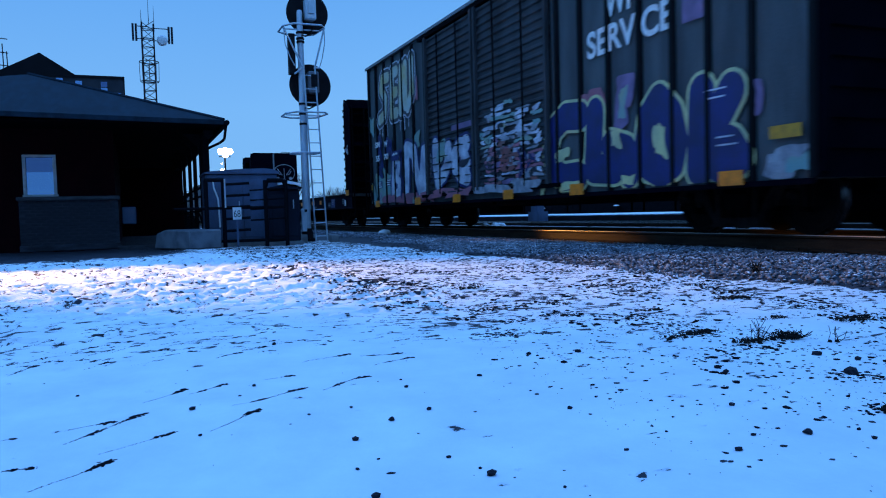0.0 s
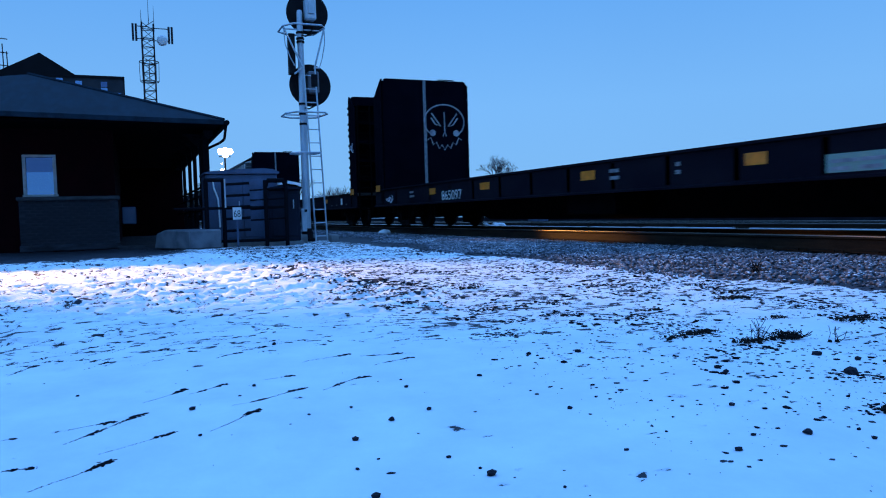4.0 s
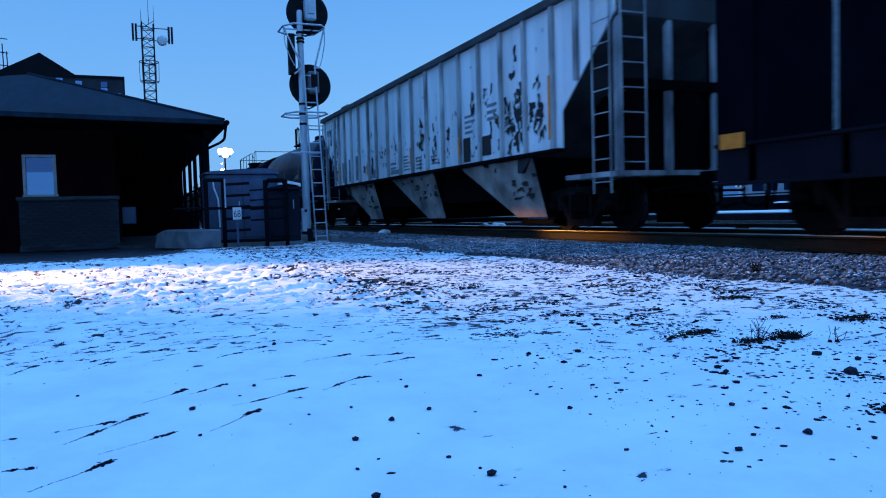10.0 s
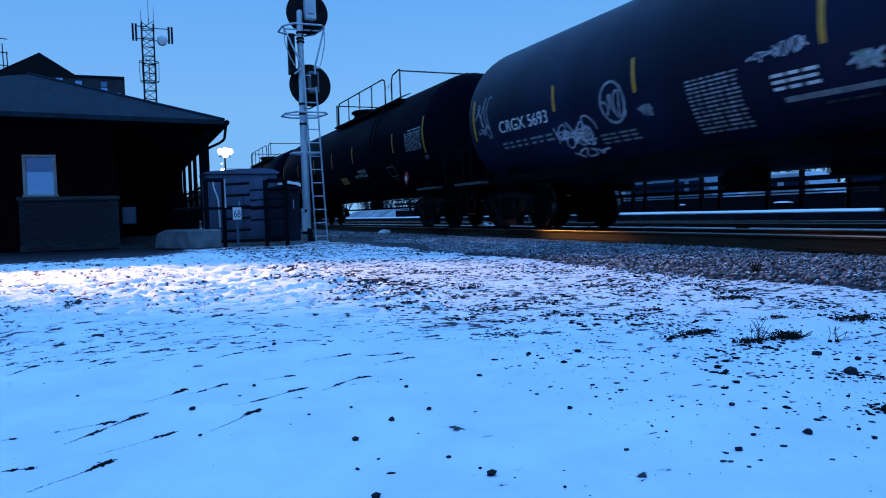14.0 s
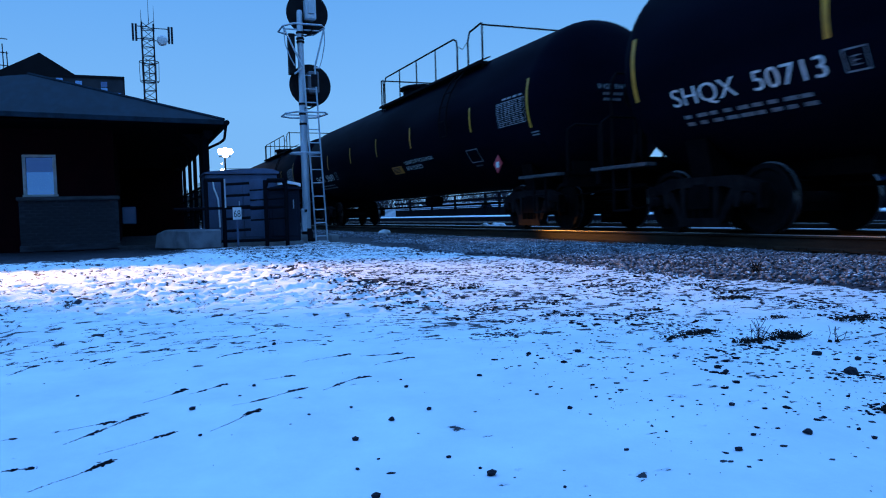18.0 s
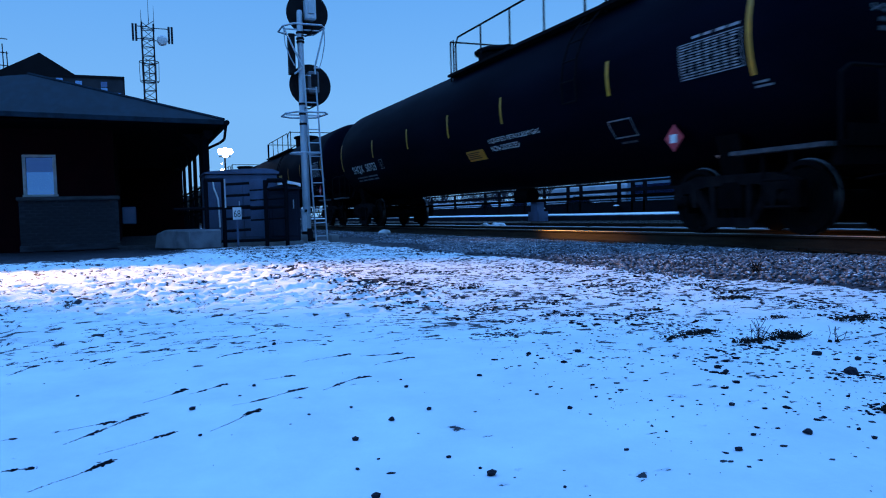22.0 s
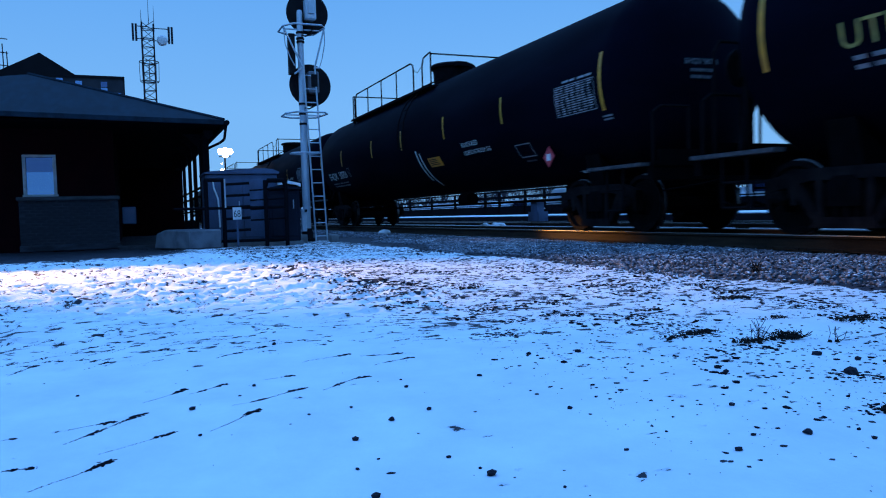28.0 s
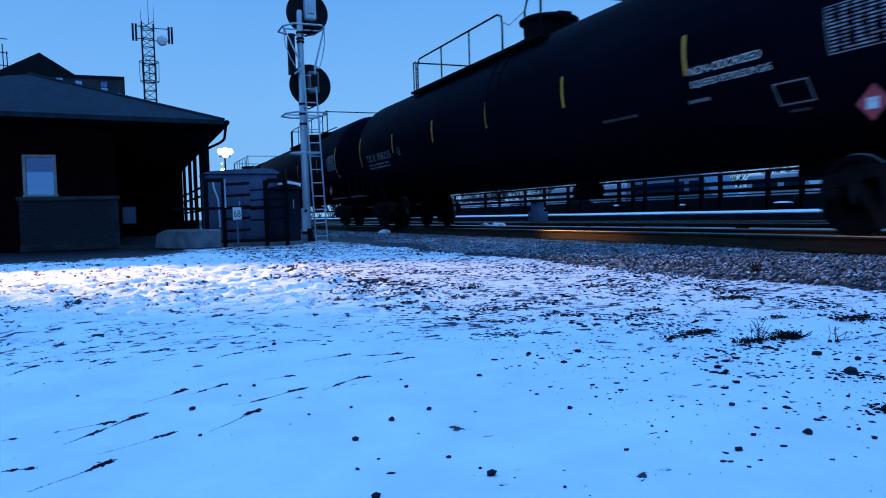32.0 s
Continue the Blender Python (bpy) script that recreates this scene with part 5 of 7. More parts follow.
    # heavy clusters of rust where the paint has let go
    for j, (sc, zc, n_, dx, dz, big) in enumerate(((76.20, 2.15, 26, 0.14, 0.30, 1.5), (75.70, 2.00, 12, 0.08, 0.20, 1.1), (76.85, 2.05, 22, 0.11, 0.34, 1.0), (77.75, 2.65, 6, 0.10, 0.12, 0.7), (78.46, 2.60, 3, 0.03, 0.14, 1.9),
                                                   (79.75, 2.00, 14, 0.08, 0.25, 0.9), (80.60, 1.95, 12, 0.06, 0.22, 1.1), (81.45, 1.95, 20, 0.08, 0.30, 1.1), (81.85, 2.15, 10, 0.20, 0.20, 0.6), (83.40, 2.10, 14, 0.16, 0.30, 0.7),
                                                   (84.60, 1.95, 10, 0.10, 0.25, 0.7), (85.50, 1.95, 12, 0.05, 0.25, 1.0), (86.35, 2.00, 8, 0.05, 0.22, 0.9), (86.95, 2.50, 6, 0.04, 0.20, 0.8), (89.40, 1.90, 16, 0.10, 0.30, 0.9))):
        for q in range(n_):
            w = (0.035 + 0.10 * rnd.random() ** 2) * big
            blob(S, -(sc - front) + rnd.gauss(0, dx) - w / 2, zc + rnd.gauss(0, dz), w, w * rnd.uniform(0.8, 2.2), Y, RUSTSPOT, 900 + 40 * j + q, 0.0135 + 0.00003 * (40 * j + q), 14, "rust_patch", 0.45)
    for s0, s1, z0, z1, m in ((78.59, 78.96, 1.48, 2.0, RUSTSPOT), (77.61, 78.04, 1.55, 1.95, RUSTSPOT), (85.10, 85.72, 1.5, 1.75, GREYPATCH), (83.08, 83.86, 1.5, 1.62, GREYPATCH),
                              (87.62, 88.15, 1.52, 2.25, GREYPATCH), (86.80, 87.35, 1.52, 2.3, GREYPATCH), (88.42, 88.95, 1.52, 2.2, GREYPATCH), (90.26, 90.90, 3.3, 3.5, GREYPATCH)):
        part("repaint_patch", patch(-(s1 - front), -(s0 - front), z0, z1, None, y=Y, lift=0.009, rows=1), m, S, "dark repainted rectangle")
    for s, z0, z1 in ((79.04, 1.6, 2.05), (75.23, 1.6, 2.7), (85.87, 1.6, 2.0), (82.10, 1.6, 2.1), (89.23, 1.5, 2.2)):
        part("reflector", patch(-(s - front) - 0.04, -(s - front) + 0.04, z0, z1, None, y=Y, lift=0.08, rows=1), ORANGE, S, "yellow reflector strip")
    for txt, s, z, w in (("83", 88.86, 1.62, 0.36), ("07", 88.06, 1.62, 0.36), ("42", 87.26, 1.66, 0.36), ("42", 87.24, 2.0, 0.30)):
        part("lettering", wrap(letters(txt, 0.22, w), -(s - front), z, y=Y, lift=0.013), G_DARK, S)
    for s, z0, z1, n in ((82.82, 1.52, 1.95, 5), (81.89, 1.5, 1.85, 4), (80.85, 1.55, 1.8, 3), (78.86, 2.05, 2.5, 4), (77.77, 2.2, 2.6, 3), (83.86, 1.6, 1.85, 2)):
        part("small_print", bars(B(), -(s - front) + 0.0, -(s - front) + 0.55, z0, z1, n, None, 0, 0.35, int(s * 10), 1, Y), GREYPATCH, S, "rows of small stencilled print")
    return car


def side_of(car):
    return [c for c in car.children if c.name.startswith("side_sheet")][0]


box_car(-13.6, 17.9, "plain dark box car ahead of the painted one", True)
box_car(4.3, 18.8, "grey-green box car with graffiti along its side", False)
flat_car(23.22, 24.88, "empty black bulkhead flat car with a sprayed face", 1)
flat_car(48.1, 24.4, "empty black bulkhead flat car with orange reflectors", 2)
hopper_car(72.5, 20.07)
tank_car(92.57, 13.52, "short", "short weathered black tank car with white tags", "CRGX 5693", 3, 1.53, 2.36)
tank_car(106.09, 21.02, "shqx", "long black pressure tank car with yellow stripes", "SHQX 50713", 4)
tank_car(127.11, 21.13, "shqx", "long black pressure tank car with yellow stripes", "SHQX 50691", 5)
tank_car(148.24, 21.25, "shqx", "long black pressure tank car with yellow stripes", "SHQX 50703", 6)
tank_car(169.49, 21.53, "U", "long black tank car with gold lettering", "UTLX 957968", 7)
tank_car(191.02, 21.12, "twin", "long black tank car with two slanting white stripes", "SHQX 50701", 8)
tank_car(212.14, 21.5, "T", "long black tank car with grey lettering", "TILX 308255", 10)
tank_car(233.64, 21.1, "shqx", "long black pressure tank car with yellow stripes", "SHQX 50706", 12)
tank_car(254.74, 21.1, "shqx", "long black pressure tank car with yellow stripes", "SHQX 50706", 13)


# ---------------------------------------------------------------- ground
def ground_material():
    m = bpy.data.materials.new("snow_over_soil")
    m.use_nodes = True
    n, l = m.node_tree.nodes, m.node_tree.links
    b = n["Principled BSDF"]
    co = n.new("ShaderNodeTexCoord")
    sep = n.new("ShaderNodeSeparateXYZ")
    l.new(co.outputs["Object"], sep.inputs[0])

    def noise_at(scale, detail, stretch=None, turn_z=0.0, rough=0.6, warp=0.0):
        t = n.new("ShaderNodeTexNoise")
        t.inputs["Scale"].default_value, t.inputs["Detail"].default_value = scale, detail
        t.inputs["Roughness"].default_value, t.inputs["Distortion"].default_value = rough, warp
        if stretch:
            mp = n.new("ShaderNodeMapping")
            mp.inputs["Rotation"].default_value[2] = radians(turn_z)
            mp.inputs["Scale"].default_value = stretch
            l.new(co.outputs["Object"], mp.inputs[0])
            l.new(mp.outputs[0], t.inputs["Vector"])
        else:
            l.new(co.outputs["Object"], t.inputs["Vector"])
        return t.outputs[0]

    def span(v, a, b_, lo, hi):
        r = n.new("ShaderNodeMapRange")
        r.interpolation_type = "SMOOTHSTEP"
        for k, q in zip(("From Min", "From Max", "To Min", "To Max"), (a, b_, lo, hi)):
            r.inputs[k].default_value = q
        l.new(v, r.inputs["Value"])
        return r.outputs[0]

    def op(kind, a, c):
        q = n.new("ShaderNodeMath")
        q.operation = kind
        for i, v in enumerate((a, c)):
            if isinstance(v, (int, float)):
                q.inputs[i].default_value = v
            else:
                l.new(v, q.inputs[i])
        return q.outputs[0]

    y, x = sep.outputs["Y"], sep.outputs["X"]
    # how bare the ground is: little by the camera, more among the stones, nearly all in the ballast
    wob = op("MULTIPLY", op("SUBTRACT", noise_at(0.9, 4), 0.5), 2.4)
    yy = op("ADD", y, wob)
    bare = op("ADD", span(yy, 1.0, 1.9, 0.0, 0.058), span(op("ADD", y, op("MULTIPLY", wob, 0.35)), 4.45, 5.0, 0.0, 0.40))
    bare = op("ADD", bare, span(x, -11.0, -17.0, 0.0, 0.03))
    bare = op("ADD", bare, span(x, -3.4, -2.5, 0.0, -0.026))
    bare = op("ADD", bare, op("MULTIPLY", span(x, -2.7, -4.2, 0.0, 0.054), span(y, 1.6, 0.4, 0.3, 1.0)))
    bare = op("ADD", bare, op("MULTIPLY", span(op("ADD", x, op("MULTIPLY", wob, 0.5)), -13.0, -15.2, 0.0, 1.0), span(y, 1.6, -0.6, 0.02, 0.30)))
    bare = op("ADD", bare, op("MULTIPLY", op("MULTIPLY", span(yy, 1.2, 1.7, 0.0, 0.012), span(yy, 3.2, 2.2, 0.0, 1.0)), span(x, -3.0, -4.2, 0.0, 1.0)))
    speck = noise_at(14.0, 9, (1.0, 0.72, 1.0), 25, 0.60, 0.0)
    streak = noise_at(8.0, 8, (1.0, 0.20, 1.0), -30, 0.62, 0.0)
    clump = noise_at(1.7, 4, None, 0, 0.6)
    lift = op("ADD", op("MULTIPLY", speck, 0.58), op("ADD", op("MULTIPLY", streak, 0.27), op("MULTIPLY", clump, 0.15)))
    level = op("ADD", lift, bare)
    soil = span(level, 0.613, 0.619, 0.0, 1.0)
    deep = span(level, 0.585, 0.630, 0.0, 1.0)
    dusty = noise_at(45.0, 6)
    snow_c, soil_c, mix = n.new("ShaderNodeValToRGB"), n.new("ShaderNodeValToRGB"), n.new("ShaderNodeMix")
    snow_c.color_ramp.elements[0].color, snow_c.color_ramp.elements[1].color = (0.70, 0.72, 0.76, 1), (0.86, 0.87, 0.89, 1)
    snow_c.color_ramp.elements[0].position, snow_c.color_ramp.elements[1].position = 0.3, 0.7
    soil_c.color_ramp.elements[0].color, soil_c.color_ramp.elements[1].color = (0.004, 0.005, 0.010, 1), (0.014, 0.016, 0.028, 1)
    l.new(noise_at(2.6, 6), snow_c.inputs[0])
    l.new(dusty, soil_c.inputs[0])
    mix.data_type = "RGBA"
    l.new(soil, mix.inputs["Factor"])
    l.new(snow_c.outputs[0], mix.inputs["A"])
    l.new(soil_c.outputs[0], mix.inputs["B"])
    l.new(mix.outputs["Result"], b.inputs["Base Color"])
    b.inputs["Roughness"].default_value = 0.75
    bp, bp2 = n.new("ShaderNodeBump"), n.new("ShaderNodeBump")
    bp.inputs["Strength"].default_value, bp.inputs["Distance"].default_value = 0.45, 0.02
    bp2.inputs["Strength"].default_value, bp2.inputs["Distance"].default_value = 0.25, 0.012
    tramp = op("MULTIPLY", op("MULTIPLY", noise_at(7.0, 5, (1.0, 0.6, 1.0), 20, 0.55, 0.6), span(x, -3.5, -6.0, 0.0, 1.0)), 1.6)
    l.new(op("SUBTRACT", tramp, deep), bp.inputs["Height"])
    l.new(noise_at(60.0, 6), bp2.inputs["Height"])
    l.new(bp2.outputs[0], bp.inputs["Normal"])
    l.new(bp.outputs[0], b.inputs["Normal"])
    return m


PRINTS = {}
rp = random.Random(77)
for k in range(2400):
    px, py = -4.0 - 9.0 * rp.random() ** 0.8, rp.uniform(-2.3, 2.0)
    if rp.random() > 0.25 + 0.75 * min(1.0, (-4.0 - px) / 2.2):
        continue
    ang = 1.57 + rp.gauss(0.0, 0.35)
    dent = (px, py, math.cos(ang), math.sin(ang), rp.uniform(0.07, 0.16), rp.uniform(0.040, 0.065), rp.uniform(0.025, 0.065))
    for i in range(-1, 2):
        for j in range(-1, 2):
            PRINTS.setdefault((int(px // 0.2) + i, int(py // 0.2) + j), []).append(dent)


def trodden(x, y):
    """Footprints pressed into the snow, with a soft rim."""
    low = 0.0
    for px, py, c, s, a, b, d in PRINTS.get((int(x // 0.2), int(y // 0.2)), ()):
        u, v = (x - px) * c + (y - py) * s, -(x - px) * s + (y - py) * c
        q = (u / a) ** 2 + (v / b) ** 2
        if q < 1.0:
            low = min(low, -d * (1 - q * q))
        elif q < 1.9:
            low = low if low < 0 else max(low, 0.25 * d * (1.9 - q) / 0.9)
    return low


def swell(x, y):
    near = math.exp(-((y - 7.5) / 2.6) ** 2)
    trod = max(0.0, min(1.0, (-3.6 - x) / 2.5)) * (1.0 if y < 2.4 else 0.5)
    q = noise.noise((x * 4.2, y * 5.2, 9.0))
    return (0.030 * trod * min(q, 0.15) + 0.035 * (noise.noise((x * 0.45, y * 0.45, 0.3))) + 0.016 * noise.noise((x * 1.9, y * 1.9, 1.7)) + 0.008 * noise.noise((x * 6, y * 6, 4.0))) * (1 - 0.9 * near) - 0.012 + (trodden(x, y) if -13.5 < x < -3.8 and -2.4 < y < 2.2 else 0.0)


def spaced(marks):
    out = []
    for a, b, step in marks:
        out += list(np.arange(a, b, step))
    return out


gx = spaced(((-2500, -300, 200), (-300, -60, 20), (-60, -18, 1.0), (-18, -14, 0.2), (-14, -11, 0.06), (-11, 0.6, 0.032), (0.6, 12, 0.6), (12, 100, 12), (100, 1500, 200)))
gy = spaced(((-1500, -100, 200), (-100, -14, 10), (-14, -2.4, 0.5), (-2.4, 5.6, 0.035), (5.6, 9.0, 0.3), (9, 40, 2), (40, 300, 20), (300, 2500, 200)))
verts = [(x, y, swell(x, y) if -60 < x < 12 and -14 < y < 40 else -0.012) for x in gx for y in gy]
ny = len(gy)
faces = [(i * ny + j, (i + 1) * ny + j, (i + 1) * ny + j + 1, i * ny + j + 1) for i in range(len(gx) - 1) for j in range(ny - 1)]
gm = bpy.data.meshes.new("ground")
gm.from_pydata(verts, [], faces)
for p in gm.polygons:
    p.use_smooth = True
gm.materials.append(ground_material())
tagged(new("ground", gm), "thin snow over frozen soil and scattered stones", "ground", kind="structure")


# ---------------------------------------------------------------- stones
def stone_shape(seed):
    bm = B()
    bmesh.ops.create_icosphere(bm, subdivisions=1, radius=1.0)
    rnd = random.Random(seed)
    for v in bm.verts:
        v.co *= rnd.uniform(0.6, 1.2)
        v.co.z *= 0.72
    bm.verts.ensure_lookup_table()
    co = np.array([v.co[:] for v in bm.verts])
    fa = np.array([[v.index for v in f.verts] for f in bm.faces])
    bm.free()
    return co, fa


SHAPES = [stone_shape(s) for s in range(8)]


def strew(name, places, sizes, material, label, category, seed, flat=1.0, sunk=0.2):
    """Many stones as one mesh."""
    rng = np.random.default_rng(seed)
    V, F, base = [], [], 0
    for (x, y, z), s in zip(places, sizes):
        co, fa = SHAPES[rng.integers(8)]
        a = rng.uniform(0, 6.28)
        st = rng.uniform(0.75, 1.35, 3) * s
        c = co * st * (1, 1, flat)
        c = np.stack([c[:, 0] * math.cos(a) - c[:, 1] * math.sin(a), c[:, 0] * math.sin(a) + c[:, 1] * math.cos(a), c[:, 2]], 1)
        V.append(c + (x, y, z + s * flat * (0.5 - sunk)))
        F.append(fa + base)
        base += len(co)
    V, F = np.concatenate(V), np.concatenate(F)
    me = bpy.data.meshes.new(name)
    me.vertices.add(len(V))
    me.vertices.foreach_set("co", V.ravel())
    me.loops.add(F.size)
    me.loops.foreach_set("vertex_index", F.ravel().astype(np.int32))
    me.polygons.add(len(F))
    me.polygons.foreach_set("loop_start", np.arange(0, F.size, 3, dtype=np.int32))
    me.update(calc_edges=True)
    me.materials.append(material)
    return tagged(new(name, me), label, category, kind="stuff")


def island_tint(name, dark, pale, snow=0.0):
    """Stone material whose tone differs from stone to stone; snow lies on upward faces."""
    m = bpy.data.materials.new(name)
    m.use_nodes = True
    n, l = m.node_tree.nodes, m.node_tree.links
    b = n["Principled BSDF"]
    g, r, nz, mx = n.new("ShaderNodeNewGeometry"), n.new("ShaderNodeValToRGB"), n.new("ShaderNodeTexNoise"), n.new("ShaderNodeMix")
    co = n.new("ShaderNodeTexCoord")
    nz.inputs["Scale"].default_value, nz.inputs["Detail"].default_value = 30, 5
    l.new(co.outputs["Object"], nz.inputs["Vector"])
    r.color_ramp.elements[0].color, r.color_ramp.elements[1].color = (*dark, 1), (*pale, 1)
    l.new(g.outputs["Random Per Island"], r.inputs[0])
    mx.data_type, mx.blend_type = "RGBA", "OVERLAY"
    mx.inputs["Factor"].default_value = 0.6
    l.new(r.outputs[0], mx.inputs["A"])
    l.new(nz.outputs[0], mx.inputs["B"])
    last = mx.outputs["Result"]
    if snow:
        sp, mr, nz2, ad, sm = n.new("ShaderNodeSeparateXYZ"), n.new("ShaderNodeMapRange"), n.new("ShaderNodeTexNoise"), n.new("ShaderNodeMath"), n.new("ShaderNodeMix")
        nz2.inputs["Scale"].default_value = 3.0
        l.new(co.outputs["Object"], nz2.inputs["Vector"])
        l.new(g.outputs["Normal"], sp.inputs[0])
        ad.operation = "ADD"
        l.new(sp.outputs["Z"], ad.inputs[0])
        l.new(nz2.outputs[0], ad.inputs[1])
        mr.inputs["From Min"].default_value, mr.inputs["From Max"].default_value = 1.46 - snow, 1.56 - snow
        l.new(ad.outputs[0], mr.inputs["Value"])
        sm.data_type = "RGBA"
        l.new(mr.outputs[0], sm.inputs["Factor"])
        l.new(last, sm.inputs["A"])
        sm.inputs["B"].default_value = (0.8, 0.82, 0.85, 1)
        last = sm.outputs["Result"]
    l.new(last, b.inputs["Base Color"])
    b.inputs["Roughness"].default_value = 0.8
    bp = n.new("ShaderNodeBump")
    bp.inputs["Strength"].default_value, bp.inputs["Distance"].default_value = 0.5, 0.01
    l.new(nz.outputs[0], bp.inputs["Height"])
    l.new(bp.outputs[0], b.inputs["Normal"])
    return m


rng = np.random.default_rng(5)
# ballast shoulder between the snow and the near rail
n_b = 56000
bx_ = np.concatenate([rng.uniform(-16, 1.5, n_b // 2), rng.uniform(-40, -10, n_b // 2)])
by_ = 4.5 + 2.9 * rng.random(n_b) ** 0.75 + 0.25 * np.sin(bx_ * 1.3) + np.clip((-bx_ - 9) * 0.10, 0, 1.6)
keep = (by_ < 7.45) & (by_ > 4.3)
strew("ballast_stones", [(x, y, swell(x, y) + 0.005 + 0.02 * max(0, min(1, (y - 5) / 2))) for x, y in zip(bx_[keep], by_[keep])], 0.008 + 0.021 * rng.random(keep.sum()) ** 1.5,
      island_tint("grey_ballast", (0.010, 0.012, 0.018), (0.20, 0.22, 0.265), 0.03), "grey crushed-stone ballast with a dusting of snow", "ballast", 6, 0.9)
# ballast between and beyond the rails
bx_, by_ = rng.uniform(-42, 0, 9000), rng.uniform(7.7, 14.0, 9000)
strew("ballast_bed", [(x, y, 0.01) for x, y in zip(bx_, by_)], rng.uniform(0.025, 0.055, 9000), island_tint("dark_ballast", (0.018, 0.016, 0.016), (0.08, 0.075, 0.07), 0.04),
      "dark ballast between the tracks", "ballast", 7, 0.9)
# small stones on the snow, denser towards the track
n_p = 13000
py_ = rng.uniform(-1.5, 5.2, n_p)
px_ = -1.2 - 15 * rng.random(n_p) ** 1.7
dens = np.clip(0.05 + 0.5 * np.clip((py_ - 1.1) / 1.0, 0, 1) + 0.5 * np.clip((py_ - 3.0) / 1.5, 0, 1), 0, 1)
keep = rng.random(n_p) < dens
strew("pebbles", [(x, y, swell(x, y)) for x, y in zip(px_[keep], py_[keep])], (0.004 + 0.015 * rng.random(keep.sum()) ** 3) * np.clip(0.4 + 0.13 * (-px_[keep] - 0.9), 0.4, 1.0), island_tint("dark_pebbles", (0.010, 0.010, 0.013), (0.040, 0.038, 0.042), 0.0),
      "small dark stones strewn on the snow", "pebbles", 8, 0.55, 0.35)

# clods of soil standing through the snow, in drifts
pts, siz = [], []
rc = random.Random(31)
while len(pts) < 5000:
    x, y = -1.4 - 14 * rc.random() ** 1.3, rc.uniform(1.15, 4.9)
    thick = noise.noise((x * 1.1, y * 1.5, 2.2)) + 0.6 * noise.noise((x * 3.3, y * 3.3, 5.0))
    band = 0.25 if (x < -3.2 and 1.3 < y - 0.03 * (x + 3) < 2.4) else 0.0
    if thick + band > -0.22 + 0.62 * rc.random() and rc.random() < (y - 1.35 + 0.25 * thick) / (0.9 if x > -4.5 else 0.3):
        pts.append((x, y, swell(x, y)))
        siz.append((0.005 + 0.021 * rc.random() ** 2.4) * min(1.0, 0.55 + 0.12 * max(0.0, -x - 0.9)))
# thick patches of bare clods: x, y, half width
for x0, y0, w in ((-5.71, 1.55, 0.18), (-5.41, 1.6, 0.13), (-4.64, 1.53, 0.09), (-6.26, 1.96, 0.2), (-6.05, 2.21, 0.15), (-4.6, 1.83, 0.1), (-4.22, 2.1, 0.13), (-4.23, 2.59, 0.1), (-3.7, 1.96, 0.1), (-3.28, 1.7, 0.07), (-3.98, 1.77, 0.08),
                  (-3.68, 2.32, 0.1), (-4.17, 3.95, 0.13), (-3.73, 3.68, 0.16), (-3.05, 2.54, 0.12), (-2.71, 2.42, 0.13), (-2.32, 2.37, 0.15), (-2.7, 3.43, 0.17), (-3.08, 3.68, 0.15), (-3.36, 3.77, 0.16), (-4.62, 3.58, 0.2),
                  (-5.02, 3.45, 0.19), (-3.38, 2.62, 0.13), (-7.0, 2.43, 0.23), (-7.0, 2.93, 0.23), (-7.19, 3.82, 0.31), (-6.31, 3.67, 0.22), (-1.42, 1.94, 0.06), (-1.72, 2.25, 0.09)):
    for k in range(int(70 + 300 * w)):
        side, deep = rc.gauss(0, w * 0.75), rc.gauss(0, w * 0.55)
        far = math.hypot(x0, y0)
        x, y = x0 + (x0 * deep + y0 * side) / far, y0 + (y0 * deep - x0 * side) / far
        pts.append((x, y, swell(x, y)))
        siz.append((0.003 + 0.012 * rc.random() ** 2) * min(1.3, 0.4 + far * 0.13))
strew("soil_clods", pts, siz, SOIL, "dark clods of frozen soil showing through the snow", "soil", 12, 0.5, 0.3)

# a litter of small stones where the snow has worn thin
pts, siz = [], []
while len(pts) < 900:
    x, y = rc.uniform(-3.4, -1.0), rc.uniform(1.2, 3.0)
    if y + 0.45 * x > 0.35 - 0.9 * rc.random() ** 2 and noise.noise((x * 2.2, y * 2.2, 8.0)) > -0.25:
        pts.append((x, y, swell(x, y)))
        siz.append(0.0015 + 0.0075 * rc.random() ** 3)
strew("stone_litter", pts, siz, SOIL, "small dark stones and crumbs on thin snow", "pebbles", 14, 0.55, 0.3)

NEAR_STONES = ((-1.53, 0.47, 14), (-1.93, 0.54, 11), (-1.71, 0.48, 9), (-2.03, 0.68, 12), (-2.43, 0.15, 14), (-2.86, -0.2, 9), (-3.45, 0.59, 12), (-2.51, 0.88, 8), (-2.06, 0.81, 12), (-2.22, 0.61, 6), (-2.19, 0.47, 8),
               (-2.67, 0.38, 10), (-2.13, 0.15, 7), (-2.63, 1.72, 21), (-1.98, 1.91, 12), (-2.06, 2.45, 25), (-1.91, 2.48, 20), (-1.77, 2.26, 27), (-2.41, 1.15, 13), (-1.9, 1.21, 12), (-1.52, 0.75, 14), (-1.68, 0.71, 10),
               (-1.36, 0.85, 5), (-1.5, 1.12, 8), (-1.65, 1.61, 15), (-1.36, 1.58, 14), (-1.41, 1.45, 9), (-1.27, 1.71, 11), (-2.37, 0.85, 9), (-1.76, 0.55, 6), (-1.58, 0.75, 6), (-1.35, 1.34, 12))
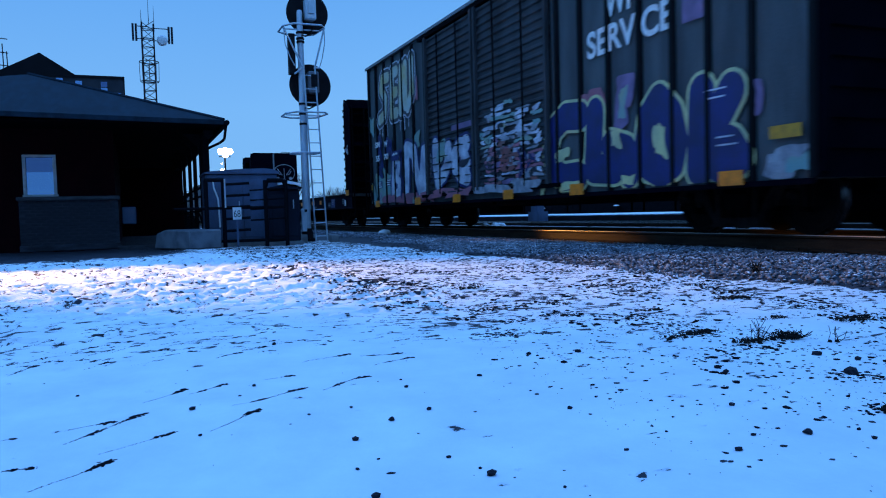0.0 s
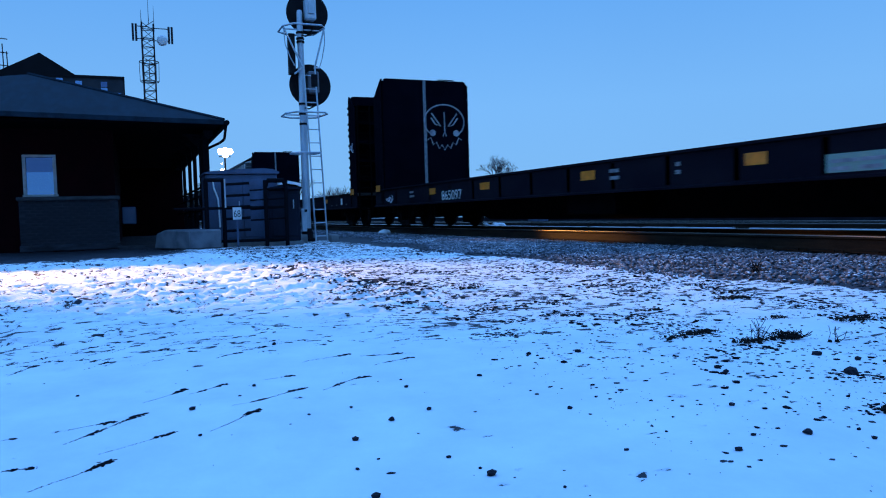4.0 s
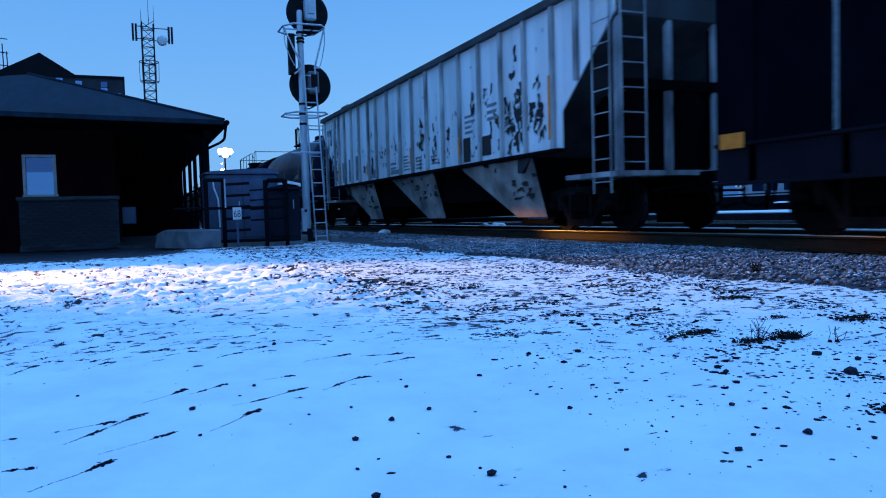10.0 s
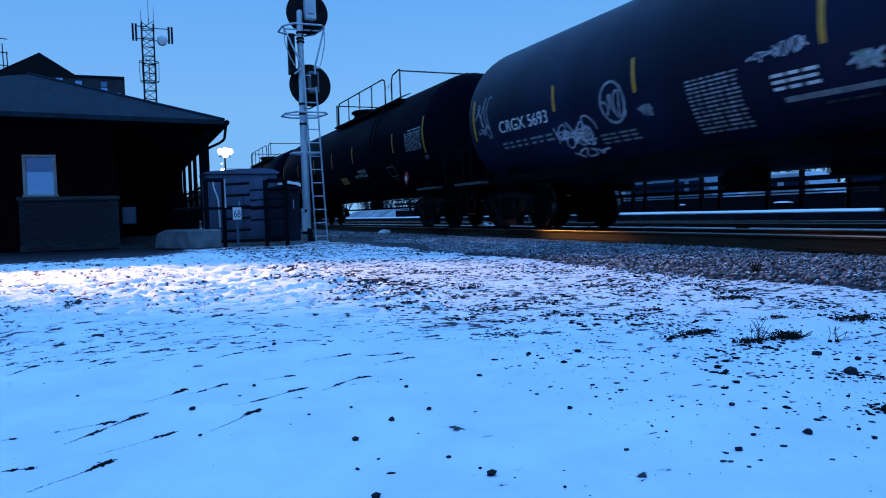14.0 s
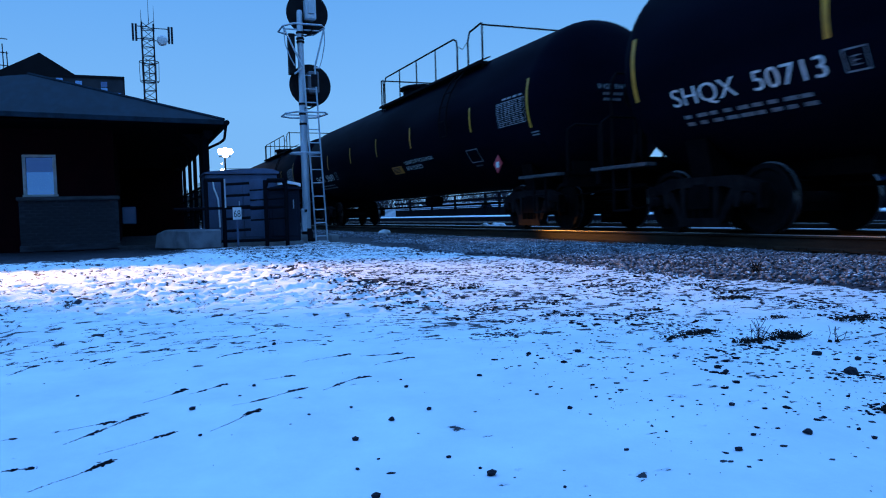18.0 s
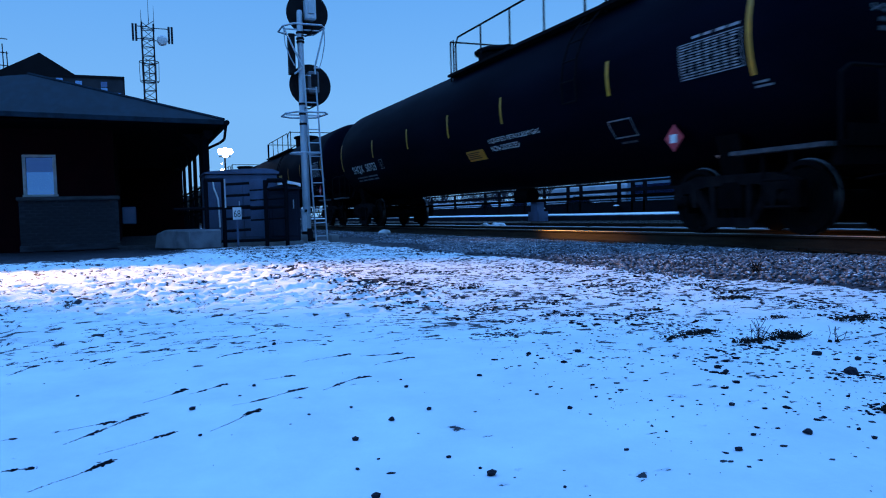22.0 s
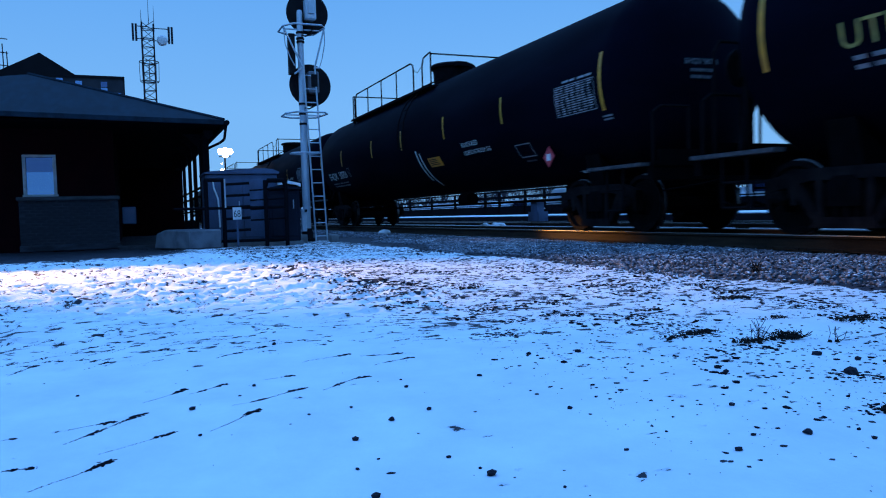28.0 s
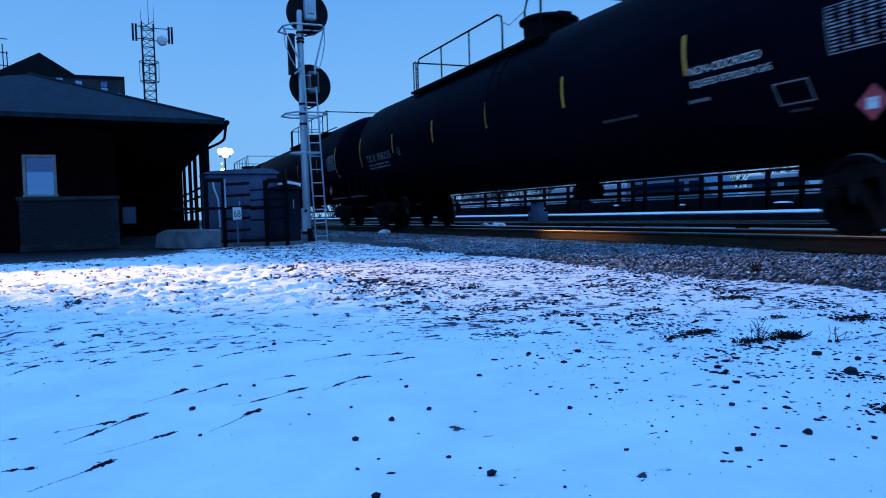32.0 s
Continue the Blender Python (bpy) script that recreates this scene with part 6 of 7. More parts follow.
for k, (x, y, mm) in enumerate(NEAR_STONES):
    co, fa = SHAPES[k % 8]
    me = bpy.data.meshes.new("stone")
    s = 0.85 * mm / 1000 * (1 + 0.2 * math.sin(k * 2.3))
    me.from_pydata([tuple(c * s * (1, 1.15, 1)) for c in co], [], [tuple(int(i) for i in f) for f in fa])
    me.materials.append(PEBBLE)
    ob = tagged(new("stone", me), "small dark stone lying on the snow", "stone", "stones on the snow")
    ob.matrix_basis = pose(x, y, swell(x, y) + s * 0.35, 0, 0, k * 47)

# frozen ridges of soil that show through the snow: faint end x, y to dark end x, y
RIDGES = ((-1.92, -0.25, -2.06, -0.07), (-2.12, -0.11, -2.22, 0.09), (-2.26, -0.20, -2.47, 0.02), (-2.40, -0.21, -2.40, -0.07), (-2.09, -0.33, -2.08, -0.25), (-2.40, -0.37, -2.40, -0.33), (-2.64, 0.01, -2.80, 0.16), (-2.71, 0.16, -2.78, 0.30),
          (-2.78, 0.43, -2.79, 0.54), (-2.41, 0.27, -2.54, 0.54), (-2.16, 0.18, -2.31, 0.34), (-2.47, 0.58, -2.60, 0.79), (-3.02, 0.63, -3.07, 0.85), (-3.01, 0.87, -2.96, 1.05), (-2.81, 0.89, -2.86, 1.06), (-3.25, 0.31, -3.34, 0.43),
          (-3.74, 0.50, -3.87, 0.62), (-4.09, 0.06, -4.16, 0.18), (-4.48, 0.30, -4.76, 0.50), (-4.34, 0.39, -4.36, 0.61), (-3.83, -0.31, -3.81, -0.19), (-3.41, -0.49, -3.60, -0.40), (-3.24, 1.20, -3.28, 1.37), (-4.52, 0.50, -4.73, 0.79))
rr = random.Random(4)
lines = [(*q, 1.0) for q in RIDGES]
while len(lines) < 600:
    x, y = -3.3 - 7.0 * rr.random() ** 1.1, rr.uniform(-2.2, 1.9)
    if noise.noise((x * 0.7, y * 0.9, 6.0)) + 0.15 < 0.5 * rr.random() - 0.1:
        continue
    view = Vector((x, y)).normalized()
    size = rr.uniform(0.04, 0.20)
    side = Vector((view.y, -view.x)) * (-1 if view.y * 0 - view.x < 0 else 1)
    go = (side + view * rr.gauss(0.35, 0.35)) * size
    lines.append((x, y, x + go.x, y + go.y, 0.99 * rr.uniform(0.5, 1.0) * min(1.4, 0.6 - 0.1 * x) * (0.6 if x < -7 else 1.1)))
pts, siz = [], []
for x0, y0, x1, y1, heavy in lines:
    long_ = math.hypot(x1 - x0, y1 - y0)
    n_r = int(10 + 1000 * long_) if heavy == 1.0 else int(8 + 300 * long_)
    bow = rr.uniform(-0.06, 0.06) * long_
    for k in range(n_r):
        t = rr.random()
        dark = 0.22 + 0.78 * max(math.exp(-((t - 0.86) / 0.16) ** 2), 0.7 * math.exp(-((t - 0.35) / 0.10) ** 2) if int(x0 * 100) % 2 else 0.0)
        if rr.random() > dark + 0.25:
            continue
        w = (0.0058 if heavy == 1.0 else 0.0075) * dark
        x, y = x0 + (x1 - x0) * t + bow * math.sin(3.14 * t) + rr.gauss(0, w), y0 + (y1 - y0) * t + rr.gauss(0, w)
        pts.append((x, y, swell(x, y)))
        siz.append((0.0020 + (0.0058 if heavy == 1.0 else 0.0085) * rr.random() ** 1.5) * dark * heavy + 0.0008)
strew("soil_crumbs", pts, siz, SOIL, "dark ridges of frozen soil in the snow", "soil", 9, 0.5, 0.35)


def weed(x, y, w, h, n, seed, label):
    """A tuft of dead stems with a few forked twigs."""
    rnd = random.Random(seed)
    bm = B()
    reach = 0.012 + 0.3 * h
    for k in range(n):
        a, d = rnd.random() * 6.28, rnd.random() ** 0.6 * w
        p = Vector((d * math.cos(a) * 0.5, d * math.sin(a), 0.0))
        q = p + Vector((rnd.gauss(0, reach * 0.6), rnd.gauss(0, reach), h * rnd.uniform(0.25, 1.0)))
        m_ = (p + q) / 2 + Vector((rnd.gauss(0, 0.007), rnd.gauss(0, 0.007), 0.004))
        pipe(bm, [p, m_, q], 0.0015, 4)
        if rnd.random() < 0.4:
            rod(bm, m_, m_ + Vector((rnd.gauss(0, reach * 0.5), rnd.gauss(0, reach * 0.6), h * 0.4)), 0.0016, 4)
    for k in range(n // 2):
        a, d = rnd.random() * 6.28, rnd.random() * w
        c = Vector((d * math.cos(a) * 0.5, d * math.sin(a), 0.004))
        r_ = rnd.uniform(0.004, 0.011)
        turn(bm, [(-r_ * 0.4, r_), (r_ * 0.5, r_ * 0.8), (r_ * 0.9, r_ * 0.2)], "Z", c, 6)
    ob = solid("weed_tuft", bm, WEED, label, "weeds", "dead weeds in the snow")
    ob.matrix_basis = pose(x, y, swell(x, y))


for k, (x, y, w, h, n_) in enumerate(((-5.35, 2.48, 0.14, 0.05, 50), (-2.38, 2.65, 0.09, 0.035, 110), (-2.39, 2.48, 0.05, 0.10, 9), (-2.27, 2.80, 0.04, 0.08, 6), (-2.40, 2.46, 0.10, 0.02, 50), (-2.71, 2.30, 0.10, 0.012, 26), (-3.93, 3.82, 0.16, 0.02, 40),
                                       (-2.62, 3.42, 0.16, 0.022, 70), (-2.72, 2.46, 0.10, 0.014, 60), (-1.40, 1.96, 0.035, 0.016, 40), (-3.66, 3.61, 0.14, 0.02, 60), (-4.95, 5.14, 0.05, 0.12, 60), (-4.49, 4.08, 0.16, 0.016, 30), (-2.91, 3.12, 0.12, 0.012, 30), (-6.2, 4.0, 0.12, 0.03, 26), (-3.6, 2.9, 0.1, 0.012, 20))):
    weed(x, y, w, h, n_, 200 + k, "tuft of dead weeds poking out of the snow")

bm = B()
bmesh.ops.create_icosphere(bm, subdivisions=2, radius=0.18)
for v in bm.verts:
    v.co.z *= 0.55
    v.co *= 1 + 0.25 * noise.noise(v.co * 7)
ob = solid("rock", bm, SIGN_W, "pale grey rock beside the track", "rock", smooth=False)
ob.matrix_basis = pose(-20.6, 6.85, 0.07)


# ---------------------------------------------------------------- tracks
def rail_mesh(x0, x1, part_name):
    bm = B()
    if part_name == "web":
        out = [(-0.075, -0.19), (0.075, -0.19), (0.075, -0.178), (0.02, -0.165), (0.012, -0.15), (0.012, -0.05), (0.036, -0.036), (0.036, -0.012), (-0.036, -0.012), (-0.036, -0.036), (-0.012, -0.05), (-0.012, -0.15), (-0.02, -0.165), (-0.075, -0.178)]
    else:
        out = [(-0.036, -0.012), (0.036, -0.012), (0.034, -0.003), (0.022, 0.0), (-0.022, 0.0), (-0.034, -0.003)]
    prism(bm, out, x0, x1, "X")
    return finish(bm, part_name)


def track(y, z, ties_from, ties_to, label):
    t = thing("track", label, "railway track", pose(0, y, z), kind="structure")
    for s in (-1, 1):
        web = part("rail", rail_mesh(-420, 80, "web"), RAIL_SIDE, t, "brown rusty rail")
        web.location = (0, s * 0.753, 0)
        head = part("rail_head", rail_mesh(-420, 80, "head"), RAIL_TOP, web, "polished rail head")
    bm = B()
    box(bm, -0.115, 0.115, -1.3, 1.3, -0.36, -0.195)
    me = finish(bm, "tie", bevel=0.012)
    me.materials.append(TIE)
    bm = B()
    for s in (-1, 1):
        box(bm, -0.09, 0.09, s * 0.753 - 0.17, s * 0.753 + 0.17, -0.197, -0.186)
        for dx in (-0.06, 0.06):
            for dy in (-0.09, 0.09):
                box(bm, dx - 0.01, dx + 0.01, s * 0.753 + dy - 0.012, s * 0.753 + dy + 0.012, -0.186, -0.165)
    plate = finish(bm, "tie_plate")
    plate.materials.append(RAIL_SIDE)
    x = ties_from
    k = 0
    while x < ties_to:
        tie = part("tie", me, None, t)
        tie.matrix_basis = pose(x, 0.03 * math.sin(k * 1.7), 0, 0, 0, 1.2 * math.sin(k * 2.9))
        pl = part("tie_plate", plate, None, tie)
        x += 0.52
        k += 1
    return t


track(TRACK_Y, RAIL_Z, -46, 4, "main line track with rusty rails on timber ties")
track(12.65, RAIL_Z, -46, -2, "second track with rusty rails, dusted with snow")
# thin snow along the second track's near rail foot
bm = B()
x = -80.0
rnd = random.Random(6)
while x < 0:
    w = rnd.uniform(0.8, 3.5)
    box(bm, x, x + w, 11.70, 11.80 + 0.05 * rnd.random(), -0.02, 0.10 + 0.02 * rnd.random())
    x += w + rnd.uniform(0.05, 0.5)
solid("snow_ridge", bm, SNOWCAP, "thin ridge of snow along the rail", "snow", kind="stuff")
bm = B()
for k in range(60):
    x, y = rnd.gauss(-19.35, 0.38), rnd.uniform(9.5, 10.1)
    s = rnd.uniform(0.04, 0.13)
    turn(bm, [(-0.05, s), (s * 0.4, s * 0.8), (s * 0.7, s * 0.3)], "Z", (x, y, 0.20 * math.exp(-((x + 19.35) / 0.4) ** 2)), 7)
solid("snow_heap", bm, SNOWCAP, "small heap of dirty snow between the tracks", "snow", smooth=True)

# low platform beyond the second track, snow on top
bm = B()
box(bm, -160, 40, 14.5, 19.3, -0.1, 0.37)
pf = solid("platform_far", bm, mat("dark_platform_edge", (0.020, 0.020, 0.026), (0.010, 0.010, 0.013), 0.9, spec=0.05, scale=2), "low concrete platform beyond the tracks", "platform", kind="structure", bevel=0.02)
bm = B()
for k in range(80):
    x = -160 + k * 2.5
    q = 0.02 * math.sin(k * 1.9)
    box(bm, x, x + 2.5, 14.52 + abs(q), 19.2, 0.37, 0.395 + q * 0.2)
part("snow_cover", bm, SNOWCAP, pf, "smooth snow lying on the platform")
bm = B()
box(bm, -24.55, -23.75, 13.95, 14.35, -0.05, 0.55)
box(bm, -24.42, -23.95, 14.0, 14.3, 0.55, 0.92)
box(bm, -24.60, -23.70, 13.92, 14.38, 0.92, 0.98)
tb = solid("track_box", bm, CABINET, "low grey lineside box with snow on its lid", "equipment box")
part("snow_cover", box(B(), -24.58, -23.72, 13.94, 14.36, 0.98, 1.02), SNOWCAP, tb)


# fence along the platform's back
def far_fence():
    f = thing("fence", "dark steel rail fence along the far platform", "fence")
    for x in (-66, -60.5, -55.4, -49.8, -47.5, -43.7, -41.2, -38.4, -37.0, -33.3, -32.1, -31.1, -28.7, -27.0, -25.8, -23.1, -21.4, -19.3, -16.5, -13.6, -9, -3.4, 2.2):
        part("post", box(B(), x - 0.08, x + 0.08, 24.57, 24.72, 0.0, 2.04), DARKPOST, f)
    for z, h in ((1.92, 0.11), (1.46, 0.19), (1.00, 0.06)):
        part("rail", box(B(), -70, 6, 24.50, 24.56, z, z + h), DARKPOST, f)
    x = -70.0
    while x < 6:
        part("panel", box(B(), x, x + 2.27, 24.57, 24.60, 0.0, 0.95), DARKPOST, f)
        x += 2.3
    for x, w, z in ((-27.9, 0.45, 0.64), (-33.1, 0.5, 0.72), (-22.0, 1.2, 0.62), (-41.0, 0.8, 0.7), (-17.2, 0.5, 0.64)):
        part("drift", turn(B(), [(0.0, w / 3), (0.03, w / 3.6), (0.06, w / 7)], "Z", (x, 24.3, z), 12), SNOWCAP, f, "small cap of snow")
        part("drift_base", box(B(), x - w / 2, x + w / 2, 24.15, 24.45, 0.0, z), DARKPOST, f)


# snow-covered bank behind the parked vehicles
bm = B()
rows = []
for k in range(75):
    x = -130 + 2 * k
    hgt = 1.75 + 0.35 * noise.noise((x * 0.13, 0.0, 3.0))
    rows.append([bm.verts.new(p) for p in ((x, 35.0, -0.1), (x, 37.5, hgt * 0.7), (x, 40.0, hgt), (x, 48.0, hgt + 0.1), (x, 52.0, -0.1))])
for a, b_ in zip(rows, rows[1:]):
    for q in range(4):
        bm.faces.new((a[q], a[q + 1], b_[q + 1], b_[q]))
solid("snow_bank", bm, mat("dull_grey_snow", (0.34, 0.34, 0.36), (0.12, 0.12, 0.13), 0.8, scale=0.35, bump=0.1), "long low bank covered with snow", "snow bank", kind="structure", smooth=True)
far_fence()


def wheel_part(parent, x, y, z, r=0.34):
    w = part("wheel", turn(B(), [(-0.11, r * 0.6), (-0.11, r * 0.95), (-0.08, r), (0.08, r), (0.11, r * 0.95), (0.11, r * 0.6)], "Y", (x, y, z), 18), TYRE, parent, smooth=True)
    part("rim", turn(B(), [(-0.115, 0.05), (-0.118, r * 0.55), (-0.10, r * 0.6)], "Y", (x, y, z), 14), GALV, w)


def van(x, y, length, h, material, label, turn_z=0):
    v = thing("parked_van", label, "van", pose(x, y, 0, 0, 0, turn_z))
    out = [(-length / 2, 0.35), (length / 2, 0.35), (length / 2, 1.0), (length / 2 - 0.8, 1.12), (length / 2 - 1.5, h - 0.12), (length / 2 - 1.75, h), (-length / 2 + 0.1, h), (-length / 2, h - 0.15)]
    body = part("body", prism(B(), out, -0.95, 0.95), material, v, bevel=0.03)
    for a, b_ in ((length / 2 - 2.6, length / 2 - 1.65), (-length / 2 + 0.4, length / 2 - 3.0)):
        part("window", box(B(), a, b_, -0.965, -0.945, 1.25, h - 0.35), GLASS, body)
    part("snow_cover", box(B(), -length / 2 + 0.15, length / 2 - 1.8, -0.85, 0.85, h, h + 0.05), SNOWCAP, body)
    for s in (-1, 1):
        for q in (-length / 2 + 0.9, length / 2 - 0.95):
            wheel_part(v, q, s * 0.85, 0.34)


def saloon(x, y, material, label, turn_z=0):
    v = thing("parked_car", label, "car", pose(x, y, 0, 0, 0, turn_z))
    out = [(-2.2, 0.35), (2.2, 0.35), (2.25, 0.75), (1.2, 0.95), (0.5, 1.42), (-0.9, 1.45), (-1.7, 1.0), (-2.2, 0.95)]
    body = part("body", prism(B(), out, -0.86, 0.86), material, v, bevel=0.04)
    part("window", prism(B(), [(-1.35, 1.02), (0.95, 1.02), (0.45, 1.36), (-0.85, 1.38)], -0.875, -0.855), GLASS, body)
    part("snow_cover", box(B(), -0.85, 0.45, -0.7, 0.7, 1.45, 1.50), SNOWCAP, body)
    part("hood_snow", prism(B(), [(1.2, 0.955), (2.1, 0.80), (2.1, 0.83), (1.2, 0.99)], -0.7, 0.7), SNOWCAP, body)
    for s in (-1, 1):
        for q in (-1.35, 1.4):
            wheel_part(v, q, s * 0.78, 0.32)


van(-43.8, 30, 10.4, 2.12, VAN_WHITE, "parked white van with snow on its roof", 180)
van(-34.3, 30, 8.2, 2.36, VAN_BLUE, "parked blue-grey box truck")
van(-26.6, 30.5, 5.0, 2.05, VAN_WHITE, "parked pale van behind the fence")
van(-20.6, 31, 6.0, 2.5, CAR_DARK, "parked dark van behind the fence")
saloon(-52.5, 30, VAN_BLUE, "parked blue-grey car behind the fence")
saloon(-40.0, 27.5, CAR_DARK, "parked dark car behind the fence")
saloon(-14.5, 29, VAN_WHITE, "parked pale car with snow on it")
saloon(-58.5, 30, VAN_WHITE, "parked pale car behind the fence")


# ---------------------------------------------------------------- trees and distance
def limbs(bm, p, d, length, r, depth, rnd):
    q = p + d * length
    rod(bm, p, q, r, 5 if depth > 2 else 3, r * 0.7)
    if depth == 0:
        return
    for k in range(rnd.choice((2, 3, 3))):
        e = (d + Vector((rnd.gauss(0, 0.42), rnd.gauss(0, 0.42), rnd.gauss(0.06, 0.22)))).normalized()
        limbs(bm, p + d * length * rnd.uniform(0.65, 1.0), e, length * rnd.uniform(0.62, 0.82), r * 0.62, depth - 1, rnd)


def bare_tree(x, y, h, seed, depth=6, label="bare leafless tree beyond the tracks"):
    rnd = random.Random(seed)
    t = thing("tree", label, "tree", pose(x, y, 0), "bare trees in the distance")
    bm = B()
    rod(bm, (0, 0, -0.2), (0, 0, h * 0.28), h * 0.022, 8, h * 0.016)
    part("trunk", bm, TWIG, t)
    bm = B()
    for k in range(5):
        a = k * 1.26 + rnd.random()
        d = Vector((0.34 * math.cos(a), 0.34 * math.sin(a), 1.0)).normalized()
        limbs(bm, Vector((0, 0, h * (0.2 + 0.02 * k))), d, h * 0.22, h * 0.012, depth - 1, rnd)
    part("crown", bm, TWIG, t, "spreading bare twigs")


bare_tree(-110.8, 47.6, 9.4, 1, 7)
bare_tree(-107.5, 55.6, 11.0, 2, 7)
bare_tree(-113.0, 42.0, 7.0, 3)
bare_tree(-130.0, 40.0, 8.0, 4)
bare_tree(-96.0, 20.5, 7.5, 6)


def tree_line():
    rnd = random.Random(77)
    bm = B()
    for k in range(150):
        x = -190 + rnd.random() * 190
        y = 95 + rnd.uniform(-8, 30) + 0.15 * x
        h = rnd.uniform(4.5, 9.0)
        p = Vector((x, y, 0))
        rod(bm, p, p + Vector((0, 0, h * 0.4)), h * 0.02, 4)
        for j in range(4):
            a = rnd.random() * 6.28
            limbs(bm, p + Vector((0, 0, h * 0.25)), Vector((0.55 * math.cos(a), 0.55 * math.sin(a), 1)).normalized(), h * 0.3, h * 0.012, 3, rnd)
    for k in range(60):
        x = -330 + rnd.random() * 180
        y = 70 + rnd.uniform(-30, 40)
        h = rnd.uniform(6, 11)
        p = Vector((x, y, 0))
        for j in range(4):
            a = rnd.random() * 6.28
            limbs(bm, p, Vector((0.5 * math.cos(a), 0.5 * math.sin(a), 1)).normalized(), h * 0.38, h * 0.014, 3, rnd)
    me = finish(bm, "tree_line")
    me.materials.append(TWIG)
    tagged(new("tree_line", me), "line of bare shrubs and trees on the horizon", "woods", kind="stuff")


tree_line()


def lattice_tower():
    t = thing("radio_tower", "grey steel lattice radio tower with antennas", "tower", pose(-65.1, 1.95, 0))
    w, H = 0.45, 16.9
    legs = [(-w, -w), (w, -w), (0, w)]
    for x, y in legs:
        part("leg", rod(B(), (x, y, 0), (x, y, H - 0.2), 0.07, 6), LATTICE, t)
    bm = B()
    n = 24
    for k in range(n):
        z0, z1 = H * k / n, H * (k + 1) / n
        for (a, b_) in ((0, 1), (1, 2), (2, 0)):
            p, q = legs[a], legs[b_]
            rod(bm, (*p, z0), (*q, z0), 0.03, 4)
            rod(bm, (*(p if k % 2 else q), z0), (*(q if k % 2 else p), z1), 0.025, 4)
    part("bracing", bm, LATTICE, t)
    for z, r in ((13.6, 0.75), (12.0, 0.7)):
        bm = B()
        for k in range(10):
            a = k * math.tau / 10
            b_ = a + math.tau / 10
            rod(bm, (r * math.cos(a), r * math.sin(a), z), (r * math.cos(b_), r * math.sin(b_), z), 0.035, 4)
        part("ring", bm, LATTICE, t)
    bm = B()
    for k in range(8):
        a = k * math.tau / 8
        rod(bm, (0.72 * math.cos(a), 0.72 * math.sin(a), 12.0), (0.75 * math.cos(a), 0.75 * math.sin(a), 13.6), 0.02, 4)
    part("cage", bm, LATTICE, t)
    for y, z in ((-0.87, 15.95), (1.62, 15.85)):
        part("arm", rod(B(), (0, 0, z + 0.5), (0, y, z + 0.5), 0.04, 5), LATTICE, t)
        part("arm", rod(B(), (0, 0, z - 0.5), (0, y, z - 0.5), 0.04, 5), LATTICE, t)
        for dy in (0, -0.24 if y < 0 else 0.24):
            part("panel_antenna", box(B(), -0.1, 0.1, y + dy - 0.08, y + dy + 0.08, z - 0.68, z + 0.68), LATTICE, t)
    part("dish", turn(B(), [(-0.2, 0.42), (0.0, 0.42), (0.20, 0.32), (0.25, 0.1)], "X", (0.3, 1.08, 15.35), 20), SIGN_W, t, "white drum dish antenna")
    for x, y, z0, z1 in ((-0.45, -0.45, 16.8, 17.9), (0.1, 0.1, 16.6, 18.8), (0.2, 0.5, 16, 18.1)):
        part("whip_antenna", rod(B(), (x, y, z0), (x, y, z1), 0.03, 5, 0.012), LATTICE, t)


lattice_tower()


def yard_light():
    t = thing("street_lamp", "glowing white floodlight on a tall pole", "street lamp", pose(-62.4, 7.3, 0))
    part("pole", rod(B(), (0, 0, -0.1), (0, 0, 5.8), 0.10, 8, 0.07), LATTICE, t)
    part("crossarm", rod(B(), (0, -0.45, 5.7), (0, 0.45, 5.7), 0.05, 6), LATTICE, t)
    # overlapping oversized heads give the lamp its glare as glowing shape
    for y, z in ((-0.30, 6.12), (0.05, 6.18), (0.40, 6.12), (0.05, 5.86)):
        part("lamp_head", turn(B(), [(-0.22, 0.08), (-0.18, 0.18), (-0.08, 0.25), (0.06, 0.26), (0.16, 0.20), (0.22, 0.08)], "X", (0, y, z), 18), LAMPGLOW, t, "glowing floodlight head, enlarged to imitate glare", True)
    part("lower_lamp", box(B(), -0.06, 0.06, -0.40, -0.10, 4.62, 4.68), LAMPGLOW, t)
    part("lower_lamp", box(B(), -0.06, 0.06, -0.32, -0.20, 5.08, 5.16), LAMPGLOW, t)


yard_light()


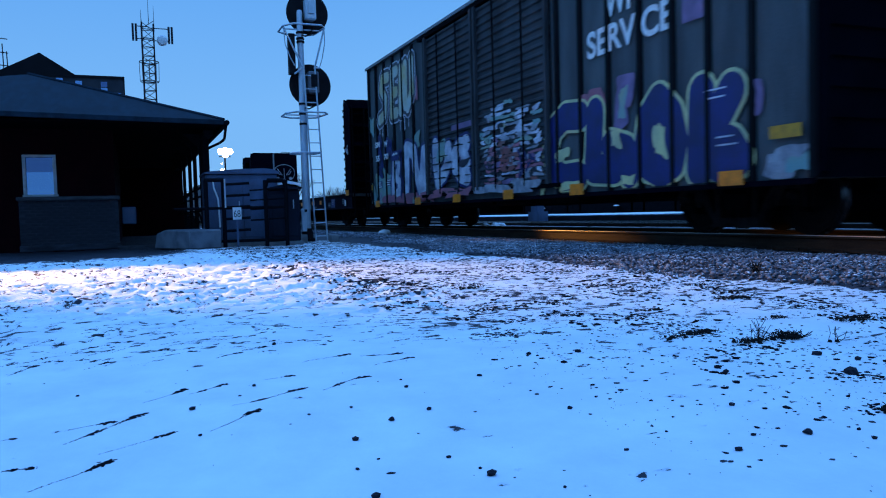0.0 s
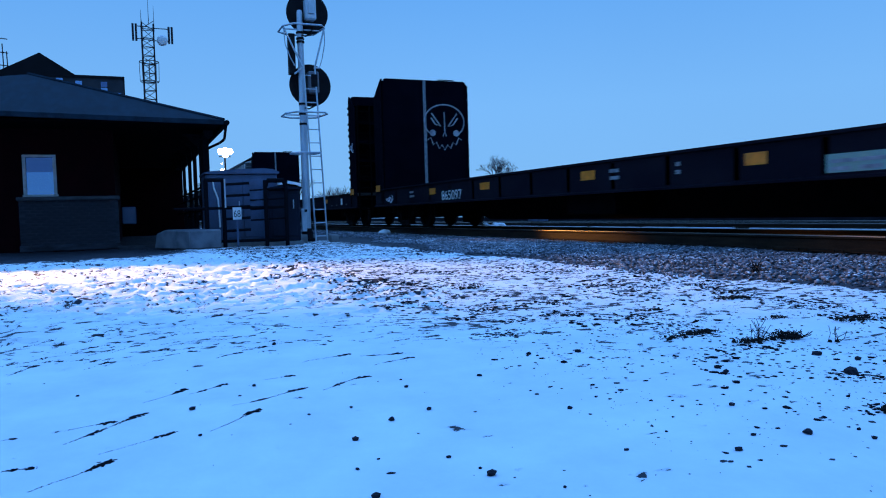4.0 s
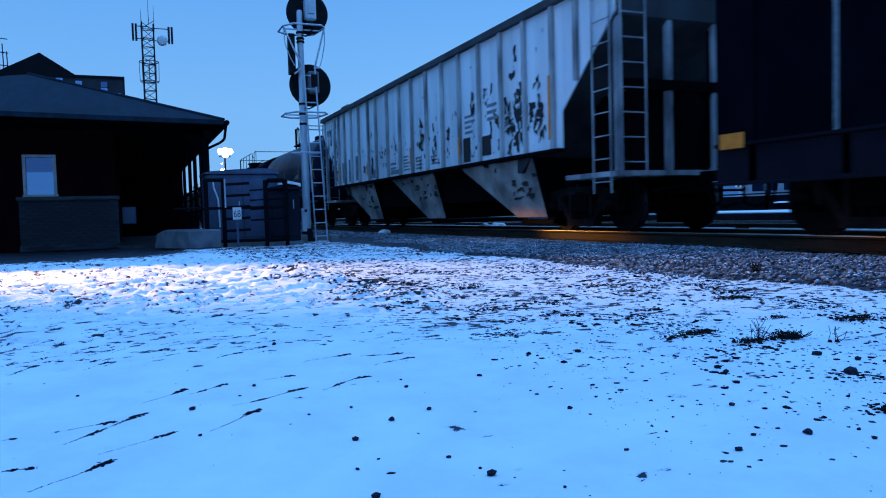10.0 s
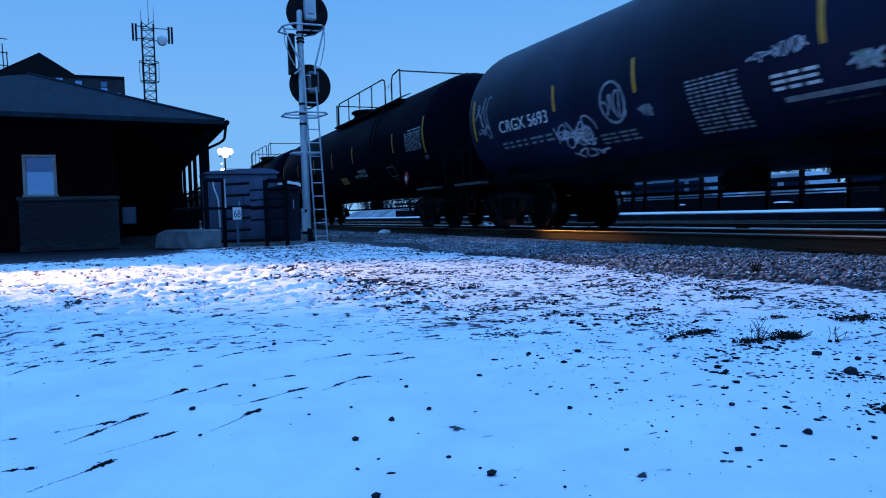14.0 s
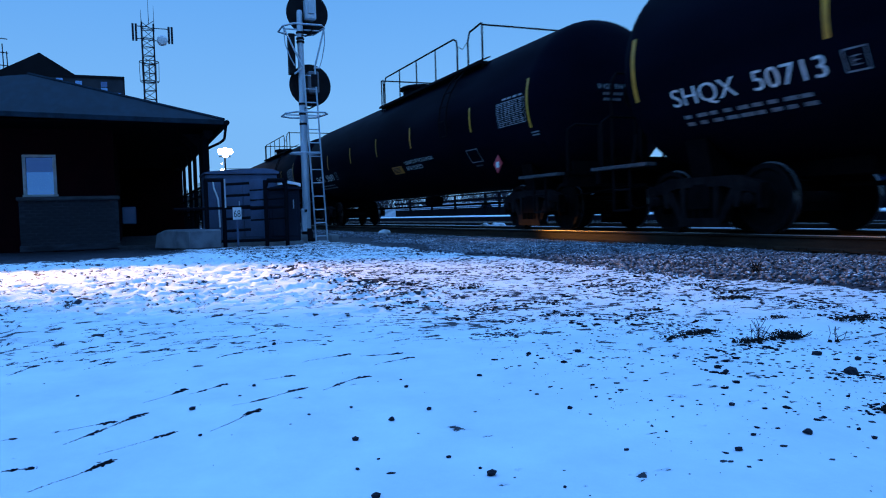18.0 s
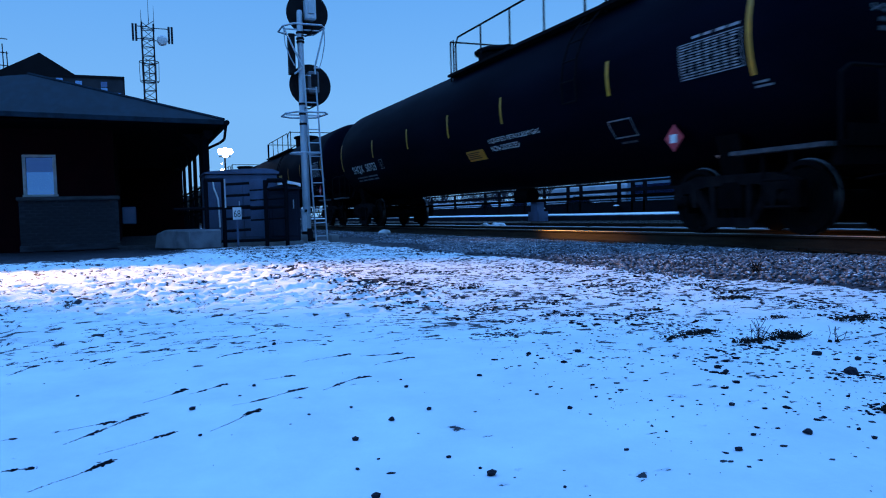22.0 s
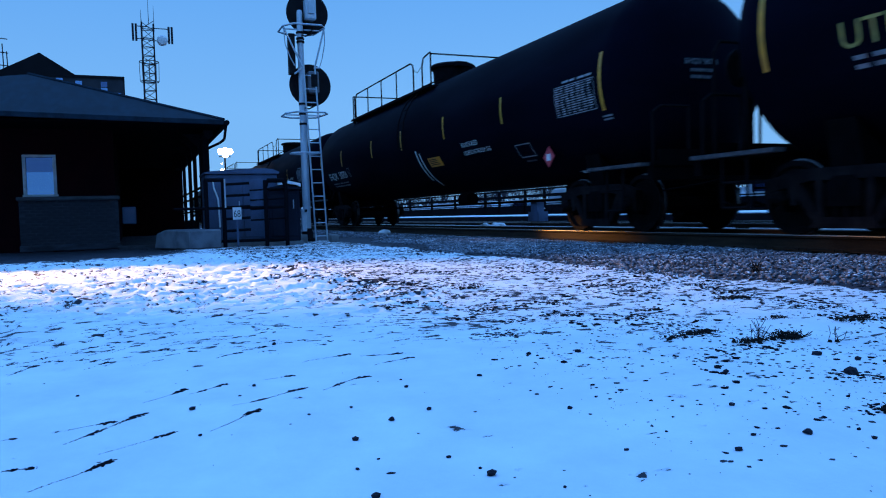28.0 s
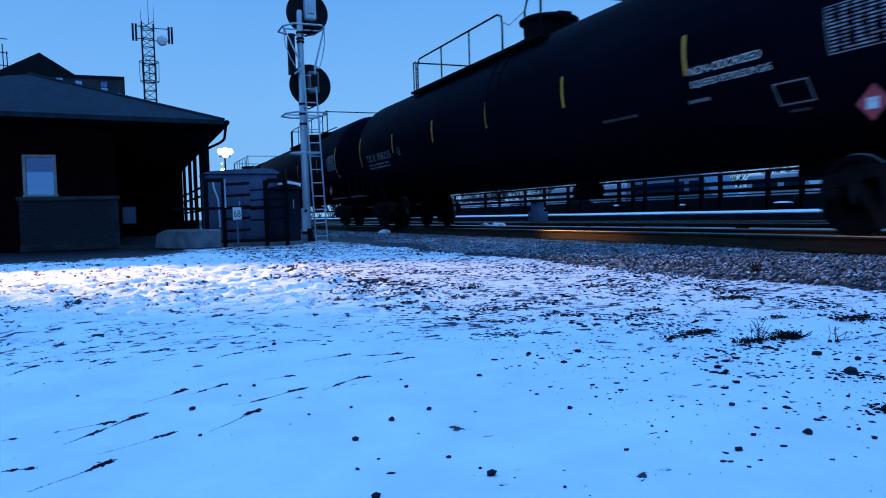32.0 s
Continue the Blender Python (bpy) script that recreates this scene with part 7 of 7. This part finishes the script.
# ---------------------------------------------------------------- signal
def signal():
    t = thing("railway_signal", "galvanised railway signal mast with two round targets", "railway signal", pose(-17.78, 3.98, 0))
    part("mast", turn(B(), [(0.3, 0.095), (2.5, 0.088), (5.50, 0.070), (5.56, 0.055)], "Z", (0, -0.03, 0), 18), GALV, t, smooth=True)
    bm = B()
    box(bm, -0.17, 0.17, -0.16, 0.14, 0.0, 0.08)
    turn(bm, [(0.08, 0.15), (0.26, 0.13), (0.32, 0.11)], "Z", (0, -0.03, 0), 14)
    part("base", bm, TARGET, t)
    part("junction_box", box(B(), 0.07, 0.17, -0.19, -0.07, 0.25, 0.80), GALV, t, bevel=0.01)
    part("box_lock", box(B(), 0.17, 0.19, -0.12, -0.06, 0.72, 0.78), TARGET, t)
    for z, dy in ((5.54, 0.19), (3.80, 0.20)):
        d = part("target", turn(B(), [(0.0, 0.51), (0.02, 0.51)], "X", (-0.14, dy, z), 44), TARGET, t, "round black signal target", True)
        part("signal_head", box(B(), -0.12, 0.16, dy - 0.10, dy + 0.16, z - 0.22, z + 0.30), GALV if z > 5 else mat("dull_grey_housing", (0.13, 0.14, 0.16), (0.07, 0.075, 0.085), 0.6, scale=6), d, bevel=0.03)
        part("terminal_cover", box(B(), 0.16, 0.19, dy - 0.04, dy + 0.11, z - 0.08, z + 0.22), GALV if z > 5 else TARGET, d, bevel=0.01)
        part("visor", turn(B(), [(-0.35, 0.13), (-0.1, 0.14), (0.0, 0.14)], "X", (-0.14, dy, z), 14), TARGET, d)
        part("bracket", box(B(), -0.10, 0.05, -0.06, dy, z - 0.34, z - 0.28), TARGET, d)
    part("back_box", box(B(), -0.10, 0.10, -0.33, -0.18, 4.02, 4.98), TARGET, t, "narrow black relay box", bevel=0.01)
    # ladder on the track side, up to the lower hoop stays
    a0, a1 = Vector((0.20, 0.13, 0.0)), Vector((0.16, -0.01, 4.18))
    b0, b1 = Vector((0.20, 0.41, 0.0)), Vector((0.16, 0.26, 4.18))
    for p, q in ((a0, a1), (b0, b1)):
        part("ladder_rail", rod(B(), p, q, 0.022, 6), GALV, t)
    for k in range(13):
        q = (k + 0.4) / 13
        part("rung", rod(B(), a0.lerp(a1, q), b0.lerp(b1, q), 0.014, 6), GALV, t)
    # level guard hoops round the mast, a stay on each side of the upper one
    for z, wy, wx in ((5.10, 0.49, 0.55), (3.06, 0.49, 0.55), (2.14, 0.34, 0.26)):
        ring = [(wx, -wy * 0.6), (wx, wy * 0.75), (wx * 0.55, wy), (-wx * 0.7, wy * 0.8), (-wx, wy * 0.45), (-wx, -wy * 0.45), (-wx * 0.6, -wy), (wx * 0.45, -wy), (wx, -wy * 0.6)]
        part("guard_hoop", pipe(B(), [(x, y, z) for x, y in ring], 0.022), GALV, t)
        for y in (-wy, wy):
            part("hoop_arm", rod(B(), (0, 0, z), (0, y * 0.9, z), 0.018, 6), GALV, t)
    for p, q in (((0.16, -0.03, 4.18), (0.22, -0.48, 5.10)), ((0.16, 0.26, 4.18), (0.28, 0.49, 5.10)), ((0.16, -0.03, 4.18), (0.10, -0.22, 4.02)), ((0.16, 0.26, 4.18), (0.16, 0.38, 4.18))):
        part("hoop_stay", rod(B(), p, q, 0.022, 6), GALV, t)
    bm = B()
    pipe(bm, [(0.2, -0.46, 5.02), (0.2, -0.44, 4.7), (0.15, -0.32, 4.4), (0.12, -0.20, 4.2)], 0.012)
    pipe(bm, [(0.25, 0.50, 5.05), (0.25, 0.50, 4.75), (0.2, 0.44, 4.4), (0.18, 0.37, 4.18)], 0.012)
    part("chain", bm, GALV, t)
    bm = B()
    pipe(bm, [(0.0, 0.3, 3.42), (0.1, 0.22, 3.26), (0.1, 0.10, 3.20), (0.09, 0.0, 3.22)], 0.018)
    pipe(bm, [(0.0, 0.30, 5.18), (0.1, 0.20, 5.0), (0.1, 0.08, 4.93), (0.08, 0.0, 4.95)], 0.018)
    part("cable", bm, RAILBLK, t)
    for z in (5.0, 4.86, 4.78, 3.30, 3.06, 2.82):
        part("clamp", turn(B(), [(0, 0.095), (0.05, 0.095)], "Z", (0, -0.03, z), 14), TARGET, t)
    b_ = solid("footing_block", box(B(), -17.75, -17.45, 3.62, 3.88, -0.03, 0.18), CONC, "square concrete block at the signal's foot", "concrete block", "signal footing", bevel=0.02)
    solid("footing_block", box(B(), -17.6, -17.35, 4.42, 4.62, -0.03, 0.16), CONC, "square concrete block at the signal's foot", "concrete block", "signal footing", bevel=0.02)


signal()


# ---------------------------------------------------------------- station building
def station():
    xe, yt, zt = -17.0, 2.0, 2.80        # eave corner by the track
    xw, yw = -18.5, -0.30                # wall corner
    b_ = thing("station_building", "low brick station building with a wide hipped canopy roof", "station")
    t = 0.25
    wy0, wy1, wz0, wz1 = -2.11, -1.51, 1.24, 2.11
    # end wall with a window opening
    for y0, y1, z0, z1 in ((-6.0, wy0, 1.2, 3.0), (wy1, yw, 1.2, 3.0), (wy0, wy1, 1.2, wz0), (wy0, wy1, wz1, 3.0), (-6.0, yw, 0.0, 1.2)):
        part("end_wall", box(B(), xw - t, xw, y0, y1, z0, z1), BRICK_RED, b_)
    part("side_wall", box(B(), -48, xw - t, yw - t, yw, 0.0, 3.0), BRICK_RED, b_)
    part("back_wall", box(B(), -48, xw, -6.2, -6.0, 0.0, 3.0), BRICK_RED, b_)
    # masonry dado with cap, laid in courses
    dado = part("dado", box(B(), xw, xw + 0.10, -2.24, yw + 0.05, 0.0, 1.12), STONE_BRICK, b_, "grey-brown brick dado")
    part("dado_cap", box(B(), xw, xw + 0.19, -2.28, yw + 0.09, 1.12, 1.21), STONE_CAP, b_, "stone cap of the dado", bevel=0.02)
    part("dado_foot", box(B(), xw, xw + 0.16, -2.26, yw + 0.08, 0.0, 0.14), STONE_BRICK, b_, bevel=0.015)
    rows = 14
    bl, bh = 0.215, 0.072
    bm = B()
    box(bm, 0, 0.012, 0, bl - 0.012, 0, bh - 0.012)
    brick = finish(bm, "brick")
    brick.materials.append(STONE_BRICK)
    for r in range(rows):
        y = -2.24 + (bl / 2 if r % 2 else 0)
        while y + bl < yw + 0.05:
            o = part("brick", brick, None, dado)
            o.location = (xw + 0.10, y, 0.13 + r * bh)
            y += bl
    win = part("window", box(B(), xw - 0.12, xw - 0.10, wy0, wy1, wz0, wz1), SOFFIT, b_)
    for y0, y1, z0, z1 in ((wy0 - 0.03, wy0 + 0.03, wz0, wz1), (wy1 - 0.03, wy1 + 0.03, wz0, wz1), (wy0 - 0.03, wy1 + 0.03, wz1 - 0.02, wz1 + 0.03), (wy0 - 0.05, wy1 + 0.05, wz0 - 0.03, wz0 + 0.02)):
        part("window_frame", box(B(), xw - 0.06, xw + 0.025, y0, y1, z0, z1), TRIM, win, "white painted window frame")
    zm = 1.76
    part("upper_pane", box(B(), xw - 0.07, xw - 0.065, wy0 + 0.03, wy1 - 0.03, zm, wz1 - 0.02), GLASS, win)
    part("lower_pane", box(B(), xw - 0.05, xw - 0.045, wy0 + 0.03, wy1 - 0.03, wz0 + 0.02, zm), GLASS_PALE, win, "pale reflecting lower pane")
    # hipped roof sheets with standing seams
    run, rise = 4.2, 1.58
    x1, y1, z1 = xe - run, yt - run, zt + rise
    yb = yt - 2 * run
    bm = B()
    def sheet(pts, thick=0.05):
        v = [bm.verts.new(p) for p in pts]
        bm.faces.new(v)
        w = [bm.verts.new((p[0], p[1], p[2] - thick)) for p in pts]
        bm.faces.new(w[::-1])
        for k in range(len(pts)):
            bm.faces.new((v[k], w[k], w[(k + 1) % len(pts)], v[(k + 1) % len(pts)]))
    xb = xe + 0.155 * 2 * run              # the end eave runs slightly askew
    sheet([(xe, yt, zt), (x1, y1, z1), (xb, yb, zt)])
    roof = part("roof_end", bm, ROOF, b_)
    bm = B()
    sheet([(xe, yt, zt), (-50, yt, zt), (-50, y1, z1), (x1, y1, z1)])
    part("roof_side", bm, ROOF, b_)
    bm = B()
    sheet([(xb, yb, zt), (x1, y1, z1), (-50, y1, z1), (-50, yb, zt)])
    part("roof_back", bm, ROOF, b_)
    part("hip_cap", rod(B(), (xe, yt, zt + 0.01), (x1, y1, z1 + 0.01), 0.04, 6), ROOF, b_)
    part("ridge_cap", rod(B(), (x1, y1, z1 + 0.01), (-50, y1, z1 + 0.01), 0.05, 6), ROOF, b_)
    bm = B()
    v = [bm.verts.new(p) for z in (zt - 0.10, zt - 0.005) for p in ((xe - 0.05, yt, z), (xe + 0.02, yt, z), (xb + 0.02, yb, z), (xb - 0.05, yb, z))]
    for q in ((0, 3, 2, 1), (4, 5, 6, 7), (0, 1, 5, 4), (1, 2, 6, 5), (2, 3, 7, 6), (3, 0, 4, 7)):
        bm.faces.new([v[i] for i in q])
    part("fascia", bm, ROOF, b_)
    part("fascia", box(B(), -50, xe - 0.03, yt - 0.03, yt + 0.02, zt - 0.16, zt + 0.0), DARKPOST, b_)
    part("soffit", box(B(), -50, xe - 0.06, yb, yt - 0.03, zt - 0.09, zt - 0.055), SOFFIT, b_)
    part("gutter", rod(B(), (xe + 0.05, yt + 0.06, zt - 0.06), (-50, yt + 0.06, zt - 0.06), 0.06, 8), DARKPOST, b_)
    part("downpipe", pipe(B(), [(xe - 0.05, yt + 0.05, zt - 0.1), (xe - 0.05, yt - 0.0, zt - 0.42), (xe - 0.08, yt - 0.1, zt - 0.50), (xe - 0.4, yt - 0.34, zt - 0.60)], 0.03, 8), DARKPOST, b_)
    # canopy posts along the track side, with brackets and a rail
    for k, x in enumerate((-18.3, -19.5, -21.5, -23.4, -25.9)):
        wide = 0.075 if k == 0 else 0.05
        p = part("canopy_post", box(B(), x - wide, x + wide, 1.70 - wide, 1.70 + wide, 0.0, zt - 0.18), DARKPOST, b_, bevel=0.01)
        part("bracket", prism(B(), [(1.62, zt - 0.18), (1.2, zt - 0.18), (1.62, zt - 0.55)], x - 0.03, x + 0.03, "X"), DARKPOST, p)
    for z in (1.43, 1.21, 0.84):
        part("hand_rail", rod(B(), (-18.3, 1.7, z), (-36, 1.7, z), 0.03, 6), DARKPOST, b_)
    part("beam", box(B(), -50, -17.4, 1.6, 1.8, zt - 0.30, zt - 0.18), DARKPOST, b_)
    # paving under the canopy and the loading block
    part("paving", box(B(), -50, -18.0, yw, 3.0, -0.05, 0.06), mat("dark_concrete", (0.060, 0.060, 0.066), (0.025, 0.025, 0.029), 0.9, spec=0.1, scale=2.5, bump=0.4), b_)
    for y, z in ((0.0, 0.75),):
        part("meter_box", box(B(), xw - 0.3, xw - 0.05, yw + 0.12, yw + 0.42, 0.55, 0.95), CABINET, b_, bevel=0.02)
    # wall added across the canopy so the view beneath it stays dark
    part("view_stop_wall", box(B(), -30.2, -30.0, yw, 1.90, 0.05, zt - 0.18), BRICK_RED, b_)
    part("low_screen", box(B(), -30.1, -30.0, 1.90, 2.3, 0.05, 0.6), DARKPOST, b_)


STONE_BRICK = mat("grey_brown_brick", (0.044, 0.046, 0.062), (0.008, 0.009, 0.014), 0.85, scale=4, stretch=(1, 0.5, 2.2), bump=0.5)
GLASS_PALE = GLASS.copy()
GLASS_PALE.name = "pale_sky_tinted_glass"
gp = GLASS_PALE.node_tree.nodes["Principled BSDF"]
# paler blue for the lower pane's stronger sky reflection
gp.inputs["Base Color"].default_value = (0.13, 0.26, 0.48, 1)
station()

bm = B()
prism(bm, [(0.0, 0.0), (1.5, 0.0), (1.5, 0.40), (0.5, 0.42), (0.12, 0.34)], -0.4, 0.35)
lb = solid("concrete_block", bm, mat("pale_weathered_concrete", (0.17, 0.18, 0.20), (0.05, 0.055, 0.065), 0.9, spec=0.1, scale=2.2, bump=0.4), "weathered concrete loading block by the canopy", "concrete block", bevel=0.03)
lb.matrix_basis = pose(-17.45, 0.80, -0.01, 0, 0, 26)


# ---------------------------------------------------------------- equipment cabinets and their guard rails
def cabinet(x0, x1, y0, y1, h, label, arch, paint):
    c = thing("equipment_cabinet", label, "equipment cabinet", group="lineside equipment")
    part("body", box(B(), x0, x1, y0, y1, 0.05, h), paint, c, bevel=0.03)
    part("plinth", box(B(), x0 - 0.06, x1 + 0.06, y0 - 0.05, y1 + 0.05, -0.05, 0.06), CONC, c)
    part("roof", prism(B(), [(y0 - 0.04, h), (y1 + 0.04, h), (y1 + 0.04, h + 0.04), (y1 - 0.10, h + 0.10), (y1 - 0.28, h + 0.12), ((y0 + y1) / 2, h + 0.11), (y0 + 0.12, h + 0.06), (y0 - 0.04, h + 0.03)], x0 - 0.04, x1 + 0.06, "X"), paint, c)
    m_ = (y0 + y1) / 2
    for a, b_ in ((y0 + 0.05, m_ - 0.01), (m_ + 0.01, y1 - 0.05)) if not arch else ((y0 + 0.08, y1 - 0.08),):
        d = part("door", box(B(), x1, x1 + 0.025, a, b_, 0.18, h - 0.12), paint, c, bevel=0.008)
        part("handle", rod(B(), (x1 + 0.05, b_ - 0.08, 0.8), (x1 + 0.05, b_ - 0.08, 1.0), 0.014, 6), GALV, d)
        for k in range(4):
            part("vent_slot", box(B(), x1 + 0.025, x1 + 0.031, a + 0.1, b_ - 0.1, h - 0.42 + k * 0.05, h - 0.40 + k * 0.05), paint, d)


cabinet(-18.4, -17.2, 1.58, 3.16, 1.62, "large grey equipment cabinet behind pipe rails", False, CABINET)
cabinet(-17.06, -16.78, 2.86, 3.58, 1.24, "narrow dark equipment cabinet with a white hood behind pipe rails", True, CABINET_DARK)
bm = B()
prism(bm, [(3.14, 1.345), (3.60, 1.27), (3.60, 1.37), (3.14, 1.47)], -17.08, -16.72, "X")
solid("cabinet_hood", bm, SNOWCAP, "white sloping hood on the cabinet", "cabinet hood")


def guard():
    g = thing("guard_rail", "black pipe guard rails round the equipment cabinets", "guard rail")
    x = -16.55
    for y in (1.51, 1.87, 2.77, 3.22):
        part("post", rod(B(), (x, y, -0.1), (x, y, 1.44), 0.045, 10), DARKPOST, g)
    part("top_rail", rod(B(), (x, 1.48, 1.45), (x, 1.90, 1.45), 0.04, 8), DARKPOST, g)
    part("top_rail", pipe(B(), [(x, 2.77, 1.30), (x, 2.81, 1.43), (x, 3.18, 1.43), (x, 3.22, 1.30)], 0.05, 8), DARKPOST, g)
    for z in (1.35, 1.10, 0.85, 0.60, 0.34):
        part("stub_rail", rod(B(), (x, 1.87, z), (x + 0.1, 2.38, z + 0.02), 0.028, 8), DARKPOST, g)
        part("stub_cap", turn(B(), [(0, 0.03), (0.03, 0.03)], "Y", (x + 0.1, 2.38, z + 0.02), 8), RUSTY, g)
    for z in (1.22, 1.00, 0.80, 0.56):
        part("side_rail", rod(B(), (x - 0.05, 2.44, z), (x - 0.05, 3.24, z + 0.035), 0.018, 8), DARKPOST, g)
    for z in (0.84, 0.12):
        part("long_rail", rod(B(), (x - 0.03, 0.85, z), (x - 0.03, 3.22, z), 0.03, 8), DARKPOST, g)
    part("marker_post", box(B(), x + 0.04, x + 0.06, 1.885, 1.915, 0.85, 1.47), GALV, g)
    part("conduit", pipe(B(), [(-17.15, 1.72, 1.5), (-17.15, 1.74, 1.3), (-17.13, 1.82, 1.05), (-17.13, 1.84, 0.42)], 0.02, 6), SIGN_W, g, "white conduit")


guard()
s68 = thing("number_sign", "small white sign with black figures on a post", "sign")
part("face", box(B(), -16.45, -16.435, 2.04, 2.22, 0.585, 0.85), SIGN_W, s68)
part("post", box(B(), -16.47, -16.45, 2.11, 2.15, -0.05, 0.6), CABINET, s68)
figs = letters("68", 0.15, 0.14)
for v in figs.vertices:
    v.co = Vector((-16.431, 2.06 + v.co.x, 0.635 + v.co.z))
part("figures", figs, BLACKINK, s68)


# ---------------------------------------------------------------- far buildings
def far_gable():
    h = thing("far_building", "dark gabled building rising behind the station", "building")
    part("wall", box(B(), -92, -80, -22, -3.9, 0, 14.6), FAR_DARK, h)
    part("roof", prism(B(), [(-12.0, 14.4), (-7.3, 16.95), (-3.6, 14.5), (-3.6, 14.2), (-12.0, 14.1)], -92, -79.9, "X"), FAR_ROOF, h)
    w = thing("far_block", "grey flat-roofed block behind the station", "building")
    part("wall", box(B(), -90, -77.0, -7.7, -0.05, 0, 14.2), FAR_GREY, w)
    part("parapet", box(B(), -90.1, -76.9, -7.8, 0.05, 14.2, 14.45), FAR_ROOF, w)
    for y, z, m_ in ((-5.5, 13.9, SIGN_W), (-3.9, 13.7, SIGN_W), (-1.75, 13.2, SIGN_W), (-1.75, 13.7, FAR_ROOF), (-0.6, 12.7, SIGN_W), (-4.3, 12.6, SIGN_W), (-6.6, 12.6, FAR_ROOF)):
        win = part("window", box(B(), -76.99, -76.94, y - 0.28, y + 0.28, z - 0.3, z + 0.2), GLASS if m_ is FAR_ROOF else GLASS_PALE, w)
        part("frame", box(B(), -76.97, -76.92, y - 0.34, y + 0.34, z - 0.36, z - 0.3), FAR_ROOF, win)
    r = thing("roof_ladder_cage", "steel ladder cage on a far roof", "ladder cage")
    for k in range(5):
        part("upright", rod(B(), (-80.5, -11.4 + 0.35 * k, 14.0), (-80.5, -11.4 + 0.33 * k, 18.6 - 0.1 * k * k), 0.05, 5), LATTICE, r)
    for z in (15.8, 17.0, 18.3):
        part("hoop", rod(B(), (-80.5, -11.6, z), (-80.5, -9.95, z - 0.15), 0.05, 5), LATTICE, r)


far_gable()


# ---------------------------------------------------------------- unseen wall added behind the camera to keep low skylight off the train
for k, (x0, x1, y0, y1, h) in enumerate(((-6, 46, -17.4, -17.0, 8.0),)):
    solid("wall_street" + "_%d" % (k + 1), box(B(), x0, x1, y0, y1, 0, h), FAR_DARK, "plain dark wall added out of view to block low sky", "wall", kind="structure")


# ---------------------------------------------------------------- what moves
def motions():
    for car, front in TRAIN:
        walk(car, [(float(t), pose(-front + travel(t), TRACK_Y, RAIL_Z)) for t in range(0, 33, 2)])
    fronts = {car: front for car, front in TRAIN}
    for w, dx, car in WHEELS:
        front = fronts[car]
        t = 0.0
        while travel(t) - front < -75 and t < 31.5:
            t += 0.1
        t0 = round(t, 1)
        rows = [(0.0, pose(dx, 0, WHEEL_R))] if t0 > 0 else []
        k = 0
        while t0 + 0.1 * k <= 32.001:
            t = t0 + 0.1 * k
            if travel(t) - front > 32:
                break
            rows.append((t, pose(dx, 0, WHEEL_R, 0, math.degrees((travel(t) - travel(t0)) / WHEEL_R), 0)))
            k += 1
        last = rows[-1]
        if last[0] < 31.99:
            rows.append((32.0, last[1]))
        walk(w, rows)


motions()
